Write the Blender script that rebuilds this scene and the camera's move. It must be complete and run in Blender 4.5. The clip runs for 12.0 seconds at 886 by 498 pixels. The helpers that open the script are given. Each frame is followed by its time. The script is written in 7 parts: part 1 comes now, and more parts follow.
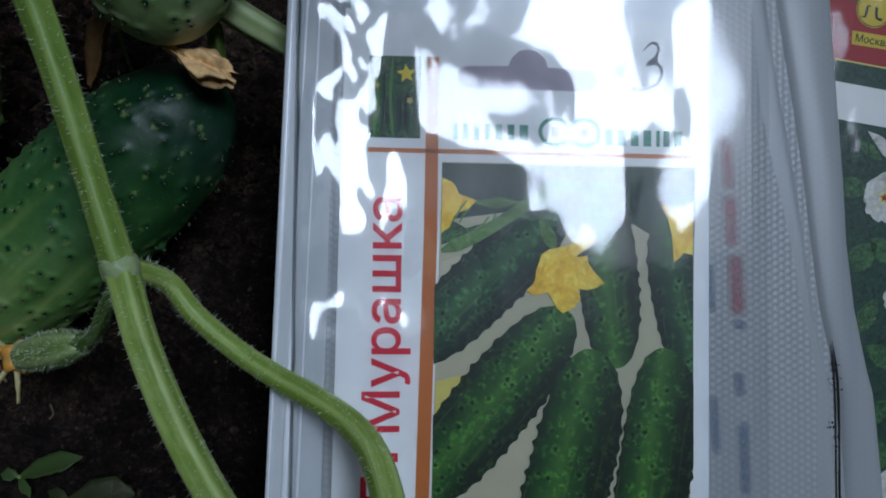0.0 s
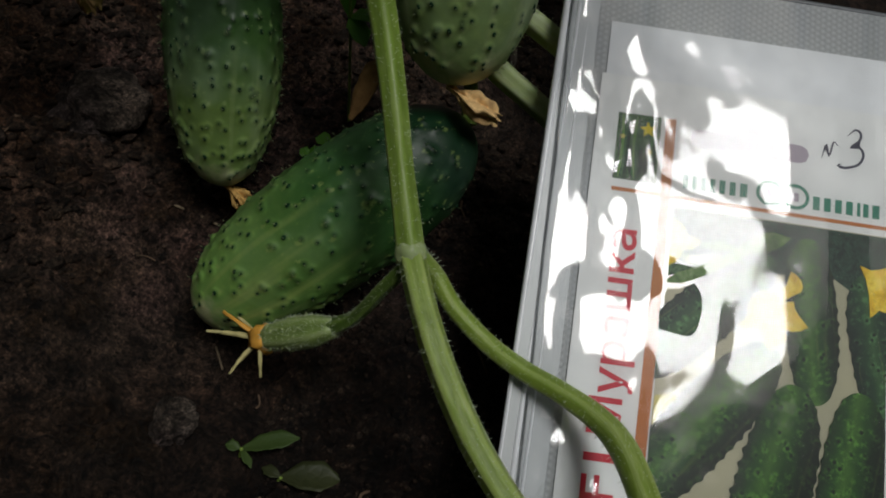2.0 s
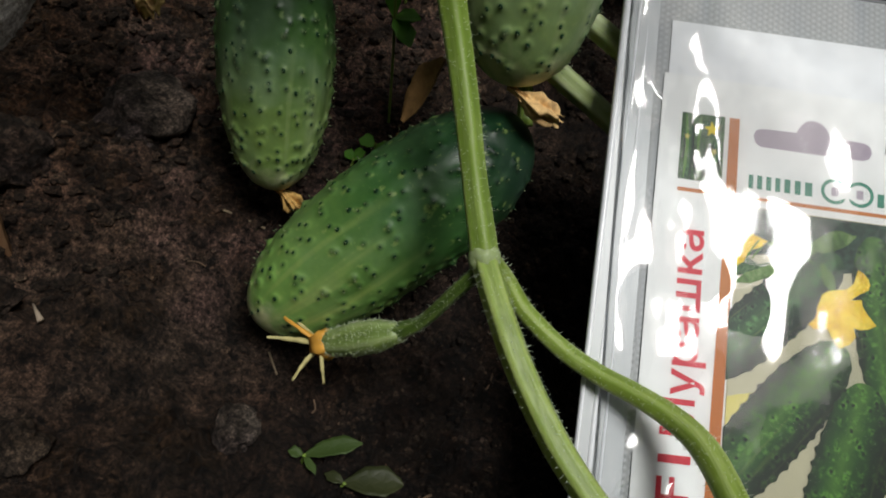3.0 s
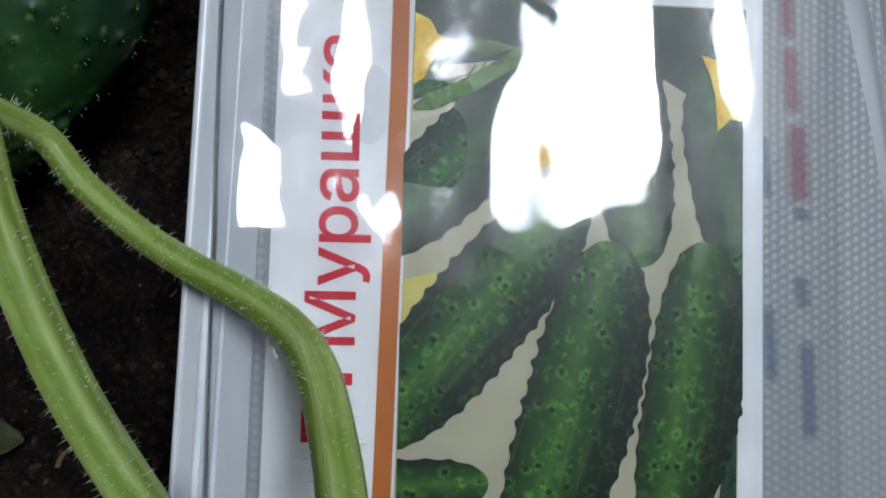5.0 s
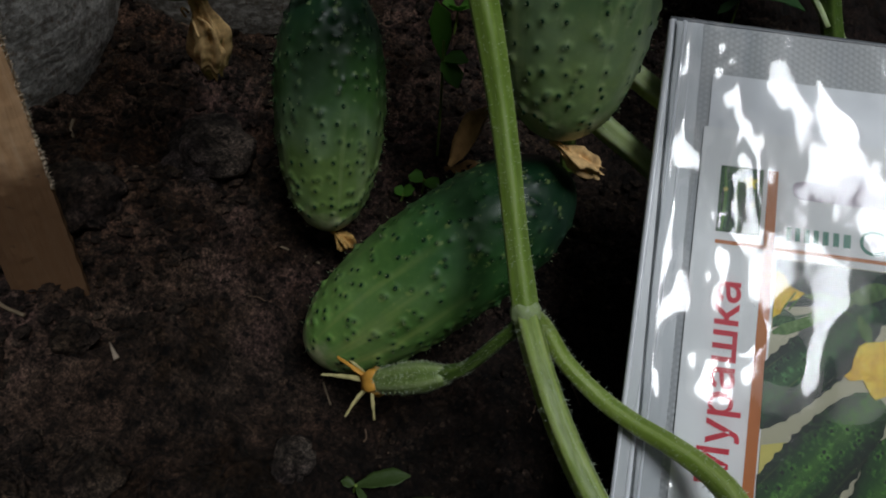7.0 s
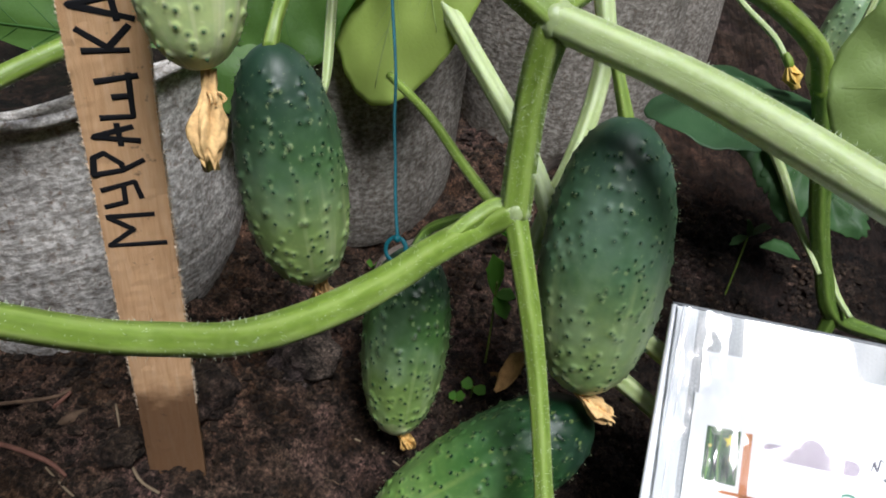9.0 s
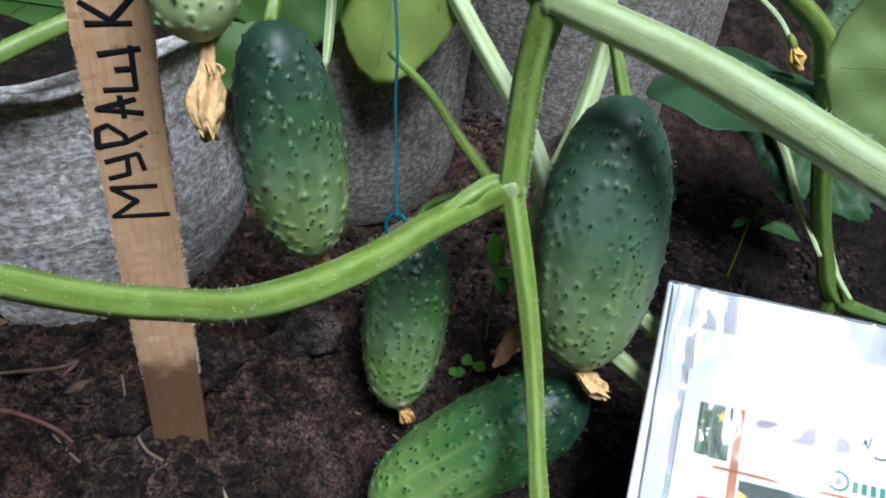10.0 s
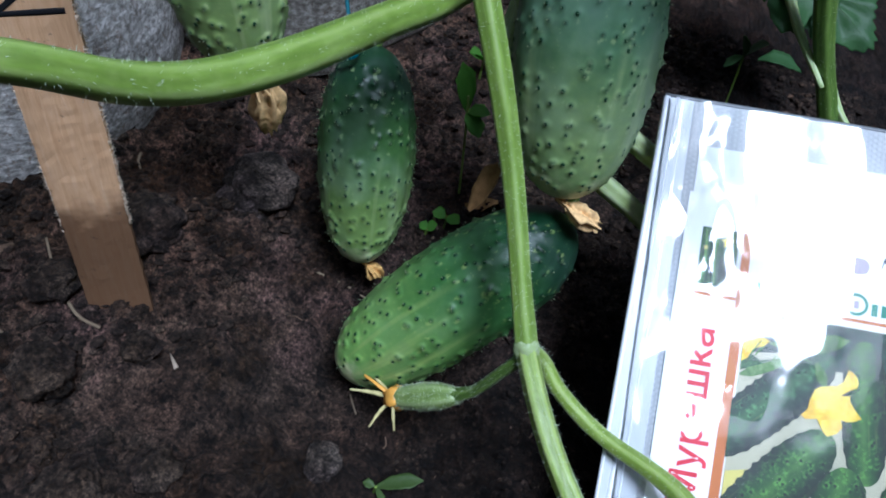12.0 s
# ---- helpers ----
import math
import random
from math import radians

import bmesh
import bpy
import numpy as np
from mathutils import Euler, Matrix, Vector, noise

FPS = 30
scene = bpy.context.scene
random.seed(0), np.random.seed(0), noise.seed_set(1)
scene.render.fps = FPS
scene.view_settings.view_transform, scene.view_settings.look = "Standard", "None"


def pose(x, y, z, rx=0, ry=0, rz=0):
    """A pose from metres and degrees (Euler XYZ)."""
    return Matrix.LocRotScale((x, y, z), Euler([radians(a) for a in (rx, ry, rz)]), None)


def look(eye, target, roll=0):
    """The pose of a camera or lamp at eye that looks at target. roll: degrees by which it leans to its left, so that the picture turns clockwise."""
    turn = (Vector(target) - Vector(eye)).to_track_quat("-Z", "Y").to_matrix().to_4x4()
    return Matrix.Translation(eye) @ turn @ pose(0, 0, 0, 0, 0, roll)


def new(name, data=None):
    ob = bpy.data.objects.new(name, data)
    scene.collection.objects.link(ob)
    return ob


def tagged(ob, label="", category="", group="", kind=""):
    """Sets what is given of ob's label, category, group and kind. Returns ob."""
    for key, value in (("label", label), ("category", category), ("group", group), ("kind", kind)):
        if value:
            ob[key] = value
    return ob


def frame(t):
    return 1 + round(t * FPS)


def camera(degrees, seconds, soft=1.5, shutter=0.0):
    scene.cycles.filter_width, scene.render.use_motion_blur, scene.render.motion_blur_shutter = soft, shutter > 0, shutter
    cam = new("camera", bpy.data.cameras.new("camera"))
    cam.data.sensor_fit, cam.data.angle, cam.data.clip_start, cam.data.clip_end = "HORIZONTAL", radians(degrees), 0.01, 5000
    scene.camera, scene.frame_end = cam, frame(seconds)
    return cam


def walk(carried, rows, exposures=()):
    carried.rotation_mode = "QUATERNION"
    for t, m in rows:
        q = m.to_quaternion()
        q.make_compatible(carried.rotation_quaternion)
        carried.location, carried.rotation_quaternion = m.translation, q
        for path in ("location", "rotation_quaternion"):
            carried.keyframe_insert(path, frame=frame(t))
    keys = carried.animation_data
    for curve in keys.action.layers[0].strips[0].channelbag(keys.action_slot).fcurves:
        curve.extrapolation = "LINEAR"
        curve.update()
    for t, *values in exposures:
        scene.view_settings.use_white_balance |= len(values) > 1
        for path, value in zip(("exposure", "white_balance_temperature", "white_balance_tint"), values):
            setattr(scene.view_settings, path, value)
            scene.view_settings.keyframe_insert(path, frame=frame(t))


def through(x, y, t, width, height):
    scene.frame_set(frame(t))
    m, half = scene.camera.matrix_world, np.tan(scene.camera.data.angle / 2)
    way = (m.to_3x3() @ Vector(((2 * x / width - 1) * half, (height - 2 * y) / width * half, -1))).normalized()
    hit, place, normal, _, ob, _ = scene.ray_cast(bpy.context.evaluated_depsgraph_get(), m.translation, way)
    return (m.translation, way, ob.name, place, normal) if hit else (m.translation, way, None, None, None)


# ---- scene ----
cam = camera(60.9, 12.0, soft=1.8)
ROWS = [
    (0, 0.0010, -0.0011, 0.2386, 38.02, -0.88, 0.44),
    (0.5, 0.0084, -0.0060, 0.2469, 38.68, 0.42, -0.23),
    (1, -0.0107, -0.0233, 0.2462, 42.17, -0.38, 2.14),
    (1.5, -0.0404, -0.0466, 0.2457, 45.08, -1.97, 5.91),
    (2, -0.0586, -0.0489, 0.2368, 47.46, -4.29, 6.82),
    (2.5, -0.0791, -0.0523, 0.2377, 48.45, -4.91, 6.98),
    (2.7, -0.0854, -0.0534, 0.2401, 48.16, -4.49, 6.82),
    (4.3, -0.0158, 0.0118, 0.1910, 39.91, -3.10, 1.32),
    (4.5, -0.0045, 0.0141, 0.1874, 39.35, -2.74, 1.43),
    (5, 0.0068, 0.0047, 0.1808, 38.79, -1.47, 0.64),
    (5.5, 0.0073, -0.0066, 0.1807, 37.50, -1.11, 2.18),
    (6, -0.0057, -0.0114, 0.1885, 39.37, -2.91, 3.03),
    (6.5, -0.0419, -0.0257, 0.2156, 42.81, -3.08, 7.43),
    (7, -0.0817, -0.0433, 0.2601, 45.80, -1.60, 8.84),
    (7.5, -0.0820, -0.0599, 0.2907, 49.92, -0.40, 12.25),
    (7.7, -0.0897, -0.0639, 0.3000, 50.49, -1.99, 11.27),
    (9.3, -0.0867, -0.0680, 0.3672, 53.32, -2.67, 14.87),
    (9.5, -0.0898, -0.0697, 0.3732, 53.46, -2.60, 15.34),
    (10, -0.0803, -0.0711, 0.3541, 51.81, -2.65, 14.86),
    (10.5, -0.0767, -0.0715, 0.3253, 50.37, -3.98, 13.62),
    (11, -0.0768, -0.0754, 0.3065, 49.78, -4.95, 12.90),
    (11.5, -0.0762, -0.0674, 0.2823, 48.05, -5.64, 11.64),
    (12, -0.0783, -0.0613, 0.2993, 45.61, -2.11, 11.69),
]
EXPOSURES = [
    (0, -1.28, 5050, 7), (0.5, -1.56, 5200, 7), (1.0, -1.74, 5750, 7), (1.5, -1.72, 6150, 7), (2.0, -1.20, 6350, 7), (2.5, -0.54, 6500, 7), (4.4, -0.26, 5800, 8), (5.5, -1.28, 5450, 8),
    (6.5, -1.50, 5800, 7), (7.0, -1.26, 5900, 7), (7.5, -1.10, 6300, 8), (9.3, 0.60, 5800, 11), (10.0, 0.55, 5300, 9), (12, 0.36, 4900, 10),
]
walk(cam, [(t, pose(*row)) for t, *row in ROWS], EXPOSURES)

# ---- daylight: bright overcast sky, its brightest part high over the right shoulder ----
SUN_WAY = Vector((0.32, -0.355, 0.88)).normalized()
world = bpy.data.worlds.new("overcast_sky")
scene.world = world
world.use_nodes = True
wn, wl = world.node_tree.nodes, world.node_tree.links
sky = wn.new("ShaderNodeTexSky")
sky.sky_type = "NISHITA"
sky.sun_disc = False
sky.sun_elevation = math.asin(SUN_WAY.z)
sky.sun_rotation = math.atan2(SUN_WAY.x, SUN_WAY.y)
sky.dust_density = 4.0
sky.air_density = 1.0
wn["Background"].inputs["Strength"].default_value = 0.060
wl.new(sky.outputs["Color"], wn["Background"].inputs["Color"])
sun_data = bpy.data.lights.new("sun", "SUN")
sun_data.energy, sun_data.angle, sun_data.color = 2.85, radians(20), (1.0, 0.985, 0.96)
sun = new("sun", sun_data)
sun.matrix_world = look(SUN_WAY * 6, (0, 0, 0))


# ---- materials ----
def srgb(r, g, b):
    return tuple(((c / 255 + 0.055) / 1.055) ** 2.4 if c > 10 else c / 255 / 12.92 for c in (r, g, b)) + (1.0,)


class Mat:
    """A node material with a principled shader and small helpers."""

    def __init__(self, name, rough=0.5, spec=0.5):
        self.m = bpy.data.materials.new(name)
        self.m.use_nodes = True
        self.n, self.l = self.m.node_tree.nodes, self.m.node_tree.links
        self.b = self.n["Principled BSDF"]
        self.b.inputs["Roughness"].default_value = rough
        self.b.inputs["Specular IOR Level"].default_value = spec
        self.out = self.n["Material Output"]
        self.tc = self.n.new("ShaderNodeTexCoord")

    def put(self, value, socket):
        if hasattr(value, "is_output"):
            self.l.new(value, socket)
        else:
            socket.default_value = value

    def coords(self, kind="Object", scale=(1, 1, 1), loc=(0, 0, 0)):
        mp = self.n.new("ShaderNodeMapping")
        mp.inputs["Scale"].default_value = scale
        mp.inputs["Location"].default_value = loc
        self.l.new(self.tc.outputs[kind], mp.inputs["Vector"])
        return mp.outputs["Vector"]

    def noise(self, vec, scale, detail=4.0, rough=0.6, distort=0.0):
        t = self.n.new("ShaderNodeTexNoise")
        t.inputs["Scale"].default_value, t.inputs["Detail"].default_value = scale, detail
        t.inputs["Roughness"].default_value, t.inputs["Distortion"].default_value = rough, distort
        self.l.new(vec, t.inputs["Vector"])
        return t.outputs["Fac"]

    def voronoi(self, vec, scale, feature="F1", rand=1.0):
        t = self.n.new("ShaderNodeTexVoronoi")
        t.feature = feature
        t.inputs["Scale"].default_value, t.inputs["Randomness"].default_value = scale, rand
        self.l.new(vec, t.inputs["Vector"])
        return t.outputs["Distance"]

    def ramp(self, fac, *stops):
        r = self.n.new("ShaderNodeValToRGB")
        e = r.color_ramp.elements
        while len(e) < len(stops):
            e.new(0.5)
        for el, (p, c) in zip(e, stops):
            el.position, el.color = p, c if len(c) == 4 else (*c, 1.0)
        self.l.new(fac, r.inputs["Fac"])
        return r.outputs["Color"]

    def mix(self, fac, a, b, blend="MIX"):
        x = self.n.new("ShaderNodeMix")
        x.data_type, x.blend_type = "RGBA", blend
        self.put(fac, x.inputs["Factor"])
        self.put(a, x.inputs["A"])
        self.put(b, x.inputs["B"])
        return x.outputs["Result"]

    def math(self, op, a, b=0.0, clamp=False):
        x = self.n.new("ShaderNodeMath")
        x.operation, x.use_clamp = op, clamp
        self.put(a, x.inputs[0])
        self.put(b, x.inputs[1])
        return x.outputs[0]

    def sep(self, vec):
        x = self.n.new("ShaderNodeSeparateXYZ")
        self.l.new(vec, x.inputs[0])
        return x.outputs

    def bump(self, height, strength, dist):
        x = self.n.new("ShaderNodeBump")
        x.inputs["Strength"].default_value, x.inputs["Distance"].default_value = strength, dist
        self.l.new(height, x.inputs["Height"])
        self.l.new(x.outputs["Normal"], self.b.inputs["Normal"])

    def color(self, c):
        self.put(c, self.b.inputs["Base Color"])
        return self

    def random(self):
        return self.n.new("ShaderNodeObjectInfo").outputs["Random"]

    def thin(self, amount, tint):
        """Lets light through a thin sheet: part of the shading becomes translucent."""
        t = self.n.new("ShaderNodeBsdfTranslucent")
        self.put(tint, t.inputs["Color"])
        x = self.n.new("ShaderNodeMixShader")
        x.inputs["Fac"].default_value = amount
        self.l.new(self.b.outputs[0], x.inputs[1])
        self.l.new(t.outputs[0], x.inputs[2])
        self.l.new(x.outputs[0], self.out.inputs["Surface"])


def plain(name, rgb, rough=0.5, spec=0.5, vary=0.12, scale=60.0):
    m = Mat(name, rough, spec)
    f = m.noise(m.coords(), scale)
    dark = tuple(c * (1 - vary) for c in rgb[:3]) + (1,)
    light = tuple(min(1, c * (1 + vary)) for c in rgb[:3]) + (1,)
    m.color(m.ramp(f, (0.3, dark), (0.7, light)))
    return m.m


def soil_material(name, base, pale, island=False, damp=False):
    """Clay soil: brown crust with greyish dry patches, dark pits and pale grit. With damp: a wet front, and shade
    painted into the right and back.
    """
    m = Mat(name, 0.9, 0.25)
    v = m.coords()
    big = m.noise(v, 30, 6, 0.65)
    mid = m.noise(v, 95, 6, 0.72)
    fine = m.noise(v, 560, 5, 0.75)
    c = m.ramp(mid, (0.36, tuple(x * 0.20 for x in base)), (0.46, base), (0.60, tuple(x * 2.3 for x in base)))
    c = m.mix(m.ramp(big, (0.44, (0, 0, 0)), (0.58, (0.9, 0.9, 0.9))), c, m.mix(m.ramp(mid, (0.36, (0, 0, 0)), (0.60, (1, 1, 1))), (*[x * 0.6 for x in base], 1), (*pale, 1)))
    tone = m.noise(m.coords("Object", (1, 1, 1), (0.4, 0.7, 0.1)), 17, 4, 0.6)
    c = m.mix(0.8, c, m.ramp(tone, (0.36, (1.14, 0.98, 0.84)), (0.50, (1.0, 1.0, 0.92)), (0.64, (1.06, 0.97, 1.10))), "MULTIPLY")
    c = m.mix(0.8, c, m.ramp(fine, (0.39, (0.18, 0.17, 0.16)), (0.50, (0.95, 0.94, 0.93)), (0.62, (2.5, 2.4, 2.32))), "MULTIPLY")
    c = m.mix(m.ramp(fine, (0.63, (0, 0, 0)), (0.70, (0.75, 0.75, 0.75))), c, (*[x * 1.5 for x in pale], 1))
    grain = m.noise(v, 1700, 3, 0.7)
    c = m.mix(0.8, c, m.ramp(grain, (0.34, (0.45, 0.44, 0.43)), (0.50, (0.95, 0.95, 0.95)), (0.66, (1.9, 1.85, 1.8))), "MULTIPLY")
    pit = m.noise(m.coords("Object", (1, 1, 1), (0.9, 0.3, 0.6)), 240, 4, 0.65)
    c = m.mix(m.ramp(pit, (0.36, (0.92, 0.92, 0.92)), (0.43, (0, 0, 0))), c, (*[x * 0.2 for x in base], 1))
    grit = m.voronoi(v, 330)
    c = m.mix(0.35, c, m.ramp(grit, (0.08, (1.2, 1.18, 1.16)), (0.40, (0.92, 0.92, 0.92)), (0.66, (0.42, 0.42, 0.42))), "MULTIPLY")
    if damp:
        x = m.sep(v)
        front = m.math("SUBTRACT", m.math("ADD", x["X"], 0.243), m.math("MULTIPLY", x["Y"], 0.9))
        # the front is damp; right and back are darkened in colour for shade
        wet_dark = m.math("MAXIMUM", front, m.math("ADD", x["X"], 0.05))
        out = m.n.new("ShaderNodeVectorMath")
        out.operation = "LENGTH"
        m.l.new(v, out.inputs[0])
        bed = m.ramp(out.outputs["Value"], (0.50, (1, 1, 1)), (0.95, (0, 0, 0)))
        edge = m.math("ADD", m.math("MULTIPLY", wet_dark, 12.0), m.math("MULTIPLY", m.math("SUBTRACT", big, 0.5), 1.6))
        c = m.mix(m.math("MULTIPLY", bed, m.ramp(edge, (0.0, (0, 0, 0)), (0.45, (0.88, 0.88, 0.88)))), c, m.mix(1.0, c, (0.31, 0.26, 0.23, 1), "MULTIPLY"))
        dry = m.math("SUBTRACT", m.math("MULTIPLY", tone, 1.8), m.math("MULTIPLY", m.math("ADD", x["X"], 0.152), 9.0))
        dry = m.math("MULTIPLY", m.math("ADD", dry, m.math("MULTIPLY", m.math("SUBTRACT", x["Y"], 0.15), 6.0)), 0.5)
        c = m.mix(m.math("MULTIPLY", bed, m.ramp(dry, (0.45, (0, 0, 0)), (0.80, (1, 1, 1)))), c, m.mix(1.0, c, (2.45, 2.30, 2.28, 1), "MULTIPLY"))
    if island:
        r = m.n.new("ShaderNodeNewGeometry").outputs["Random Per Island"]
        c = m.mix(1.0, c, m.ramp(r, (0.0, (0.45, 0.42, 0.40)), (0.7, (1.0, 1.0, 1.0)), (0.93, (1.5, 1.45, 1.4)), (1.0, (2.2, 2.1, 2.05))), "MULTIPLY")
    m.color(c)
    h = m.math("ADD", m.math("MULTIPLY", mid, 0.6), m.math("MULTIPLY", fine, 0.35))
    h = m.math("SUBTRACT", h, m.math("MULTIPLY", grit, 0.08))
    m.bump(h, 1.0, 0.006)
    m.l.new(m.ramp(big, (0.38, (0.48, 0.48, 0.48)), (0.6, (0.85, 0.85, 0.85))), m.b.inputs["Roughness"])
    return m.m


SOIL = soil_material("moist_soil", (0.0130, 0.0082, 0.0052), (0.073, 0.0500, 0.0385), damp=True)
CLOD = soil_material("dry_soil_clod", (0.027, 0.0182, 0.0125), (0.078, 0.058, 0.045))
CLOD_PALE = soil_material("pale_dry_clod", (0.046, 0.036, 0.030), (0.14, 0.116, 0.102))
CRUMB = soil_material("loose_soil_crumb", (0.024, 0.0160, 0.0110), (0.072, 0.053, 0.041), True)


def stem_material(name, dark, light, pale):
    m = Mat(name, 0.42, 0.45)
    u = m.sep(m.tc.outputs["UV"])
    along = m.coords("UV", (6.0, 60.0, 1))
    streak = m.noise(along, 1.0, 3, 0.6)
    groove = m.noise(m.coords("UV", (14.0, 9.0, 1)), 1.0, 2, 0.5)
    spot = m.noise(m.coords(), 160, 3, 0.6)
    c = m.ramp(streak, (0.3, dark), (0.55, light), (0.8, pale))
    rib = m.n.new("ShaderNodeAttribute")
    rib.attribute_name = "rib"
    ridge = m.math("ADD", rib.outputs["Fac"], m.math("MULTIPLY", m.math("SUBTRACT", streak, 0.5), 0.5))
    c = m.mix(m.ramp(ridge, (0.10, (0.55, 0.55, 0.55)), (0.45, (0, 0, 0))), c, (*[x * 0.85 for x in dark], 1))
    c = m.mix(m.ramp(ridge, (0.62, (0, 0, 0)), (0.95, (0.6, 0.6, 0.6))), c, (*pale, 1))
    c = m.mix(m.math("MULTIPLY", m.ramp(spot, (0.5, (0, 0, 0)), (0.75, (1, 1, 1))), 0.3), c, (*pale, 1))
    c = m.mix(m.ramp(groove, (0.56, (0, 0, 0)), (0.66, (0.20, 0.20, 0.20))), c, (*pale, 1))
    fleck = m.noise(m.coords(), 620, 2, 0.5)
    c = m.mix(m.ramp(fleck, (0.72, (0, 0, 0)), (0.78, (0.5, 0.5, 0.5))), c, tuple(x * 0.3 for x in dark) + (1,))
    m.color(c)
    m.bump(m.math("ADD", streak, m.math("MULTIPLY", spot, 0.4)), 0.35, 0.0008)
    m.b.inputs["Subsurface Weight"].default_value = 0.25
    m.b.inputs["Subsurface Radius"].default_value = (0.003, 0.004, 0.001)
    m.b.inputs["Subsurface Scale"].default_value = 0.5
    return m.m


STEM = stem_material("green_stem", (0.150, 0.238, 0.030), (0.215, 0.320, 0.050), (0.31, 0.405, 0.115))
STEM_PALE = stem_material("pale_green_stem", (0.385, 0.485, 0.190), (0.46, 0.560, 0.250), (0.60, 0.69, 0.40))
STEM_FRESH = stem_material("yellow_green_stem", (0.195, 0.285, 0.036), (0.275, 0.380, 0.065), (0.46, 0.55, 0.20))
STEM_DARK = stem_material("deep_green_stem", (0.058, 0.112, 0.016), (0.100, 0.172, 0.026), (0.165, 0.245, 0.055))
HAIR = plain("pale_plant_hair", (0.62, 0.70, 0.50, 1), 0.5, 0.4)
NODE_PALE = stem_material("pale_stem_joint", (0.33, 0.42, 0.17), (0.42, 0.50, 0.25), (0.54, 0.60, 0.37))
DRY_STEM = plain("grey_dry_stem", (0.14, 0.115, 0.095, 1), 0.85, 0.2, 0.35, 260)


def cucumber_material(name, top, mid, tip, streak, waxy=0.22):
    """UV x runs round the fruit, UV y from the stalk (0) to the blossom end (1)."""
    m = Mat(name, 0.45, 0.34)
    uv = m.sep(m.tc.outputs["UV"])
    cloud = m.noise(m.coords("Object"), 75, 4, 0.6)
    y = m.math("ADD", uv["Y"], m.math("MULTIPLY", m.math("SUBTRACT", cloud, 0.5), 0.30))
    c = m.ramp(y, (0.14, top), (0.44, mid), (0.72, tip), (0.88, tuple(min(1, v * 1.35) for v in tip)), (0.95, (0.42, 0.46, 0.24)))
    lines = m.noise(m.coords("UV", (20, 1.0, 1)), 1.0, 2, 0.5)
    fade = m.ramp(uv["Y"], (0.40, (0, 0, 0)), (0.80, (1, 1, 1)))
    w = m.math("MULTIPLY", m.ramp(lines, (0.54, (0, 0, 0)), (0.66, (1, 1, 1))), fade)
    c = m.mix(m.math("MULTIPLY", w, 0.75), c, (*streak, 1))
    speck = m.noise(m.coords("Object"), 420, 3, 0.65)
    dapple = m.noise(m.coords("Object"), 210, 3, 0.6)
    c = m.mix(m.ramp(dapple, (0.40, (0, 0, 0)), (0.70, (0.30, 0.30, 0.30))), c, m.mix(1.0, c, (1.55, 1.40, 1.15, 1), "MULTIPLY"))
    c = m.mix(m.ramp(speck, (0.64, (0, 0, 0)), (0.78, (0.40, 0.40, 0.40))), c, (*[v * 1.1 for v in streak], 1))
    fleck = m.n.new("ShaderNodeAttribute")
    fleck.attribute_name = "fleck"
    patchy = m.math("MULTIPLY", fleck.outputs["Fac"], m.ramp(speck, (0.38, (0, 0, 0)), (0.56, (1, 1, 1))))
    c = m.mix(m.ramp(patchy, (0.20, (0, 0, 0)), (0.60, (0.44, 0.44, 0.44))), c, (*[min(1, v * 1.05) for v in streak], 1))
    nub = m.n.new("ShaderNodeAttribute")
    nub.attribute_name = "nub"
    c = m.mix(m.ramp(nub.outputs["Fac"], (0.04, (0, 0, 0)), (0.22, (0.12, 0.12, 0.12)), (0.50, (0, 0, 0))), c, m.mix(1.0, c, (2.1, 1.9, 1.7, 1), "MULTIPLY"))
    c = m.mix(m.ramp(nub.outputs["Fac"], (0.40, (0, 0, 0)), (0.88, (0.75, 0.75, 0.75))), c, m.mix(1.0, c, (0.30, 0.36, 0.38, 1), "MULTIPLY"))
    bloom = m.noise(m.coords("Object"), 38, 3, 0.6)
    c = m.mix(m.ramp(bloom, (0.45, (0, 0, 0)), (0.75, (waxy, waxy, waxy))), c, (0.30, 0.40, 0.36, 1))
    m.color(c)
    m.l.new(m.ramp(bloom, (0.35, (0.40, 0.40, 0.40)), (0.7, (0.58, 0.58, 0.58))), m.b.inputs["Roughness"])
    m.bump(m.math("ADD", m.math("MULTIPLY", speck, 0.5), m.math("MULTIPLY", dapple, 1.2)), 0.14, 0.0005)
    m.b.inputs["Subsurface Weight"].default_value = 0.08
    m.b.inputs["Subsurface Radius"].default_value = (0.002, 0.004, 0.001)
    return m.m


CUC_DARK = cucumber_material("dark_green_cucumber_skin", (0.034, 0.073, 0.044), (0.064, 0.130, 0.062), (0.150, 0.222, 0.080), (0.275, 0.350, 0.160))
CUC_FRESH = cucumber_material("fresh_green_cucumber_skin", (0.021, 0.052, 0.030), (0.066, 0.136, 0.052), (0.20, 0.29, 0.092), (0.38, 0.46, 0.22))
CUC_MID = cucumber_material("green_cucumber_skin", (0.011, 0.036, 0.014), (0.046, 0.104, 0.026), (0.130, 0.205, 0.056), (0.245, 0.325, 0.135))
CUC_LYING = cucumber_material("glossy_green_cucumber_skin", (0.006, 0.030, 0.011), (0.042, 0.118, 0.027), (0.125, 0.235, 0.055), (0.27, 0.35, 0.10), 0.08)
CUC_PALE = cucumber_material("pale_green_cucumber_skin", (0.17, 0.28, 0.14), (0.25, 0.37, 0.19), (0.40, 0.50, 0.21), (0.66, 0.70, 0.42))
WART = plain("dark_green_wart", (0.012, 0.040, 0.017, 1), 0.85, 0.12, 0.35, 300)
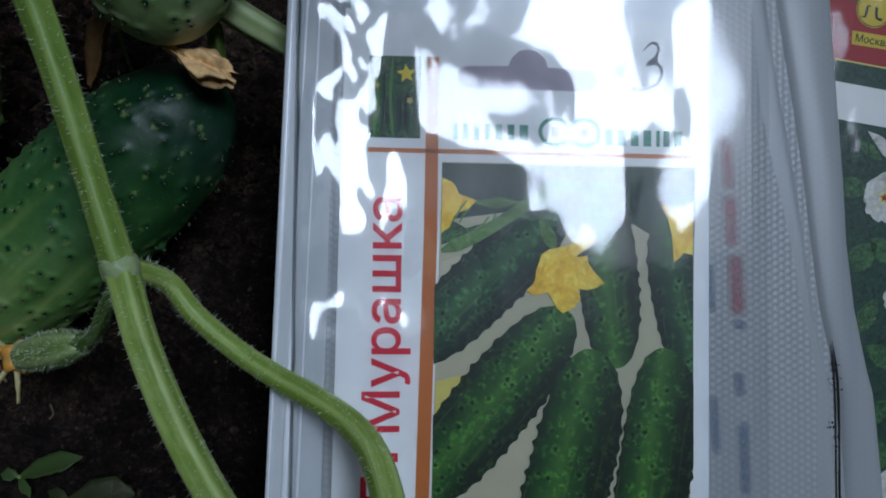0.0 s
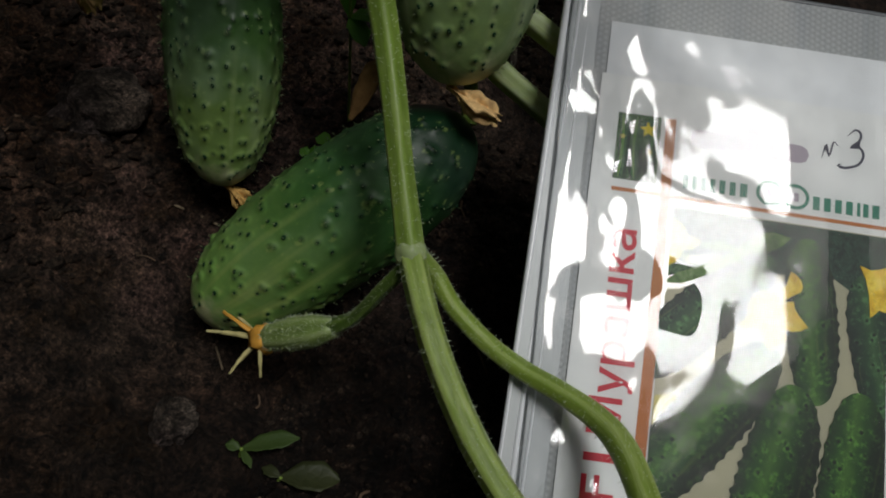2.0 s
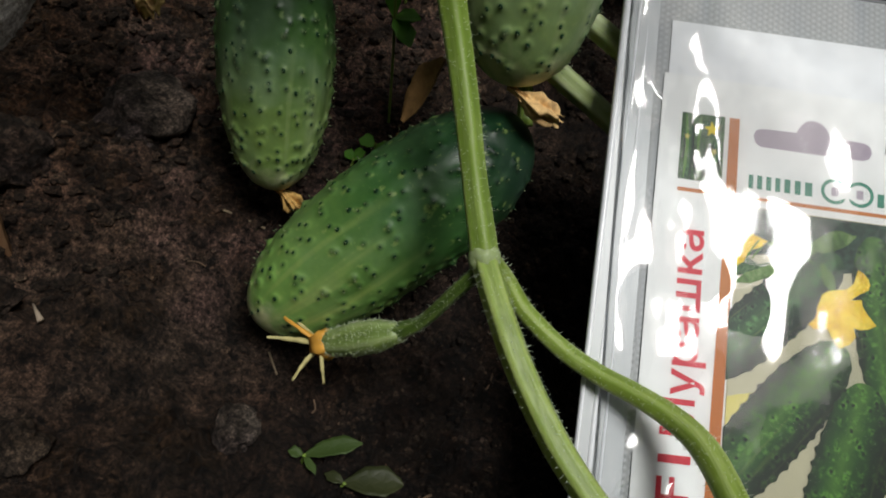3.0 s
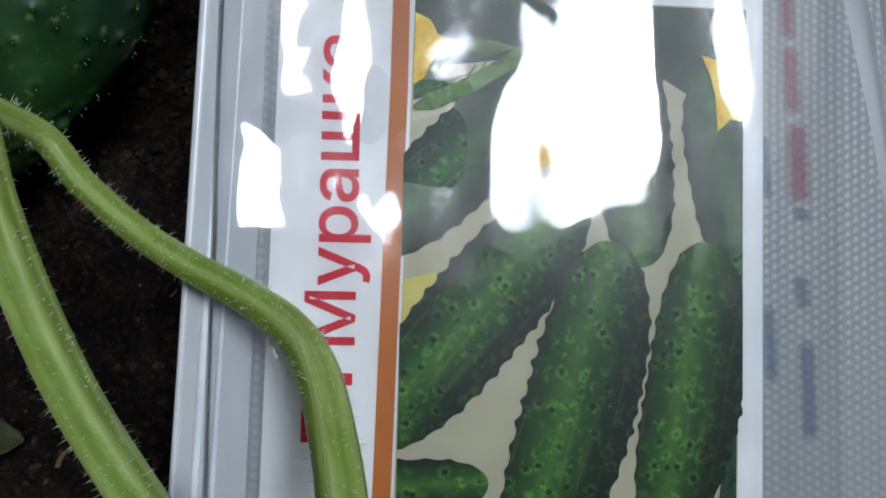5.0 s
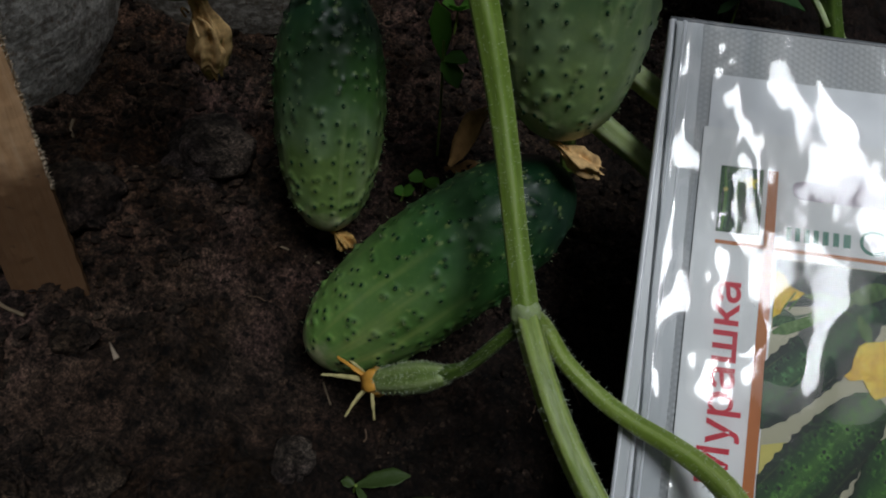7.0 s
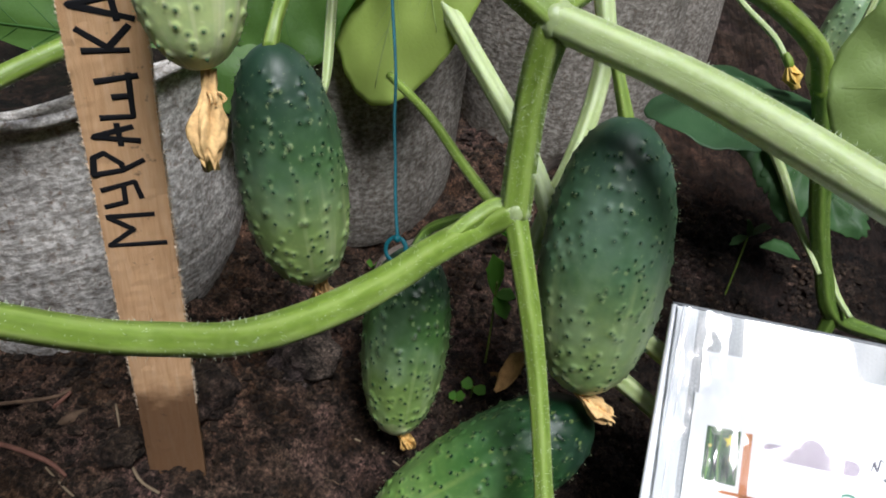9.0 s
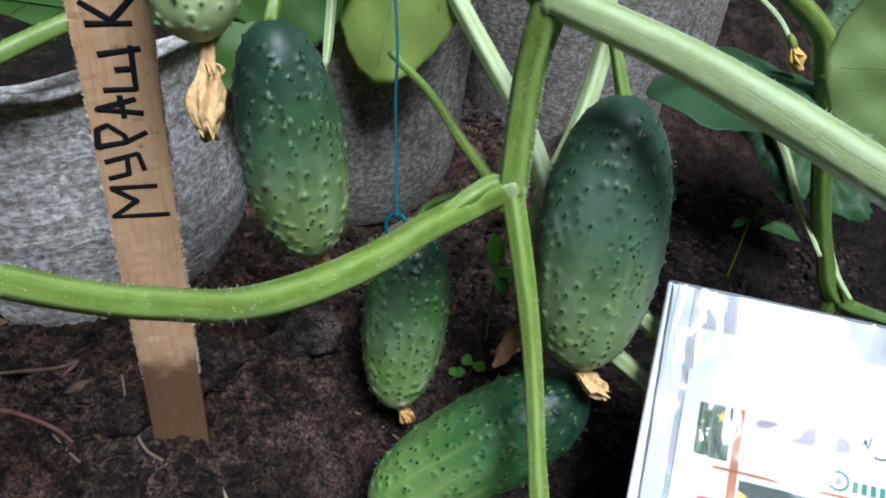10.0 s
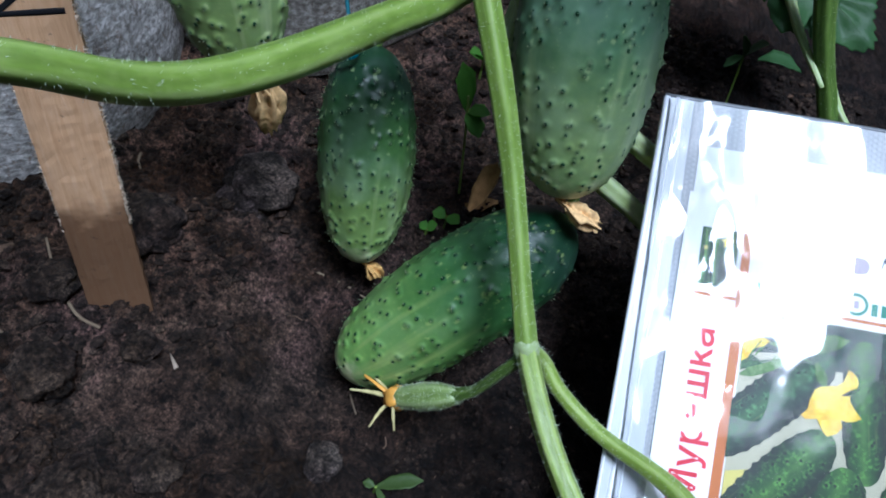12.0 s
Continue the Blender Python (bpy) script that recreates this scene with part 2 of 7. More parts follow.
WART_MID = plain("green_wart", (0.06, 0.135, 0.05, 1), 0.45, 0.4, 0.3, 300)
SPINE = plain("pale_spine", (0.24, 0.28, 0.15, 1), 0.5, 0.3, 0.3, 300)


def leaf_material(name, dark, light, vein, through):
    m = Mat(name, 0.5, 0.4)
    v = m.coords()
    cells = m.voronoi(v, 330, "DISTANCE_TO_EDGE")
    big = m.noise(v, 45, 4, 0.6)
    c = m.ramp(big, (0.3, dark), (0.7, light))
    c = m.mix(m.ramp(cells, (0.0, (0.35, 0.35, 0.35)), (0.08, (0, 0, 0))), c, (*vein, 1))
    m.color(c)
    m.bump(m.math("ADD", m.ramp(cells, (0.0, (0, 0, 0)), (0.22, (1, 1, 1))), big), 0.14, 0.0005)
    m.thin(0.45, (*through, 1))
    return m.m


LEAF = leaf_material("green_leaf", (0.075, 0.165, 0.030), (0.122, 0.240, 0.050), (0.15, 0.27, 0.08), (0.21, 0.42, 0.050))
LEAF_PALE = leaf_material("yellowish_green_leaf", (0.26, 0.37, 0.11), (0.34, 0.46, 0.15), (0.37, 0.48, 0.19), (0.50, 0.62, 0.16))
LEAF_YELLOW = leaf_material("yellowing_green_leaf", (0.34, 0.46, 0.10), (0.43, 0.55, 0.14), (0.45, 0.56, 0.18), (0.66, 0.80, 0.16))
LEAF_SOFT = leaf_material("soft_pale_green_leaf", (0.32, 0.43, 0.245), (0.39, 0.50, 0.30), (0.41, 0.52, 0.32), (0.48, 0.63, 0.29))
LEAF_DARK = leaf_material("dull_dark_green_leaf", (0.046, 0.120, 0.040), (0.080, 0.180, 0.060), (0.115, 0.210, 0.085), (0.11, 0.26, 0.055))
LEAF_BLUE = leaf_material("bluish_green_leaf", (0.058, 0.142, 0.058), (0.095, 0.200, 0.086), (0.130, 0.235, 0.115), (0.10, 0.24, 0.06))
LEAF_BRIGHT = leaf_material("bright_green_seedling_leaf", (0.10, 0.27, 0.030), (0.16, 0.37, 0.050), (0.19, 0.40, 0.08), (0.24, 0.52, 0.05))
PETAL = plain("yellow_petal", (0.85, 0.58, 0.02, 1), 0.55, 0.3, 0.12, 200)
PETAL_DULL = plain("withered_yellow_petal", (0.84, 0.56, 0.14, 1), 0.6, 0.3, 0.2, 200)
PETAL_ORANGE = plain("orange_petal", (0.72, 0.36, 0.055, 1), 0.55, 0.3, 0.15, 200)
DRY_PETAL = plain("dry_tan_petal", (0.55, 0.33, 0.10, 1), 0.75, 0.25, 0.4, 350)
DRY_PALE = plain("dry_pale_petal", (0.80, 0.50, 0.22, 1), 0.7, 0.25, 0.35, 350)
DRY_LEAF = plain("dry_brown_leaf", (0.30, 0.17, 0.065, 1), 0.8, 0.2, 0.4, 200)
WEED_DULL = leaf_material("dull_wilted_leaf", (0.050, 0.062, 0.022), (0.080, 0.090, 0.034), (0.11, 0.12, 0.05), (0.08, 0.10, 0.03))
WEED_GREEN = leaf_material("olive_green_seedling_leaf", (0.070, 0.120, 0.028), (0.110, 0.175, 0.045), (0.14, 0.20, 0.07), (0.13, 0.22, 0.04))
TEPAL = plain("pale_yellow_sepal", (0.52, 0.46, 0.20, 1), 0.55, 0.3, 0.2, 200)


def wood_material():
    m = Mat("sawn_wood", 0.8, 0.2)
    v = m.coords("Object", (9, 9, 0.7))
    grain = m.noise(v, 60, 5, 0.65, 0.6)
    fine = m.noise(m.coords("Object", (14, 14, 0.8)), 260, 3, 0.7)
    c = m.ramp(grain, (0.28, (0.60, 0.345, 0.170)), (0.5, (0.70, 0.430, 0.230)), (0.75, (0.77, 0.52, 0.31)))
    c = m.mix(m.math("MULTIPLY", fine, 0.15), c, (0.30, 0.14, 0.06, 1))
    z = m.sep(m.tc.outputs["Object"])["Z"]
    edge = m.math("ADD", z, m.math("MULTIPLY", m.math("SUBTRACT", m.noise(m.coords(), 55, 3, 0.6), 0.5), 0.045))
    wet_dark = m.ramp(m.math("MULTIPLY", edge, 10.0), (0.74, (1, 1, 1)), (0.89, (0, 0, 0)))
    c = m.mix(m.math("MULTIPLY", wet_dark, 0.84), c, (0.135, 0.066, 0.031, 1))
    dirt = m.noise(m.coords(), 240, 3, 0.6)
    c = m.mix(m.ramp(dirt, (0.66, (0, 0, 0)), (0.75, (0.7, 0.7, 0.7))), c, (0.09, 0.06, 0.04, 1))
    m.color(c)
    m.bump(m.math("ADD", grain, m.math("MULTIPLY", fine, 0.5)), 0.6, 0.0006)
    return m.m


WOOD = wood_material()
FUZZ = plain("pale_wood_splinter", (0.84, 0.68, 0.50, 1), 0.8, 0.2)
INK = plain("black_marker", (0.012, 0.012, 0.014, 1), 0.85, 0.15)
PENCIL = plain("grey_pen_ink", (0.10, 0.10, 0.13, 1), 0.6, 0.3)
TWINE = plain("teal_twine", (0.004, 0.085, 0.105, 1), 0.6, 0.3, 0.3, 900)


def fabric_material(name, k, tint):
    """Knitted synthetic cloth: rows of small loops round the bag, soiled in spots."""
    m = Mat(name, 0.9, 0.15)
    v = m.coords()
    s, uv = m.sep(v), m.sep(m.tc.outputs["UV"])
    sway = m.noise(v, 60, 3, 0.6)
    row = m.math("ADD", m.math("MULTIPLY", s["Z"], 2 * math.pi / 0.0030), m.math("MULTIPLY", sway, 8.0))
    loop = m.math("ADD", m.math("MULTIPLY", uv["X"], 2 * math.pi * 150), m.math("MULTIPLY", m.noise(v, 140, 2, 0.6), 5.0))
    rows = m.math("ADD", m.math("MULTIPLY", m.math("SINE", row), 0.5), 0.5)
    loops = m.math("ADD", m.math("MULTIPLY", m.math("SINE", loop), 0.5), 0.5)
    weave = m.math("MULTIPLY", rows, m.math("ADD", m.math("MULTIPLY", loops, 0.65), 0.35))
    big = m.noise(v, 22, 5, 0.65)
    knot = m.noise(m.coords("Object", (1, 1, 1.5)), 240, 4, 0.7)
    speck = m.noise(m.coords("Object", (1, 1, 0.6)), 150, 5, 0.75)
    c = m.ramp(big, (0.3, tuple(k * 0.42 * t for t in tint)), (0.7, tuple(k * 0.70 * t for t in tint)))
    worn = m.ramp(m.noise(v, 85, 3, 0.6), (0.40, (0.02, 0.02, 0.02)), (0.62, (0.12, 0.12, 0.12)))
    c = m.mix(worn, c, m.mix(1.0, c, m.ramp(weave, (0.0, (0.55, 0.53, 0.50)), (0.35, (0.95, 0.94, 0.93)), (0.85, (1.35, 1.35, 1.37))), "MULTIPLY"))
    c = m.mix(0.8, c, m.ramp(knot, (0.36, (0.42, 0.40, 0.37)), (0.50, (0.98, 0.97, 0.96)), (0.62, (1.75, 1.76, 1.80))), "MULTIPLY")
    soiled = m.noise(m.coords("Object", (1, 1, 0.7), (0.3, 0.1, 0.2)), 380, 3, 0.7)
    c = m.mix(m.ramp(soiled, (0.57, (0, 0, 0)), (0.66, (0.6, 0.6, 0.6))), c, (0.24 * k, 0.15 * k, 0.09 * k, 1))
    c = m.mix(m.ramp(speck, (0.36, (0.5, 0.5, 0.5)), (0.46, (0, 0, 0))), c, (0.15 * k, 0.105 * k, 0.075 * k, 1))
    m.color(c)
    m.bump(m.math("ADD", m.math("MULTIPLY", weave, 0.05), m.math("MULTIPLY", knot, 0.9)), 0.7, 0.0012)
    return m.m


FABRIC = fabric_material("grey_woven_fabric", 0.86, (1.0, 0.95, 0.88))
# for the bags at the back: browner cloth, also coloured darker for their shade
FABRIC_SHADED = fabric_material("shaded_grey_brown_woven_fabric", 0.48, (1.0, 0.92, 0.80))


def page_material(name, depth):
    """White plastic sheet with a fine embossed lattice of dots."""
    m = Mat(name, 0.38, 0.5)
    v = m.tc.outputs["Object"]
    s = m.sep(v)
    waves = []
    for kx, ky in ((2 / math.sqrt(3), 0.0), (-1 / math.sqrt(3), 1.0), (-1 / math.sqrt(3), -1.0)):
        q = m.math("ADD", m.math("MULTIPLY", s["X"], kx * 2 * math.pi / 0.0021), m.math("MULTIPLY", s["Y"], ky * 2 * math.pi / 0.0021))
        waves.append(m.math("COSINE", q))
    w = m.math("MULTIPLY", m.math("ADD", m.math("ADD", waves[0], waves[1]), waves[2]), 0.4)
    c = m.mix(m.math("ADD", m.math("MULTIPLY", w, 0.5), 0.5), (0.44 - 0.06 * depth, 0.455 - 0.06 * depth, 0.45 - 0.06 * depth, 1), (0.47 + 0.06 * depth, 0.485 + 0.06 * depth, 0.485 + 0.06 * depth, 1))
    blot = m.noise(m.coords("Object", (1, 0.35, 1)), 40, 3, 0.5)
    band = m.noise(m.coords("Object", (1, 0.06, 1)), 130, 3, 0.6)
    c = m.mix(m.math("MULTIPLY", blot, 0.25), c, (0.30, 0.315, 0.33, 1))
    c = m.mix(m.ramp(band, (0.48, (0, 0, 0)), (0.66, (0.30, 0.30, 0.30))), c, (0.32, 0.36, 0.41, 1))
    m.color(c)
    m.bump(w, 0.2 * depth + 0.01, 0.0003)
    m.thin(0.15, (0.7, 0.72, 0.75, 1))
    return m.m


PAGE = page_material("embossed_white_plastic", 1.0)
PAGE_FOLD = page_material("smooth_white_plastic", 0.0)


def film_material(name, gain):
    m = Mat(name)
    t = m.n.new("ShaderNodeBsdfTransparent")
    t.inputs["Color"].default_value = (0.97, 0.975, 0.98, 1)
    g = m.n.new("ShaderNodeBsdfGlossy")
    g.inputs["Roughness"].default_value = 0.06
    f = m.n.new("ShaderNodeFresnel")
    f.inputs["IOR"].default_value = 1.6
    haze = m.n.new("ShaderNodeBsdfGlossy")
    haze.inputs["Roughness"].default_value = 0.20
    both = m.n.new("ShaderNodeMixShader")
    both.inputs["Fac"].default_value = 0.12
    m.l.new(g.outputs[0], both.inputs[1])
    m.l.new(haze.outputs[0], both.inputs[2])
    x = m.n.new("ShaderNodeMixShader")
    m.l.new(m.math("MULTIPLY", f.outputs[0], gain, True), x.inputs["Fac"])
    m.l.new(t.outputs[0], x.inputs[1])
    m.l.new(both.outputs[0], x.inputs[2])
    m.l.new(x.outputs[0], m.out.inputs["Surface"])
    return m.m


FILM = film_material("clear_plastic_film", 1.55)
def milky_material():
    """Cloudy translucent plastic: part of the light passes, the rest scatters white."""
    m = Mat("milky_translucent_plastic", 0.3, 0.5)
    m.color(m.ramp(m.noise(m.coords("Object", (1, 0.2, 1)), 260, 3, 0.6), (0.3, (0.80, 0.83, 0.85)), (0.7, (0.90, 0.92, 0.93))))
    t = m.n.new("ShaderNodeBsdfTransparent")
    x = m.n.new("ShaderNodeMixShader")
    x.inputs["Fac"].default_value = 0.50
    m.l.new(t.outputs[0], x.inputs[1])
    m.l.new(m.b.outputs[0], x.inputs[2])
    m.l.new(x.outputs[0], m.out.inputs["Surface"])
    return m.m


MILKY = milky_material()
# same film, its reflection turned down to keep sky glare off the flower packet
FILM_DIM = film_material("clear_plastic_film_weak_reflection", 0.35)


def ink(name, rgb, rough=0.45):
    return plain(name, srgb(*rgb), rough, 0.4, 0.06, 90)


PAPER = ink("white_packet_paper", (240, 241, 240))
PAPER_BACK = ink("plain_white_card", (236, 238, 240))
BROWN_INK = ink("brown_print", (192, 116, 50))
RED_INK = ink("red_print", (208, 40, 62))
TEAL_INK = ink("green_print", (58, 134, 110))
MAUVE = ink("mauve_card", (170, 158, 172))
WHITE_INK = ink("white_print", (232, 232, 226))
BLACK_INK = ink("black_print", (26, 34, 26))
BEIGE_INK = ink("beige_print", (190, 186, 158))
YELLOW_INK = ink("yellow_print", (246, 224, 50))
ORANGE_INK = ink("orange_print", (234, 200, 38))
PALE_YELLOW_INK = ink("pale_yellow_print", (214, 204, 110))
LEAF_INK = ink("stem_green_print", (96, 140, 62))
RED_BAND = ink("red_band_print", (150, 14, 22))
OLIVE_INK = ink("olive_print", (70, 74, 36))
GOLD_INK = ink("gold_print", (206, 182, 30))
FILM_EDGE = plain("milky_plastic_edge", (0.84, 0.86, 0.89, 1), 0.24, 0.6)
BINDING = plain("grey_page_edge", (0.16, 0.17, 0.18, 1), 0.4, 0.5)
CREASE_DARK = plain("dark_crease_shade_and_dirt", (0.020, 0.017, 0.014, 1), 0.9, 0.1, 0.5, 300)


def soft_print(name, rgb):
    """Print that shows faintly through a sheet: it fades out towards its edges (UV 0 to 1)."""
    m = Mat(name, 0.4, 0.4)
    uv = m.sep(m.tc.outputs["UV"])
    far = lambda u: m.math("MULTIPLY", m.math("ABSOLUTE", m.math("SUBTRACT", u, 0.5)), 2.0)
    k = m.math("MULTIPLY", m.ramp(far(uv["X"]), (0.25, (1, 1, 1)), (1.0, (0, 0, 0))), m.ramp(far(uv["Y"]), (0.75, (1, 1, 1)), (1.0, (0, 0, 0))))
    cloud = m.noise(m.coords(), 260, 3, 0.6)
    m.color(m.ramp(cloud, (0.3, tuple(c * 0.8 for c in rgb)), (0.7, rgb)))
    t = m.n.new("ShaderNodeBsdfTransparent")
    x = m.n.new("ShaderNodeMixShader")
    m.l.new(m.math("MULTIPLY", k, m.math("ADD", m.math("MULTIPLY", cloud, 0.6), 0.20), True), x.inputs["Fac"])
    m.l.new(t.outputs[0], x.inputs[1])
    m.l.new(m.b.outputs[0], x.inputs[2])
    m.l.new(x.outputs[0], m.out.inputs["Surface"])
    return m.m


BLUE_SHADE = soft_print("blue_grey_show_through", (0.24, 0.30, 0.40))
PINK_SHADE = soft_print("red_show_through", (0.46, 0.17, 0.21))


def print_material(name, edge, mid, centre, scale):
    """A printed fruit: UV x runs across it (0 to 1), the spots follow the sheet."""
    m = Mat(name, 0.45, 0.4)
    uv = m.sep(m.tc.outputs["UV"])
    across = m.math("ABSOLUTE", m.math("SUBTRACT", uv["X"], 0.46))
    cloud = m.noise(m.coords(), 150, 5, 0.7)
    k = m.math("ADD", m.math("MULTIPLY", across, 2.0), m.math("MULTIPLY", m.math("SUBTRACT", cloud, 0.5), 0.75))
    c = m.ramp(k, (0.02, centre), (0.34, mid), (0.70, edge), (0.98, tuple(x * 0.45 for x in edge)))
    d = m.math("ADD", m.voronoi(m.coords(), scale, "F1", 1.0), m.math("MULTIPLY", m.math("SUBTRACT", m.noise(m.coords(), 900, 3, 0.6), 0.5), 0.30))
    patch = m.ramp(m.noise(m.coords("Object", (1, 1, 1), (0.2, 0.4, 0)), 620, 3, 0.65), (0.44, (0, 0, 0)), (0.60, (1, 1, 1)))
    inner = m.ramp(k, (0.1, (0.90, 0.90, 0.90)), (0.75, (0.16, 0.16, 0.16)))
    halo = m.ramp(d, (0.14, (0, 0, 0)), (0.28, (0.9, 0.9, 0.9)), (0.42, (0.5, 0.5, 0.5)), (0.60, (0, 0, 0)))
    c = m.mix(m.math("MULTIPLY", m.math("MULTIPLY", inner, halo), patch), c, (*[min(1, x * 2.6) for x in centre], 1))
    c = m.mix(m.ramp(d, (0.10, (0.9, 0.9, 0.9)), (0.26, (0, 0, 0))), c, (*[x * 0.35 for x in edge], 1))
    lines = m.noise(m.coords("UV", (9, 1.2, 1)), 1.0, 2, 0.5)
    c = m.mix(m.math("MULTIPLY", m.ramp(lines, (0.58, (0, 0, 0)), (0.70, (0.6, 0.6, 0.6))), m.math("POWER", uv["Y"], 2.0)), c, (0.27, 0.37, 0.07, 1))
    glint = m.noise(m.coords(), 420, 3, 0.7)
    c = m.mix(m.ramp(glint, (0.68, (0, 0, 0)), (0.76, (0.45, 0.45, 0.45))), c, (0.30, 0.42, 0.26, 1))
    m.color(c)
    return m.m


def foliage_print(name, dark, mid, light):
    """Printed foliage: leafy blotches at two scales."""
    m = Mat(name, 0.45, 0.4)
    a = m.noise(m.coords(), 230, 5, 0.7, 1.2)
    b = m.noise(m.coords("Object", (1, 1, 1), (0.5, 0.2, 0)), 620, 4, 0.7)
    c = m.ramp(a, (0.38, dark), (0.50, mid), (0.62, dark), (0.74, light))
    m.color(m.mix(0.7, c, m.ramp(b, (0.36, (0.45, 0.45, 0.45)), (0.64, (1.7, 1.65, 1.5))), "MULTIPLY"))
    return m.m


def blossom_print(name, dark, mid, light, scale):
    """Printed petals: soft folds and fine streaks in the colour."""
    m = Mat(name, 0.45, 0.4)
    a = m.noise(m.coords(), scale, 4, 0.6, 0.8)
    b = m.noise(m.coords(), scale * 5, 3, 0.7)
    m.color(m.mix(0.5, m.ramp(a, (0.34, dark), (0.50, mid), (0.66, light)), m.ramp(b, (0.36, (0.72, 0.70, 0.62)), (0.62, (1.2, 1.2, 1.2))), "MULTIPLY"))
    return m.m


WHITE_PETAL_PRINT = blossom_print("printed_white_petal", (0.36, 0.37, 0.30), (0.62, 0.61, 0.55), (0.74, 0.74, 0.70), 170)
YELLOW_PRINT = blossom_print("printed_yellow_petal", (0.72, 0.44, 0.015), (0.86, 0.63, 0.03), (0.92, 0.76, 0.10), 190)
VINE_PRINT = blossom_print("printed_vine_stem", (0.055, 0.12, 0.022), (0.115, 0.225, 0.050), (0.20, 0.32, 0.10), 210)
FOLIAGE_PRINT = foliage_print("printed_vine", (0.018, 0.060, 0.018), (0.060, 0.140, 0.045), (0.26, 0.34, 0.12))
SHADE_PRINT = foliage_print("printed_dark_foliage", (0.006, 0.026, 0.016), (0.020, 0.060, 0.034), (0.060, 0.110, 0.050))
CUC_PRINT = print_material("printed_cucumber", (0.004, 0.024, 0.004), (0.018, 0.080, 0.008), (0.062, 0.165, 0.019), 330)
CUC_PRINT_FAR = print_material("printed_far_cucumber", (0.005, 0.023, 0.011), (0.014, 0.056, 0.020), (0.043, 0.118, 0.035), 370)
BOARD = plain("unseen_wall_boards", (0.032, 0.030, 0.025, 1), 0.85, 0.2, 0.4, 12)


# ---- building helpers ----
rng = np.random.default_rng(7)


def mesh_from(name, verts, faces, mat, smooth=True, uvs=None):
    me = bpy.data.meshes.new(name)
    me.from_pydata([tuple(map(float, v)) for v in verts], [], [tuple(map(int, f)) for f in faces])
    me.materials.append(mat)
    if uvs is not None:
        lay = me.uv_layers.new(name="uv")
        idx = np.empty(len(me.loops), dtype=np.int32)
        me.loops.foreach_get("vertex_index", idx)
        lay.data.foreach_set("uv", np.asarray(uvs, dtype=np.float32)[idx].ravel())
    me.shade_smooth() if smooth else me.shade_flat()
    return me


def part(name, me, parent, label=""):
    """Links a mesh as one object under a thing or a part, in the parent's own coordinates."""
    ob = new(name, me)
    ob.parent = parent
    return tagged(ob, label) if label else ob


def thing(name, m, label, category, group="", kind=""):
    ob = new(name)
    ob.empty_display_size = 0.01
    ob.matrix_world = m
    return tagged(ob, label, category, group, kind)


def spline(points, radii, step):
    """Catmull-Rom through the points, with the radii carried along."""
    p = np.array(points, float)
    r = np.array(radii if hasattr(radii, "__len__") else [radii] * len(p), float)
    q = np.vstack([2 * p[0] - p[1], p, 2 * p[-1] - p[-2]])
    out, rad = [], []
    for i in range(len(p) - 1):
        a, b, c, d = q[i : i + 4]
        n = max(2, int(np.linalg.norm(c - b) / step))
        for t in np.arange(n) / n:
            out.append(0.5 * (2 * b + (c - a) * t + (2 * a - 5 * b + 4 * c - d) * t**2 + (3 * b - a - 3 * c + d) * t**3))
            rad.append(r[i] * (1 - t) + r[i + 1] * t)
    return np.array(out + [p[-1]]), np.array(rad + [r[-1]])


def frames_along(p):
    t = np.gradient(p, axis=0)
    t /= np.linalg.norm(t, axis=1, keepdims=True)
    u = np.cross(t[0], (0.3, 0.2, 0.9))
    u /= np.linalg.norm(u)
    us = []
    for k in t:
        u = u - k * np.dot(u, k)
        u /= np.linalg.norm(u)
        us.append(u)
    us = np.array(us)
    return t, us, np.cross(t, us)


def tube(points, radii, mat, sides=20, step=0.0022, ridges=5, ridge=0.09, wobble=0.05, seed=0, name="stem"):
    """A ribbed stem through the points, closed at both ends."""
    p, r = spline(points, radii, step)
    t, u, w = frames_along(p)
    g = np.random.default_rng(seed)
    ph = g.uniform(0, 6.28, 4)
    a = np.linspace(0, 2 * np.pi, sides, endpoint=False)
    n = len(p)
    s = np.arange(n) / max(1, n - 1)
    prof = 1 + ridge * np.cos(ridges * a[None, :] + ph[0] + 0.8 * s[:, None])
    prof = prof * (1 + wobble * np.sin(s * n * 0.11 + ph[1]) * np.sin(s * n * 0.043 + ph[2]))[:, None]
    v = p[:, None, :] + (r[:, None] * prof)[..., None] * (np.cos(a)[None, :, None] * u[:, None, :] + np.sin(a)[None, :, None] * w[:, None, :])
    verts = v.reshape(-1, 3)
    length = np.concatenate([[0], np.cumsum(np.linalg.norm(np.diff(p, axis=0), axis=1))])
    uv = np.stack([np.tile(a / 6.2832, n), np.repeat(length, sides)], 1)
    i, j = np.meshgrid(np.arange(n - 1), np.arange(sides), indexing="ij")
    k = (j + 1) % sides
    faces = np.stack([i * sides + j, i * sides + k, (i + 1) * sides + k, (i + 1) * sides + j], -1).reshape(-1, 4).tolist()
    faces += [list(range(sides))[::-1], list(range((n - 1) * sides, n * sides))]
    me = mesh_from(name, verts, faces, mat, True, uv)
    rib = 0.5 + 0.5 * np.cos(ridges * a[None, :] + ph[0] + 0.8 * s[:, None])
    me.attributes.new("rib", "FLOAT", "POINT").data.foreach_set("value", rib.astype(np.float32).ravel())
    return me, (p, r, t, u, w)


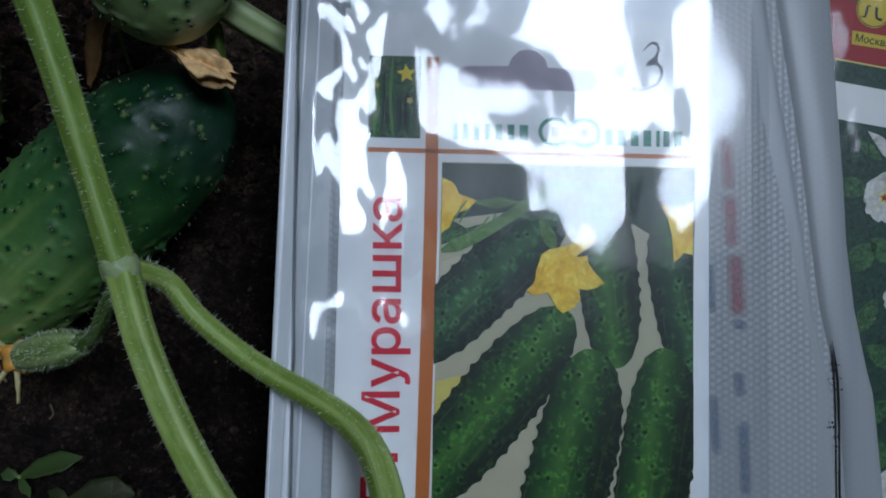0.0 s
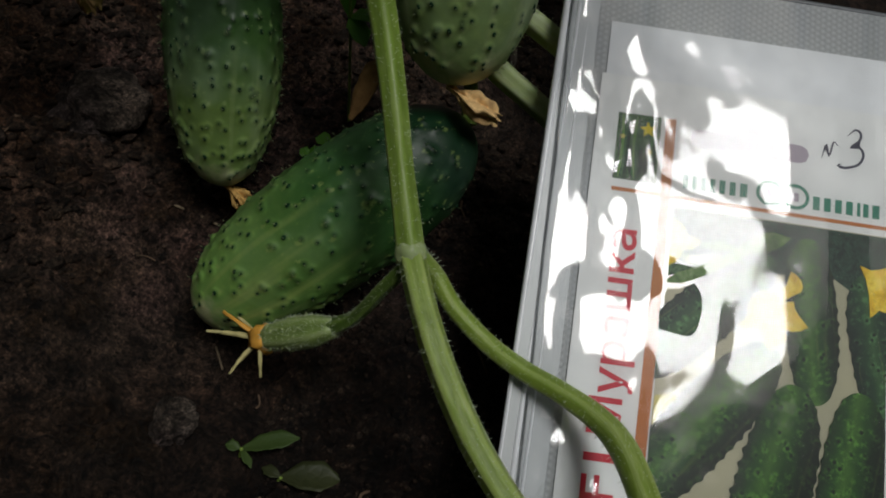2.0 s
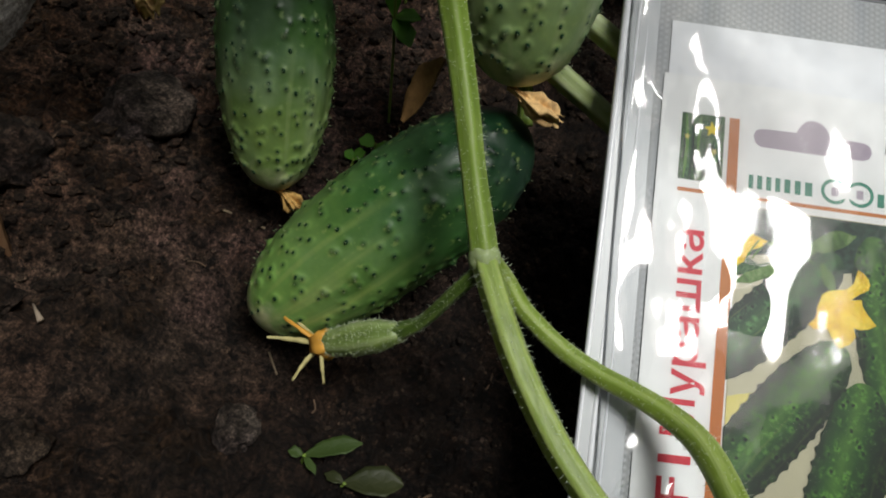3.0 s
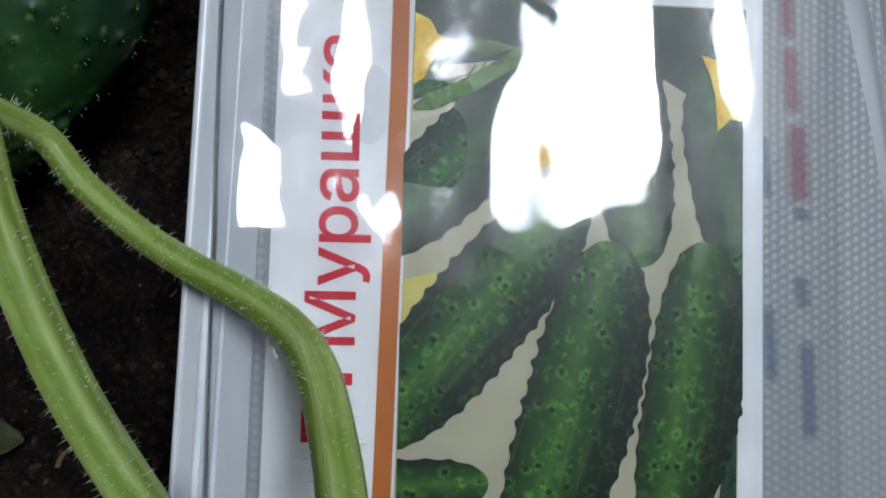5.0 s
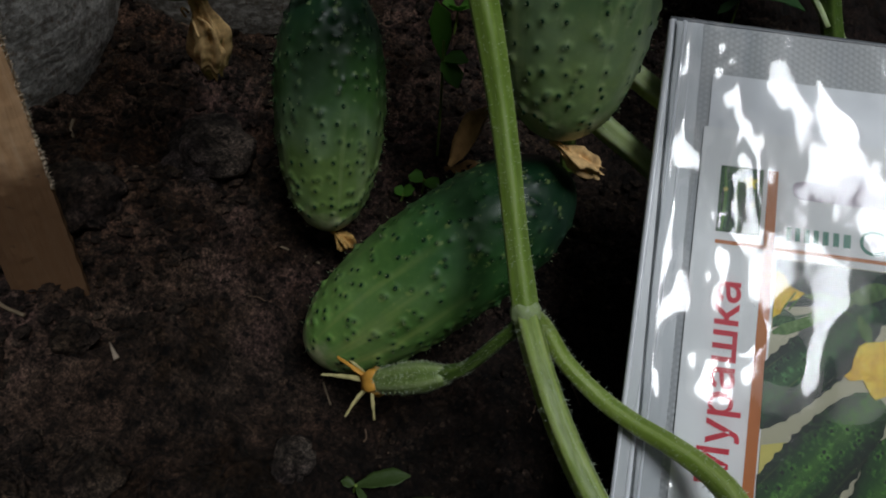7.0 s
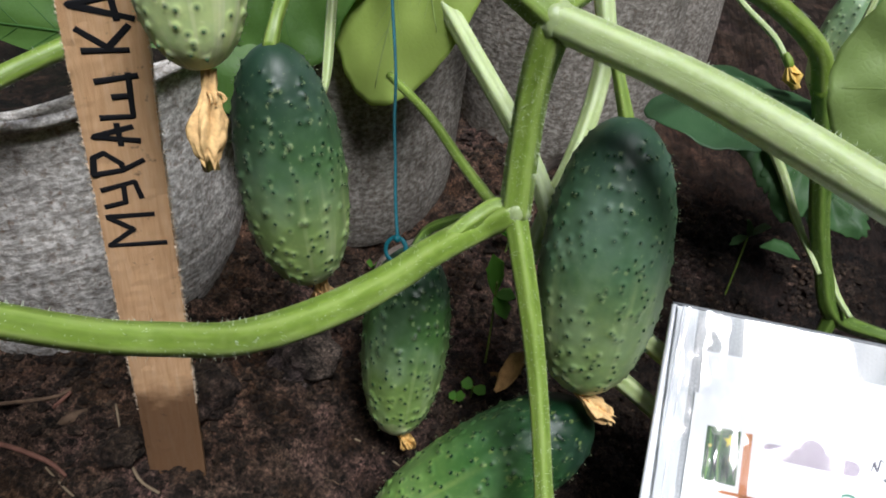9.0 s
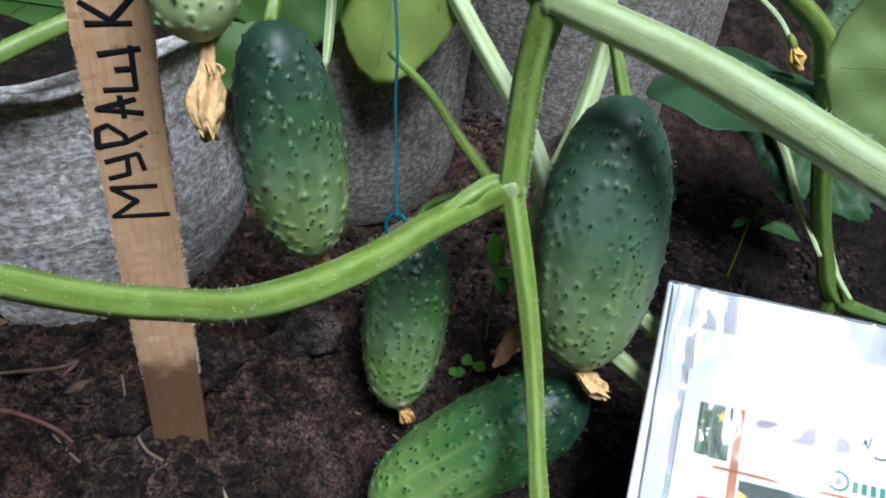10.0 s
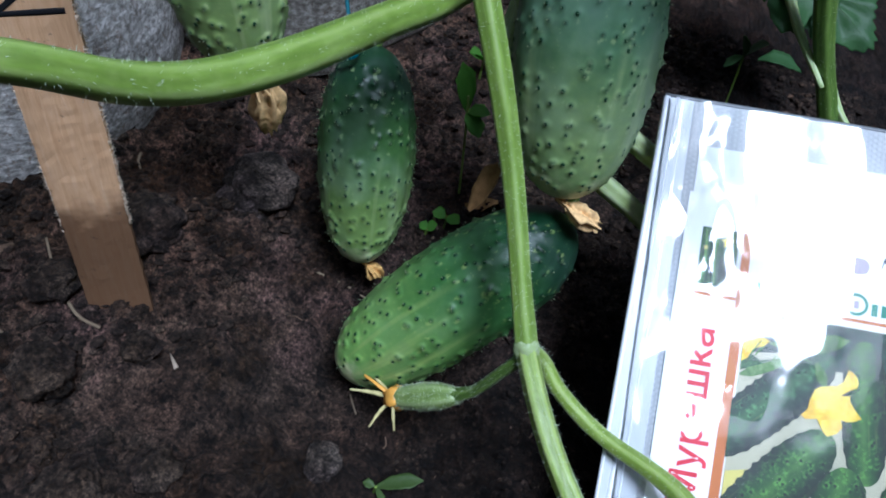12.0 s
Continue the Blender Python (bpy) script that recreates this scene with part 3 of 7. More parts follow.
def spikes(bases, ways, lengths, width, mat, name="hairs"):
    """Thin three-sided spikes, one mesh."""
    b, d = np.array(bases, float), np.array(ways, float)
    d /= np.linalg.norm(d, axis=1, keepdims=True)
    x = np.cross(d, np.where(np.abs(d[:, 2:3]) > 0.9, [[1.0, 0, 0]], [[0, 0, 1.0]]))
    x /= np.linalg.norm(x, axis=1, keepdims=True)
    y = np.cross(d, x)
    n = len(b)
    v = np.empty((n, 4, 3))
    for k in range(3):
        v[:, k] = b + width * (np.cos(k * 2.094) * x + np.sin(k * 2.094) * y)
    v[:, 3] = b + d * np.reshape(lengths, (-1, 1))
    o = np.arange(n)[:, None] * 4
    f = np.concatenate([o + [0, 1, 3], o + [1, 2, 3], o + [2, 0, 3]]).tolist()
    me = mesh_from(name, v.reshape(-1, 3), f, mat)
    return me


def bristles(curve, per_metre, length, seed, width=0.00009):
    p, r, t, u, w = curve
    g = np.random.default_rng(seed)
    total = np.linalg.norm(np.diff(p, axis=0), axis=1).sum()
    n = max(8, int(total * per_metre * 1.7))
    i = g.integers(0, len(p), n)
    a = g.uniform(0, 2 * np.pi, n)
    out = np.cos(a)[:, None] * u[i] + np.sin(a)[:, None] * w[i]
    base = p[i] + out * (r[i] * 0.96)[:, None] + t[i] * g.uniform(-0.001, 0.001, n)[:, None]
    way = out + t[i] * g.uniform(-0.25, 0.45, n)[:, None] + g.normal(0, 0.12, (n, 3))
    return spikes(base, way, length * g.uniform(0.3, 1.05, n), width, HAIR)


def stem(parent, points, radii, mat, seed, hair=4200, length=0.0019, name="stem", label="", **kw):
    me, curve = tube(points, radii, mat, seed=seed, name=name, **kw)
    ob = part(name, me, parent, label)
    if hair:
        tagged(part("hair_fuzz", bristles(curve, hair, length, seed), ob), kind="stuff")
    return ob


def knot(parent, centre, radius, mat, seed, squash=1.0, name="joint"):
    """A swollen joint: a lumpy ball."""
    bm = bmesh.new()
    bmesh.ops.create_icosphere(bm, subdivisions=4, radius=1.0)
    for v in bm.verts:
        k = 1 + 0.08 * noise.noise(v.co * 1.7 + Vector((seed, 0, 0))) + 0.05 * noise.noise(v.co * 5 + Vector((0, seed, 0)))
        v.co = Vector(centre) + Vector((v.co.x, v.co.y, v.co.z * squash)) * radius * k
    me = bpy.data.meshes.new(name)
    bm.to_mesh(me)
    bm.free()
    me.materials.append(mat)
    me.shade_smooth()
    return part(name, me, parent)


def value_noise(x, y, seed):
    """Smooth noise on arrays, about -1 to 1."""
    g = np.random.default_rng(seed)
    tab = g.uniform(-1, 1, (256, 256))
    xi, yi = np.floor(x).astype(int), np.floor(y).astype(int)
    fx, fy = x - xi, y - yi
    fx, fy = fx * fx * (3 - 2 * fx), fy * fy * (3 - 2 * fy)
    at = lambda a, b: tab[a % 256, b % 256]
    return (at(xi, yi) * (1 - fx) + at(xi + 1, yi) * fx) * (1 - fy) + (at(xi, yi + 1) * (1 - fx) + at(xi + 1, yi + 1) * fx) * fy


def axis_matrix(top, tip, spin=0.0):
    """A frame at top whose z axis runs to tip."""
    z = (Vector(tip) - Vector(top)).normalized()
    x = Vector((1, 0, 0.1)).cross(z).normalized()
    y = z.cross(x)
    m = Matrix((x, y, z)).transposed().to_4x4()
    return Matrix.Translation(top) @ m @ pose(0, 0, 0, 0, 0, spin)


# ---- ground ----
def ground_height(x, y):
    """The bed: it falls to the right and to the front, with a hollow before the lying fruit and crumbly relief."""
    x, y = np.asarray(x, float), np.asarray(y, float)
    cx, cy = np.clip(x, -0.45, 0.30), np.clip(y, -0.15, 0.40)
    z = -0.031 - 0.256 * cx + 0.172 * cy
    bump = lambda px, py, h, s: h * np.exp(-((x - px) ** 2 + (y - py) ** 2) / (2 * s * s))
    z = z + bump(-0.235, 0.10, 0.004, 0.030) + bump(-0.245, 0.118, -0.004, 0.02) + bump(-0.158, 0.135, -0.012, 0.030)
    z = z + bump(-0.145, 0.175, 0.006, 0.03) + bump(-0.17, 0.09, 0.004, 0.03) + bump(-0.10, 0.10, -0.006, 0.03) + bump(-0.142, 0.122, -0.011, 0.026)
    z = z + bump(0.03, 0.12, -0.02, 0.06) + bump(0.16, 0.2, -0.02, 0.06)
    for k, (s, h) in enumerate(((18, 0.0050), (45, 0.0050), (110, 0.0036), (230, 0.0024), (480, 0.0016))):
        n = value_noise(x * s + 31 * k, y * s + 17 * k, 40 + k)
        z = z + h * (n if k % 2 == 0 else np.abs(n) * 1.6 - 0.6)
    return z


def spread(lo, hi, step, far):
    """Fine steps from lo to hi, growing to far on both sides."""
    mid = np.arange(lo, hi, step)
    out, d = [], step
    while sum(out) < far:
        d *= 1.35
        out.append(d)
    grow = np.cumsum(out)
    return np.concatenate([lo - grow[::-1], mid, hi + grow])


gx, gy = spread(-0.38, 0.17, 0.0013, 60.0), spread(0.0, 0.48, 0.0013, 60.0)
GX, GY = np.meshgrid(gx, gy, indexing="ij")
GZ = ground_height(GX, GY)
nx, ny = GX.shape
gi, gj = np.meshgrid(np.arange(nx - 1), np.arange(ny - 1), indexing="ij")
gfaces = np.stack([gi * ny + gj, (gi + 1) * ny + gj, (gi + 1) * ny + gj + 1, gi * ny + gj + 1], -1).reshape(-1, 4)
gme = bpy.data.meshes.new("ground")
gme.vertices.add(nx * ny)
gme.vertices.foreach_set("co", np.stack([GX, GY, GZ], -1).ravel())
gme.loops.add(len(gfaces) * 4)
gme.loops.foreach_set("vertex_index", gfaces.ravel())
gme.polygons.add(len(gfaces))
gme.polygons.foreach_set("loop_start", np.arange(len(gfaces)) * 4)
gme.update()
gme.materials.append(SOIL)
gme.shade_smooth()
tagged(new("ground", gme), "dark moist crumbly garden soil", "soil", kind="structure")


def lump(seed, subdiv=2, rough=0.35):
    """A broken clod of radius 1."""
    bm = bmesh.new()
    bmesh.ops.create_icosphere(bm, subdivisions=subdiv, radius=1.0)
    off = Vector((seed * 3.1, seed * 1.7, seed * 0.9))
    for v in bm.verts:
        k = 1 + rough * noise.noise(v.co * 1.3 + off) + rough * 0.6 * noise.noise(v.co * 3.2 + off) + rough * 0.25 * noise.noise(v.co * 8 + off)
        v.co = v.co * k
        v.co.z *= 0.7
    return bm


def clod(x, y, size, seed, label, sink=0.3, mat=None):
    bm = lump(seed, 4)
    bmesh.ops.scale(bm, vec=(size,) * 3, verts=bm.verts)
    me = bpy.data.meshes.new("soil_clod")
    bm.to_mesh(me)
    bm.free()
    me.materials.append(mat or CLOD)
    me.shade_smooth()
    ob = new("soil_clod", me)
    ob.matrix_world = pose(x, y, float(ground_height(x, y)) + size * (0.7 - sink), 0, 0, seed * 47)
    return tagged(ob, label, "clod", "clods on the bed")


clod(-0.2150, 0.1980, 0.019, 1, "pale grey lump of dry soil on the bed", 0.45, CLOD_PALE)
clod(-0.150, 0.088, 0.0085, 2, "small pale clod of soil on the bed", 0.4, CLOD_PALE)
clod(-0.252, 0.158, 0.016, 3, "grey clod of soil beside the wooden stake")
clod(-0.2300, 0.103, 0.008, 4, "crumbled clod at the foot of the stake")
clod(-0.255, 0.080, 0.012, 5, "brown clod of soil on the bed")
clod(-0.232, 0.045, 0.014, 6, "grey-brown clod of soil on the bed")
clod(-0.218, 0.040, 0.008, 7, "small pale clod of soil on the bed")
clod(-0.205, 0.062, 0.009, 8, "brown clod of soil on the bed")
clod(-0.270, 0.115, 0.010, 9, "brown clod of soil on the bed")
clod(-0.118, 0.196, 0.010, 10, "brown clod of soil on the bed", 0.5)
clod(-0.105, 0.172, 0.007, 11, "small brown clod of soil on the bed", 0.5)
clod(-0.190, 0.040, 0.010, 12, "brown clod of soil on the bed")


def scatter_crumbs():
    v, f = [], []
    shapes = []
    for k in range(6):
        bm = lump(20 + k, 1, 0.45)
        bm.verts.ensure_lookup_table()
        shapes.append((np.array([p.co[:] for p in bm.verts]), [[q.index for q in fa.verts] for fa in bm.faces]))
        bm.free()
    n = 40000
    xs = rng.uniform(-0.38, 0.13, n)
    ys = rng.uniform(0.0, 0.46, n)
    keep = value_noise(xs * 22, ys * 22, 99) > -0.35
    zs = ground_height(xs, ys)
    for x, y, z, ok in zip(xs, ys, zs, keep):
        if not ok:
            continue
        vs, fs = shapes[rng.integers(6)]
        rough = 1.0 if x < -0.20 or y > 0.17 else 0.45
        s = 0.0004 + 0.0034 * rough * rng.random() ** 3.6
        a = rng.uniform(0, 6.28)
        c, d = math.cos(a), math.sin(a)
        w = vs * s
        w = np.stack([w[:, 0] * c - w[:, 1] * d + x, w[:, 0] * d + w[:, 1] * c + y, w[:, 2] * 0.8 + z + s * 0.02], 1)
        o = len(v)
        v.extend(w.tolist())
        f.extend([[q + o for q in fa] for fa in fs])
    me = mesh_from("soil_crumbs", v, f, CRUMB, False)
    tagged(new("soil_crumbs", me), "loose brown soil crumbs scattered on the bed", "soil crumbs", kind="stuff")


scatter_crumbs()


def strip(points, widths, mat, curl=0.0, seed=0, thick=0.0005, name="strip"):
    """A thin curled strip or small leaf along the points, with thickness."""
    p, r = spline(points, widths, 0.0015)
    t, u, w = frames_along(p)
    side = np.cross(t, (0.05, -0.1, 1.0))
    side /= np.linalg.norm(side, axis=1, keepdims=True)
    up = np.cross(side, t)
    cols = np.linspace(-1, 1, 7)
    g = np.random.default_rng(seed)
    v = p[:, None, :] + cols[None, :, None] * r[:, None, None] * side[:, None, :] + (cols**2)[None, :, None] * (curl * r)[:, None, None] * up[:, None, :]
    v = v + g.normal(0, 0.00012, v.shape)
    n = len(p)
    verts = np.concatenate([v.reshape(-1, 3), (v - thick * up[:, None, :]).reshape(-1, 3)])
    m = 7
    f = []
    half = n * m
    for i in range(n - 1):
        for j in range(m - 1):
            q = [i * m + j, i * m + j + 1, (i + 1) * m + j + 1, (i + 1) * m + j]
            f.append(q)
            f.append([k + half for k in q[::-1]])
        f.append([i * m, (i + 1) * m, (i + 1) * m + half, i * m + half])
        f.append([(i + 1) * m - 1 + half, (i + 2) * m - 1 + half, (i + 2) * m - 1, (i + 1) * m - 1])
    return mesh_from(name, verts, f, mat)


def on_ground(*points, lift=0.0008):
    return [(x, y, float(ground_height(x, y)) + lift) for x, y in points]


def litter(points, width, mat, label, seed, lift=0.0012, name="straw", cat="straw"):
    me, _ = tube(on_ground(*points, lift=lift), width, mat, sides=7, step=0.003, ridges=2, ridge=0.15, wobble=0.2, seed=seed, name=name)
    return tagged(new(name, me), label, cat, "dry litter on the soil")


STRAW = plain("pale_straw", (0.20, 0.15, 0.095, 1), 0.7, 0.25, 0.3, 200)
PALE_STRAW = plain("bleached_straw", (0.34, 0.27, 0.20, 1), 0.7, 0.25, 0.3, 200)
ROOT = plain("reddish_root", (0.18, 0.085, 0.06, 1), 0.75, 0.25, 0.3, 200)
BARK = plain("brown_litter", (0.13, 0.085, 0.055, 1), 0.85, 0.2, 0.4, 200)
litter([(-0.2174, 0.1046), (-0.2118, 0.0984)], [0.0004, 0.0011], PALE_STRAW, "short pale splinter of straw on the soil", 1, 0.003)
litter([(-0.350, 0.094), (-0.338, 0.0961), (-0.3212, 0.1008), (-0.2986, 0.1015), (-0.2880, 0.0990)], [0.0010, 0.0013, 0.0014, 0.0013, 0.0009], ROOT, "thin reddish root lying on the soil", 2)
litter([(-0.356, 0.1050), (-0.3454, 0.1066), (-0.3326, 0.1134), (-0.3171, 0.1305), (-0.3087, 0.1366)], 0.0012, BARK, "thin brown twig lying on the soil", 3)
litter([(-0.178, 0.170), (-0.165, 0.172), (-0.152, 0.168)], 0.0006, STRAW, "thin pale root fibre on the soil", 4)
litter([(-0.300, 0.10), (-0.280, 0.092), (-0.258, 0.086)], 0.0005, STRAW, "thin pale root fibre on the soil", 5)
litter([(-0.150, 0.052), (-0.137, 0.050), (-0.128, 0.056), (-0.115, 0.070)], 0.0004, STRAW, "thin bent straw on the soil", 6, 0.002)
litter([(-0.275, 0.150), (-0.262, 0.152)], 0.0014, BARK, "short brown twig on the soil", 7)
litter([(-0.268, 0.128), (-0.255, 0.134)], 0.0009, BARK, "short brown twig on the soil", 8)
litter([(-0.145, 0.120), (-0.150, 0.128)], 0.0005, STRAW, "thin pale root fibre on the soil", 9)
litter([(-0.060, 0.165), (-0.050, 0.150), (-0.046, 0.140)], 0.0005, BARK, "thin brown fibre on the soil", 10)
litter([(-0.3103, 0.1245), (-0.3076, 0.1348)], 0.0010, ROOT, "short reddish twig on the soil", 11)
litter([(-0.3244, 0.1187), (-0.3187, 0.1168)], 0.0009, BARK, "short brown twig on the soil", 12)
litter([(-0.3030, 0.1170), (-0.2990, 0.1228), (-0.2950, 0.1285)], [0.0006, 0.0024, 0.0008], BARK, "flat brown chip of bark on the soil", 13)
litter([(-0.285, 0.136), (-0.272, 0.120), (-0.258, 0.108), (-0.246, 0.1045)], 0.0006, STRAW, "thin curved root fibre on the soil", 14, 0.002)
for k in range(26):
    x, y, a = rng.uniform(-0.36, -0.06), rng.uniform(0.02, 0.3), rng.uniform(0, 6.28)
    d = rng.uniform(0.004, 0.014)
    litter([(x, y), (x + d * 0.5 * math.cos(a), y + d * 0.5 * math.sin(a)), (x + d * math.cos(a + 0.4), y + d * math.sin(a + 0.4))],
           rng.uniform(0.0003, 0.0008), (BARK, STRAW, BARK)[k % 3], "bit of dry plant litter on the soil", 30 + k)


# ---- fabric grow bags behind the bed ----
def grow_bag(x, y, r, height, tilt, label, seed, fabric=None, rim=True):
    """A round bag of woven fabric with thickness, a folded rim and soil inside."""
    z0 = float(ground_height(x, y)) - 0.035
    fabric = fabric or FABRIC
    root = thing("grow_bag", pose(x, y, z0, tilt, 0, seed * 40), label, "grow bag", "fabric grow bags")
    sides, rows = 120, 60
    a = np.linspace(0, 2 * np.pi, sides, endpoint=False)
    h = np.linspace(0, 1, rows)
    A, H = np.meshgrid(a, h)
    wob = 0.018 * np.sin(3 * A + seed) + 0.010 * np.sin(7 * A + 2 * seed + 3 * H) + 0.012 * np.sin(9 * H + 2 * A)
    wob += 0.0015 * np.sin(60 * H)
    R = r * (0.93 + 0.10 * H + wob)
    R = R - r * 0.06 * np.exp(-H * 14)
    outer = np.stack([R * np.cos(A), R * np.sin(A), height * H + 0.003 * np.sin(5 * A + seed) * (H > 0.95)], -1)
    inner = outer.copy()
    inner[..., :2] *= (R - 0.0022)[..., None] / R[..., None]
    verts = np.concatenate([outer.reshape(-1, 3), inner[::-1].reshape(-1, 3)])
    uv = np.stack([np.tile(a / 6.2832, 2 * rows), np.concatenate([np.repeat(h, sides), np.repeat(h[::-1], sides)])], 1)
    f = []
    for i in range(2 * rows - 1):
        for j in range(sides):
            k = (j + 1) % sides
            f.append([i * sides + j, i * sides + k, (i + 1) * sides + k, (i + 1) * sides + j])
    part("bag_wall", mesh_from("bag_wall", verts, f, fabric, True, uv), root)
    if rim:
        ring = [(1.02 * r * (1.03 + 0.018 * math.sin(3 * t + seed)) * math.cos(t), 1.02 * r * (1.03 + 0.018 * math.sin(3 * t + seed)) * math.sin(t), height - 0.004 + 0.003 * math.sin(5 * t)) for t in np.linspace(0, 6.2832, 60)]
        part("folded_rim", tube(ring, 0.0024, fabric, sides=10, step=0.006, ridge=0.2, seed=seed, name="folded_rim")[0], root, "paler folded fabric rim")
    n = 24
    rr = np.linspace(0, r * 0.985, n)
    P = np.array([(q * math.cos(t), q * math.sin(t)) for q in rr for t in a[::3]])
    zz = height * 0.965 + 0.003 * value_noise(P[:, 0] * 60, P[:, 1] * 60, seed)
    m = len(a[::3])
    sf = [[i * m + j, i * m + (j + 1) % m, (i + 1) * m + (j + 1) % m, (i + 1) * m + j] for i in range(n - 1) for j in range(m)]
    part("potting_soil", mesh_from("potting_soil", np.column_stack([P, zz]), sf, SOIL), root, "dark soil filling the bag")
    return root


grow_bag(-0.364, 0.232, 0.095, 0.150, 0, "pale grey woven fabric grow bag standing on the soil", 1)
grow_bag(-0.262, 0.362, 0.096, 0.260, 0, "tall grey-brown woven fabric grow bag in the shade", 2, FABRIC_SHADED)
grow_bag(-0.125, 0.515, 0.092, 0.270, 0, "grey woven fabric grow bag further back in the shade", 3, FABRIC_SHADED)
grow_bag(-0.082, 0.690, 0.095, 0.250, 0, "grey woven fabric grow bag at the back, coloured darker for the shade", 4, FABRIC_SHADED)

# unseen plain board walls, added to block low sky and darken film reflections
def wall(name, x0, y0, x1, y1, height):
    d = Vector((x1 - x0, y1 - y0, 0))
    nrm = Vector((-d.y, d.x, 0)).normalized() * 0.012
    bm = bmesh.new()
    boards = 8
    for b in range(boards):
        za, zb = -0.3 + (height + 0.3) * b / boards, -0.3 + (height + 0.3) * (b + 1) / boards - 0.006
        vs = [bm.verts.new(Vector((x, y, z)) + s * nrm) for s in (-1, 1) for x, y, z in ((x0, y0, za), (x1, y1, za), (x1, y1, zb), (x0, y0, zb))]
        for q in ((0, 1, 2, 3), (7, 6, 5, 4), (0, 4, 5, 1), (1, 5, 6, 2), (2, 6, 7, 3), (3, 7, 4, 0)):
            bm.faces.new([vs[k] for k in q])
    me = bpy.data.meshes.new(name)
    bm.to_mesh(me)
    bm.free()
    me.materials.append(BOARD)
    tagged(new(name, me), "unseen dark board wall, added to block low sky and darken reflections", "wall", kind="structure")


wall("unseen_wall_north", -1.6, 1.3, 1.6, 1.3, 2.0)
wall("unseen_wall_south", -1.6, -1.3, 1.6, -1.3, 2.15)
wall("unseen_wall_east", 1.6, -1.3, 1.6, 1.3, 2.2)
wall("unseen_wall_west", -1.6, -1.3, -1.6, 1.3, 2.0)


# ---- the wooden stake with its lettering ----
STAKE_FOOT, STAKE_TOP = Vector((-0.2475, 0.1203, 0.030)), Vector((-0.2315, 0.1221, 0.2850))


def stake_matrix():
    z = (STAKE_TOP - STAKE_FOOT).normalized()
    x = Vector((0.90, 0.43, 0.0))
    x = (x - z * x.dot(z)).normalized()
    y = z.cross(x)
    m = Matrix((x, y, z)).transposed().to_4x4()
    return Matrix.Translation(STAKE_FOOT) @ m


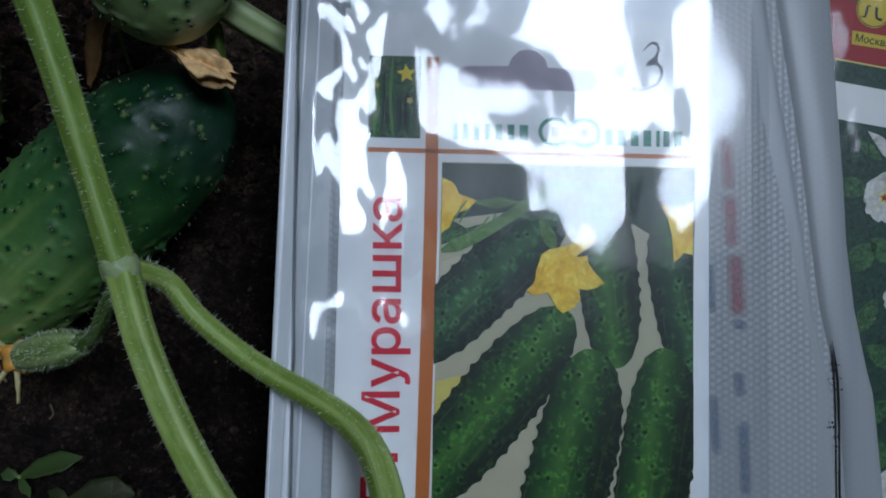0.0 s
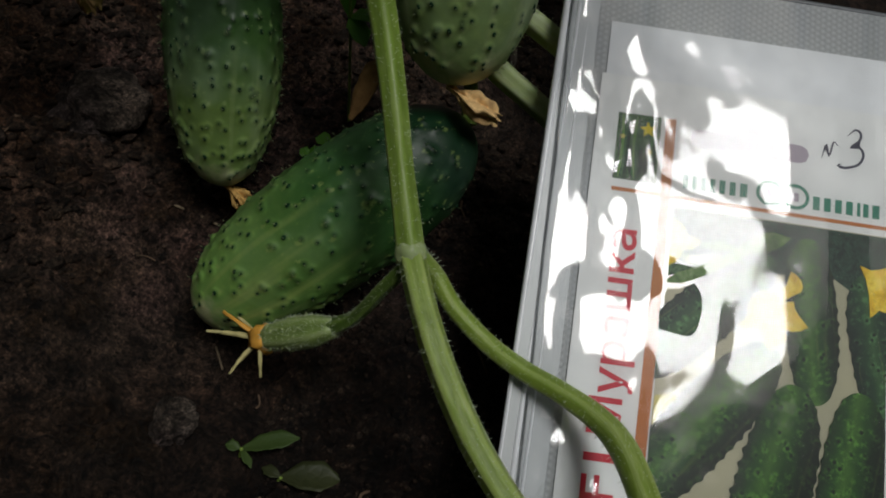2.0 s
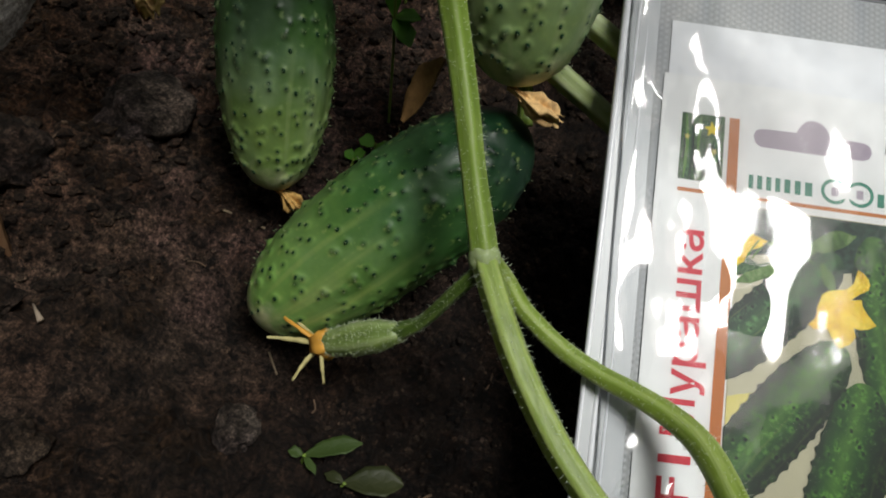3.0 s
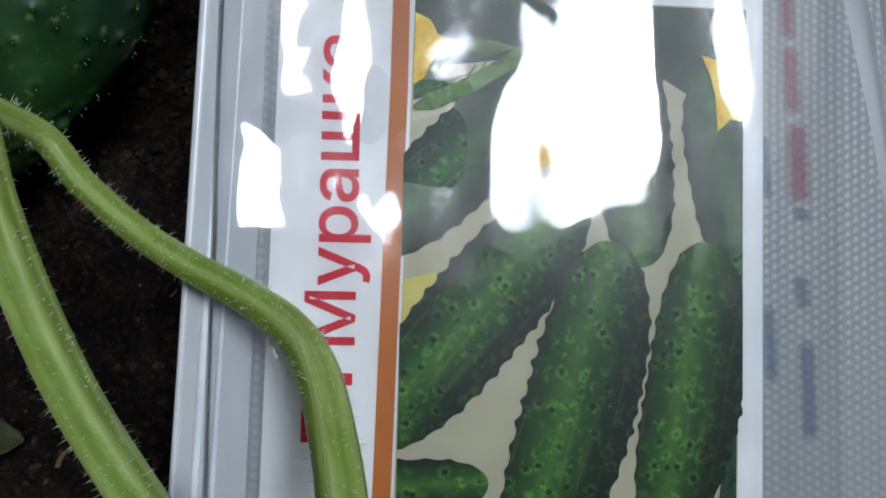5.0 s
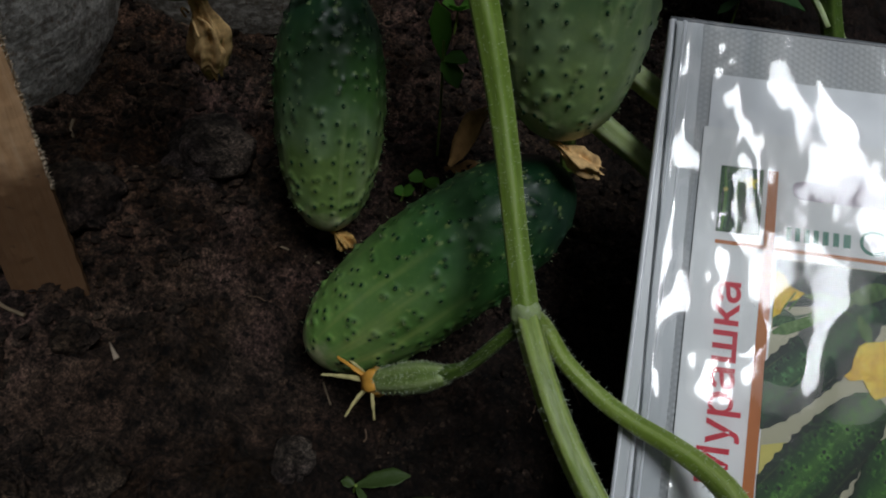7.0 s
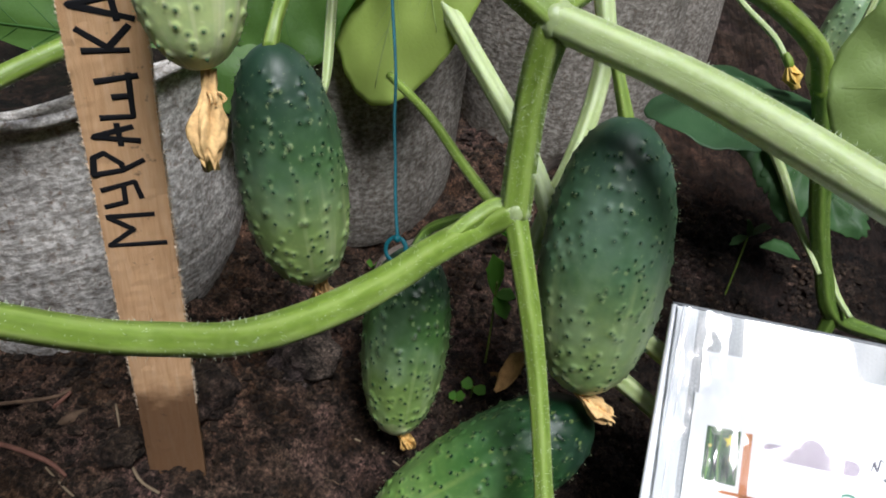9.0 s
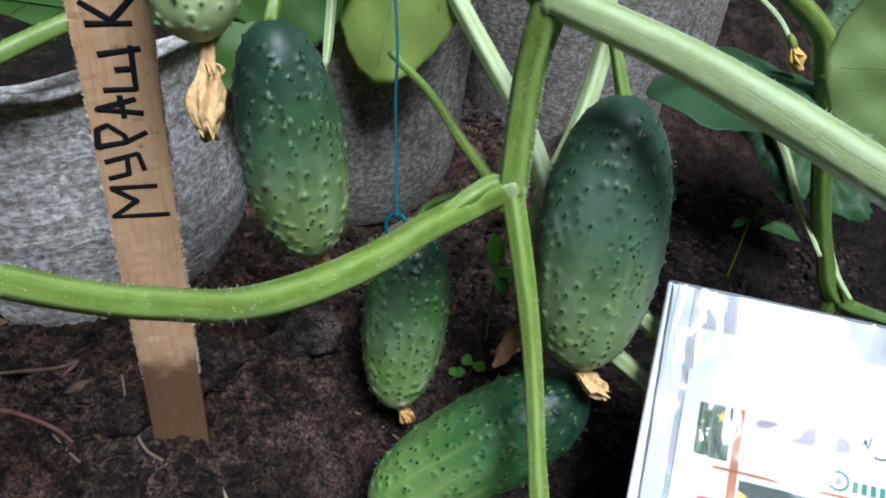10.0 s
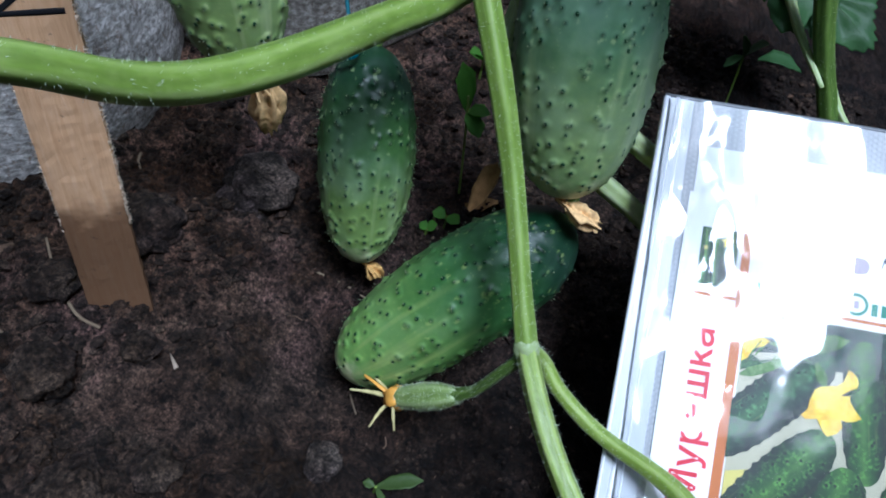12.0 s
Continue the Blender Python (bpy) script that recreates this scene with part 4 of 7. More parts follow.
def build_stake():
    w, d, h = 0.0118, 0.0022, (STAKE_TOP - STAKE_FOOT).length
    root = thing("wooden_stake", stake_matrix(), "rough-sawn wooden marker stake stuck in the soil, damp at its foot", "plant marker")
    n, cols = 110, 9
    g = np.random.default_rng(3)
    prof = [(c, -1) for c in np.linspace(-1, 1, cols)] + [(c, 1) for c in np.linspace(1, -1, cols)]
    m = len(prof)
    v = []
    zs = np.linspace(-0.02, h, n)
    jit = 1 + 0.012 * np.sin(zs * 61) + g.normal(0, 0.012, n)
    for i, z in enumerate(zs):
        for cx, cy in prof:
            e = abs(cx) > 0.95
            v.append((w * cx * (jit[i] if e else 1), d * cy * (0.8 if e else 1) + g.normal(0, 0.00006), z + (g.normal(0, 0.0003) if i == n - 1 else 0)))
    f = [[i * m + j, i * m + (j + 1) % m, (i + 1) * m + (j + 1) % m, (i + 1) * m + j] for i in range(n - 1) for j in range(m)]
    f += [list(range(m))[::-1], list(range((n - 1) * m, n * m))]
    part("board", mesh_from("board", v, f, WOOD, False), root)
    k = 2200
    side = g.choice([-1, 1], k)
    z = g.uniform(0.07, h, k)
    base = np.stack([side * w * 0.99, g.uniform(-d, d, k), z], 1)
    way = np.stack([side * g.uniform(0.3, 1, k), g.normal(0, 0.4, k), g.normal(0, 0.8, k)], 1)
    top = np.stack([g.uniform(-w, w, 160), g.uniform(-d, d, 160), np.full(160, h - 0.0002)], 1)
    base, way = np.concatenate([base, top]), np.concatenate([way, np.stack([g.normal(0, 0.6, 160), g.normal(0, 0.5, 160), np.ones(160)], 1)])
    tagged(part("splinter_fuzz", spikes(base, way, g.uniform(0.0004, 0.0022, k + 160), 0.00019, FUZZ, "splinters"), root, "pale splintered saw fuzz along the edges"), kind="stuff")
    # marker strokes, in millimetres across and up the board; the word runs upwards
    letters = (
        [[(9.5, 159.4), (-9.9, 158.6), (-1.0, 165.5), (-8.9, 170.9), (6.6, 171.8)]],
        [[(-9.4, 181.9), (1.8, 185.3), (3.3, 178.4)], [(-9.1, 175.1), (-2.1, 177.1), (-1.9, 183.7)]],
        [[(5.9, 193.9), (-1.5, 189.8), (-10.4, 188.1), (-9.7, 194.6), (-6.3, 196.4), (-1.4, 192.4), (-1.1, 190.3)]],
        [[(5.8, 201.0), (-8.5, 202.4), (4.1, 206.1)], [(-0.9, 207.5), (-0.4, 199.0)]],
        [[(-5.5, 209.3), (4.5, 209.9), (4.8, 224.9)], [(-1.0, 216.5), (4.6, 217.1)], [(-5.3, 221.6), (7.8, 224.0)]],
        [[(-7.3, 231.6), (6.5, 232.2)], [(-8.0, 238.4), (0.5, 232.6), (7.3, 240.0)]],
        [[(9.3, 249.8), (-8.6, 245.5), (9.2, 241.8)], [(2.9, 251.9), (4.1, 241.0)]],
    )
    front = -d - 0.00012
    for n, strokes in enumerate(letters):
        verts, faces = [], []
        for stroke in strokes:
            corners = []
            for a, b in zip(stroke, stroke[1:]):
                corners += [(a[0] + (b[0] - a[0]) * t, a[1] + (b[1] - a[1]) * t) for t in (0.0, 0.12, 0.5, 0.88)]
            pts = [(x / 1000, front, z / 1000) for x, z in corners + [stroke[-1]]]
            me, _ = tube(pts, 0.00098, INK, sides=8, step=0.0007, ridge=0.12, wobble=0.16, seed=n + len(stroke), name="stroke")
            o = len(verts)
            for q in me.vertices:
                verts.append((q.co.x, front + (q.co.y - front) * 0.05, q.co.z))
            faces += [[k + o for k in p.vertices] for p in me.polygons]
            bpy.data.meshes.remove(me)
        part("letter", mesh_from("letter", verts, faces, INK), root, "black hand-drawn marker letter")
    return root


build_stake()


# ---- fruit ----
def dried_flower(parent, centre, way, size, mat, seed, label, fat=0.15):
    """A shrivelled flower: crumpled petals wrapped round a short neck."""
    way = Vector(way).normalized()
    m = way.to_track_quat("Z", "Y").to_matrix().to_4x4()
    g = np.random.default_rng(seed)
    n, sides = 44, 48
    ph = g.uniform(0, 6.28, 5)
    v = []
    for i in range(n):
        s = i / (n - 1)
        r = size * (0.065 + fat * math.sin(min(1, max(0, s - 0.22) * 1.40) * 2.6) ** 1.2) * (1 if s < 0.9 else 0.8)
        for j in range(sides):
            a = 2 * math.pi * j / sides
            k = 1 + 0.26 * math.sin(5 * a + ph[0] + 2 * s) + 0.16 * math.sin(9 * a + ph[1] - 5 * s) + 0.30 * noise.noise(Vector((2.2 * math.cos(a), 2.2 * math.sin(a), 7 * s + seed))) * min(1, 3 * s)
            z = size * s * (1 + 0.10 * math.sin(5 * a + ph[2]) * s)
            p = m @ Vector((r * k * math.cos(a) * 1.15 + size * 0.10 * math.sin(2 * s + ph[3]), r * k * math.sin(a) * 0.8, z))
            v.append(Vector(centre) + p)
    f = [[i * sides + j, i * sides + (j + 1) % sides, (i + 1) * sides + (j + 1) % sides, (i + 1) * sides + j] for i in range(n - 1) for j in range(sides)]
    f += [list(range(sides))[::-1], list(range((n - 1) * sides, n * sides))]
    me = mesh_from("dried_flower", v, f, mat)
    ob = part("dried_flower", me, parent, label)
    for k in range(4 if size > 0.02 else 2):
        a = g.uniform(0, 6.28)
        x, y = math.cos(a), math.sin(a)
        pts = [Vector(centre) + m @ (Vector((x * q, y * q, z)) * size) for q, z in ((0.05, 0.24), (0.15, 0.26), (0.20, 0.33), (0.15, 0.37))]
        part("sepal", tube([tuple(q) for q in pts], size * 0.013, DRY_PALE, sides=7, step=0.0008, name="sepal")[0], ob, "thin curled dry sepal")
    return ob


def cucumber(top, tip, radius, skin, label, seed, bend=(0, 0, 0), warts=190, wart_mat=None, wart_size=0.0011, flower=None, name="cucumber", stalk=None, taper=0.10, tip_taper=0.05, spin=0.0, group="cucumbers on the vine", power=2.7):
    wart_mat = wart_mat or WART
    m = axis_matrix(top, tip, spin)
    inv = m.inverted()
    length = (Vector(tip) - Vector(top)).length
    root = thing(name, m, label, "cucumber", group)
    g = np.random.default_rng(seed)
    rows, sides = 200, 190
    lobes = g.uniform(0, 6.28, 3)
    bl = Vector(bend)

    def surface(s, a):
        r = radius * (1 - np.abs(2 * s - 1) ** power) ** (1 / 2.1)
        r = r * (1 - taper * (0.5 - s) * 2 * (s < 0.5) - tip_taper * (s - 0.5) * 2 * (s > 0.5))
        r = r * (1 + 0.018 * np.cos(3 * a + lobes[0]) + 0.010 * np.cos(10 * a + lobes[1]) * np.sin(np.pi * s) + 0.02 * np.sin(5 * s + lobes[2]) * np.cos(a))
        k = 4 * s * (1 - s)
        return np.stack([r * np.cos(a) + bl.x * k, r * np.sin(a) + bl.y * k, s * length], -1)

    # warts in a loose spiral, each a low dome with a fine spine
    k = np.arange(warts)
    ws = 0.07 + 0.87 * ((k + 0.5) / warts) ** 0.94 + g.normal(0, 0.016, warts)
    wa = k * 2.39996 + g.normal(0, 0.34, warts)
    lift = wart_size * g.uniform(0.16, 0.55, warts)

    def lumpy(s, a):
        """The fruit's skin, raised in a soft swelling under each wart."""
        q = surface(s, a)
        centre = surface(np.clip(ws, 0.03, 0.97), wa)
        out = np.stack([np.cos(a), np.sin(a), 0 * a], -1)
        h, near, pale = np.zeros(len(s)), np.zeros(len(s)), np.zeros(len(s))
        beside = centre + wart_size * np.stack([*(g.normal(0, 0.45, (2, warts))), g.uniform(-1.3, 1.6, warts)], 1)
        for c, b, k in zip(centre, beside, lift):
            d2 = ((q - c) ** 2).sum(1)
            h += k * np.exp(-d2 / (2 * (wart_size * 0.62) ** 2))
            near = np.maximum(near, np.exp(-d2 / (2 * (wart_size * 0.58) ** 2)))
            d2 = ((q - b) ** 2 * (1, 1, 0.45)).sum(1)
            pale = np.maximum(pale, np.exp(-d2 / (2 * (wart_size * 0.42) ** 2)))
        return q + out * h[:, None], near, pale

    s = np.linspace(0, 1, rows)
    s = 0.5 - 0.5 * np.cos(np.pi * s)
    s[0], s[-1] = 0.0004, 0.9996
    a = np.linspace(0, 2 * np.pi, sides + 1)
    S, A = np.meshgrid(s, a, indexing="ij")
    v, near, pale = lumpy(S.ravel(), A.ravel())
    uv = np.stack([A.ravel() / 6.2832, S.ravel()], 1)
    c = sides + 1
    i, j = np.meshgrid(np.arange(rows - 1), np.arange(sides), indexing="ij")
    f = np.stack([i * c + j, i * c + j + 1, (i + 1) * c + j + 1, (i + 1) * c + j], -1).reshape(-1, 4).tolist()
    me = mesh_from("body", v, f, skin, True, uv)
    me.attributes.new("nub", "FLOAT", "POINT").data.foreach_set("value", near.astype(np.float32))
    me.attributes.new("fleck", "FLOAT", "POINT").data.foreach_set("value", pale.astype(np.float32))
    part("body", me, root)
    p = surface(np.clip(ws, 0.03, 0.97), wa)
    e = 1e-3
    du = surface(np.clip(ws + e, 0, 1), wa) - surface(np.clip(ws - e, 0, 1), wa)
    dv = surface(ws, wa + e) - surface(ws, wa - e)
    nrm = np.cross(dv, du)
    nrm /= np.linalg.norm(nrm, axis=1, keepdims=True)
    dome = bmesh.new()
    bmesh.ops.create_icosphere(dome, subdivisions=2, radius=1.0)
    dv0 = np.array([q.co[:] for q in dome.verts])
    df = np.array([[q.index for q in fa.verts] for fa in dome.faces])
    dome.free()
    verts, faces = [], []
    p = p + nrm * lift[:, None] * 0.9
    for q, nn, sz in zip(p, nrm, wart_size * g.uniform(0.10, 0.44, warts)):
        x = np.cross(nn, (0.2, 0.3, 0.9))
        x /= np.linalg.norm(x)
        y = np.cross(nn, x)
        w = q - nn * sz * 0.2 + dv0[:, :1] * x * sz + dv0[:, 1:2] * y * sz * 1.3 + dv0[:, 2:] * nn * sz * 0.55
        faces.append(df + len(verts) * len(dv0))
        verts.append(w)
    tagged(part("wart_relief", mesh_from("warts", np.concatenate(verts), np.concatenate(faces), wart_mat), root, "small raised warts"), kind="stuff")
    tagged(part("spine_fuzz", spikes(p + nrm * wart_size * 0.4, nrm + g.normal(0, 0.2, nrm.shape), wart_size * g.uniform(0.35, 0.85, warts), wart_size * 0.12, SPINE, "spines"), root, "tiny pale spines"), kind="stuff")
    # blossom scar
    if flower:
        centre, way, size, mat, text = flower[:5]
        dried_flower(root, inv @ Vector(centre), inv.to_3x3() @ Vector(way), size, mat, seed, text, flower[5] if len(flower) > 5 else 0.15)
    if stalk:
        pts = [inv @ Vector(q) for q in stalk[0]]
        stem(root, [tuple(q) for q in pts], stalk[1], stalk[2] if len(stalk) > 2 else STEM, seed + 50, hair=1500, length=0.0010, name="stalk", label="green ribbed stalk")
    return root


cucumber((-0.0740, 0.2065, 0.2240), (-0.0715, 0.1690, 0.1105), 0.0262, CUC_DARK, "large dark green warty cucumber hanging from the vine", 11, (0.002, 0, 0), 420, WART, 0.00160,
         ((-0.0735, 0.1670, 0.1115), (0.85, -0.10, -0.45), 0.019, DRY_PALE, "shrivelled tan blossom at the tip", 0.19),
         stalk=([(-0.0860, 0.2200, 0.2500), (-0.0804, 0.2123, 0.2362), (-0.0742, 0.2060, 0.2215)], [0.0026, 0.0023, 0.0030]))
cucumber((-0.1990, 0.1600, 0.2533), (-0.1872, 0.1550, 0.1555), 0.0200, CUC_FRESH, "dark green warty cucumber hanging beside the wooden stake", 12, (0, 0, 0), 390, WART, 0.00145,
         ((-0.1873, 0.1551, 0.1565), (-0.03, 0.30, -1), 0.0330, DRY_PALE, "shrivelled tan blossom at the tip", 0.075),
         stalk=([(-0.2007, 0.1947, 0.2791), (-0.1992, 0.1786, 0.2677), (-0.1985, 0.1656, 0.2588), (-0.1988, 0.1599, 0.2513)], [0.0026, 0.0024, 0.0023, 0.0030]))
cucumber((-0.1572, 0.2075, 0.1422), (-0.1540, 0.1661, 0.0572), 0.0206, CUC_MID, "small dark-shouldered green cucumber hanging close over the soil", 13, (0, 0, 0), 400, WART, 0.00160,
         ((-0.1538, 0.1662, 0.0580), (0.65, 0.10, -0.75), 0.0130, DRY_PETAL, "withered brown blossom at the tip", 0.26), taper=0.02, tip_taper=0.13,
         stalk=([(-0.1150, 0.1860, 0.1840), (-0.1350, 0.2060, 0.1640), (-0.1520, 0.2120, 0.1500), (-0.1572, 0.2070, 0.1410)], [0.0024, 0.0023, 0.0023, 0.0030], STEM_DARK))
cucumber((-0.2005, 0.1185, 0.3300), (-0.1900, 0.1015, 0.2690), 0.0154, CUC_PALE, "pale young green cucumber hanging in front of the stake", 14, (0, 0, 0), 210, WART_MID, 0.00125,
         ((-0.1898, 0.1012, 0.2692), (0.25, -0.35, -1), 0.0245, DRY_PALE, "shrivelled cream blossom hanging from the tip", 0.085),
         stalk=([(-0.2010, 0.1260, 0.3520), (-0.2000, 0.1210, 0.3390), (-0.1987, 0.1182, 0.3285)], [0.0026, 0.0024, 0.0030]))
cucumber((-0.0652, 0.1768, 0.0911), (-0.1525, 0.1262, 0.0290), 0.0238, CUC_LYING, "glossy green cucumber lying on the soil with a pale blossom end", 15, (0, 0, 0), 400, WART, 0.00170,
         stalk=([(-0.0780, 0.2050, 0.1150), (-0.0680, 0.1930, 0.1040), (-0.0655, 0.1775, 0.0905)], [0.0024, 0.0022, 0.0028]), spin=40, taper=-0.03, tip_taper=0.03)

cucumber((0.0500, 0.4180, 0.2250), (0.0405, 0.4000, 0.1640), 0.0125, CUC_PALE, "young pale green cucumber hanging behind the arching stem", 16, (0, 0, 0), 120, WART_MID, 0.00120,
         stalk=([(0.0640, 0.4240, 0.2420), (0.0560, 0.4220, 0.2350), (0.0500, 0.4180, 0.2240)], [0.0022, 0.0020, 0.0026]))

BABY_SKIN = stem_material("downy_young_skin", (0.15, 0.225, 0.050), (0.225, 0.315, 0.085), (0.36, 0.44, 0.20))


def baby_cucumber():
    base, tip = Vector((-0.0998, 0.1080, 0.0530)), Vector((-0.1215, 0.1113, 0.0400))
    m = axis_matrix(base, tip)
    inv = m.inverted()
    root = thing("baby_cucumber", m, "tiny downy green cucumber with a withering yellow flower", "cucumber")
    L = (tip - base).length
    me, curve = tube([(0, 0, -0.002), (0, 0, L * 0.25), (0, 0, L * 0.6), (0, 0, L), (0, 0, L + 0.0025)], [0.0030, 0.0052, 0.0056, 0.0044, 0.0032], BABY_SKIN, sides=24, ridge=0.05, name="body")
    body = part("body", me, root)
    part("hair_fuzz", bristles(curve, 26000, 0.0014, 5), body)
    p, r, t, u, w = curve
    g = np.random.default_rng(8)
    i = g.integers(4, len(p) - 3, 110)
    a = g.uniform(0, 6.28, 110)
    out = np.cos(a)[:, None] * u[i] + np.sin(a)[:, None] * w[i]
    part("wart_relief", spikes(p[i] + out * (r[i] * 0.9)[:, None], out, g.uniform(0.0010, 0.0019, 110), 0.00050, STEM_PALE, "wart_relief"), body)
    me, _ = tube([(0, 0, L), (0, 0, L + 0.003), (0, 0, L + 0.007)], [0.0042, 0.0050, 0.0034], PETAL_ORANGE, sides=16, ridge=0.2, name="flower_base")
    part("flower_base", me, root, "orange-yellow flower base")
    inv3 = inv.to_3x3()
    for k, (way, size, mat) in enumerate((((-0.9, 0.15, 0.55), 0.016, PETAL_ORANGE), ((-1.0, -0.05, 0.05), 0.019, TEPAL), ((-0.5, -0.9, -0.25), 0.016, TEPAL), ((0.2, -0.95, -0.3), 0.014, TEPAL), ((-0.9, 0.5, 0.3), 0.014, TEPAL))):
        d = inv3 @ Vector(way).normalized()
        p0 = Vector((0, 0, L + 0.0035))
        mid = p0 + d * size * 0.5 + Vector((0.0008, 0.0006, 0.0012))
        end = p0 + d * size
        me = strip([tuple(p0), tuple(mid), tuple(end)], [0.0011, 0.0009, 0.0003], mat, 0.5, k, name="petal")
        part("petal", me, root)
    pts = [inv @ Vector(q) for q in ((-0.0755, 0.1060, 0.0880), (-0.0830, 0.1050, 0.0770), (-0.0915, 0.1060, 0.0620), (-0.0998, 0.1080, 0.0530))]
    stem(root, [tuple(q) for q in pts], [0.0022, 0.0020, 0.0020, 0.0030], STEM_DARK, 61, hair=4500, length=0.0013, name="stalk")


baby_cucumber()

# ---- the vine: stems, joints, leaf stalks ----
vine = thing("cucumber_vine", Matrix.Identity(4), "bristly green cucumber vine with ribbed stems and broad leaves", "vine")
NODE2, NODE1, NODE3 = (-0.1105, 0.1790, 0.1900), (-0.0755, 0.1067, 0.0913), (-0.1065, 0.1935, 0.2620)
stem(vine, [NODE2, (-0.0985, 0.1600, 0.1600), (-0.0912, 0.1473, 0.1387), (-0.0863, 0.1358, 0.1242), (-0.0811, 0.1214, 0.1074), NODE1],
     [0.0045, 0.0040, 0.0038, 0.0037, 0.0036, 0.0040], STEM, 1, label="upright ribbed stem")
stem(vine, [NODE1, (-0.0692, 0.0917, 0.0847), (-0.0616, 0.0776, 0.0772), (-0.0515, 0.0625, 0.0700), (-0.0402, 0.0492, 0.0646), (-0.0278, 0.0365, 0.0610), (-0.0154, 0.0247, 0.0560), (0.0060, 0.0020, 0.0400)],
     [0.0040, 0.0038, 0.0038, 0.0038, 0.0038, 0.0038, 0.0038, 0.0038], STEM_FRESH, 2, label="yellow-green grooved stem", ridge=0.12)
stem(vine, [(-0.0745, 0.1075, 0.0905), (-0.0684, 0.1113, 0.0795), (-0.0615, 0.1055, 0.0730), (-0.0502, 0.0979, 0.0676), (-0.0391, 0.0914, 0.0656), (-0.0275, 0.0845, 0.0662), (-0.0178, 0.0768, 0.0670), (-0.0118, 0.0670, 0.0685), (-0.0072, 0.0520, 0.0690), (-0.0048, 0.0408, 0.0689), (-0.0026, 0.0318, 0.0690), (-0.0005, 0.0150, 0.0660), (0.0020, -0.0100, 0.0520)],
     [0.0032, 0.0030, 0.0029, 0.0029, 0.0030, 0.0032, 0.0036, 0.0039, 0.0039, 0.0039, 0.0039, 0.0039, 0.0039], STEM_FRESH, 3, label="leaf stalk arching over the packet", ridge=0.03)
stem(vine, [NODE2, (-0.1255, 0.1750, 0.1805), (-0.1378, 0.1500, 0.1836), (-0.1435, 0.1301, 0.1880), (-0.1540, 0.1070, 0.1917), (-0.1660, 0.0870, 0.1960), (-0.1740, 0.0690, 0.2052), (-0.1820, 0.0540, 0.2168), (-0.1902, 0.0450, 0.2235), (-0.1980, 0.0367, 0.2313), (-0.2061, 0.0292, 0.2391), (-0.2136, 0.0225, 0.2460), (-0.2260, 0.0130, 0.2570), (-0.2500, -0.0050, 0.2750)],
     [0.0056, 0.0060, 0.0058, 0.0056, 0.0054, 0.0053, 0.0050, 0.0046, 0.0043, 0.0041, 0.0040, 0.0040, 0.0040, 0.0040], STEM, 4, hair=2600, length=0.0018, label="long leaf stalk bowing sideways", ridge=0.05)
stem(vine, [(-0.1105, 0.1795, 0.1880), (-0.1110, 0.1870, 0.2145), (-0.1103, 0.1912, 0.2383), NODE3], [0.0060, 0.0058, 0.0060, 0.0070], STEM, 5, hair=11000, length=0.0020, label="thick bristly main stem", ridge=0.12)
stem(vine, [NODE3, (-0.0896, 0.1860, 0.2598), (-0.0592, 0.1739, 0.2548), (-0.0312, 0.1603, 0.2487), (-0.0032, 0.1440, 0.2422), (0.0234, 0.1277, 0.2362), (0.0700, 0.1000, 0.2250)],
     [0.0062, 0.0064, 0.0067, 0.0070, 0.0073, 0.0073, 0.0073], STEM_PALE, 6, hair=6750, length=0.0022, label="thick pale ribbed stem", ridge=0.07)
stem(vine, [NODE3, (-0.1227, 0.1923, 0.2732), (-0.1373, 0.1889, 0.2815), (-0.1534, 0.1854, 0.2902), (-0.1756, 0.1782, 0.3043), (-0.2000, 0.1700, 0.3250)],
     [0.0062, 0.0060, 0.0058, 0.0056, 0.0055, 0.0055], STEM, 7, hair=6750, length=0.0020, label="thick ribbed stem", ridge=0.12)
stem(vine, [(-0.1048, 0.1971, 0.2656), (-0.0937, 0.2156, 0.2697), (-0.0778, 0.2392, 0.2706), (-0.0585, 0.2650, 0.2651), (-0.0351, 0.2940, 0.2539), (-0.0058, 0.3235, 0.2334), (0.0195, 0.3435, 0.2101), (0.0300, 0.3500, 0.1880)],
     [0.0040, 0.0040, 0.0042, 0.0045, 0.0050, 0.0054, 0.0056, 0.0060], STEM, 8, hair=2700, label="arching stem", ridge=0.03)
stem(vine, [(0.0300, 0.3500, 0.1880), (0.0388, 0.3475, 0.1592), (0.0509, 0.3414, 0.1140), (0.0638, 0.3379, 0.0803), (0.0782, 0.3332, 0.0530), (0.1077, 0.3372, 0.0408), (0.1563, 0.3415, 0.0317)],
     [0.0062, 0.0058, 0.0054, 0.0052, 0.0058, 0.0044, 0.0044], STEM_DARK, 9, hair=2250, label="green stem hanging to the ground")
stem(vine, [(0.0782, 0.3332, 0.0530), (0.0760, 0.3300, 0.0380), (0.0730, 0.3280, 0.0150)], [0.005, 0.0045, 0.004], STEM_DARK, 10, hair=0)
stem(vine, [(-0.2120, 0.3150, 0.2790), (-0.1900, 0.2970, 0.2600), (-0.1774, 0.2870, 0.2462), (-0.1463, 0.2601, 0.2183), (-0.1224, 0.2394, 0.1973), (-0.1072, 0.2228, 0.1827), (-0.0979, 0.2100, 0.1714), (-0.0900, 0.2000, 0.1560)],
     0.0046, STEM_PALE, 11, hair=2250, label="pale stem behind", ridge=0.1)
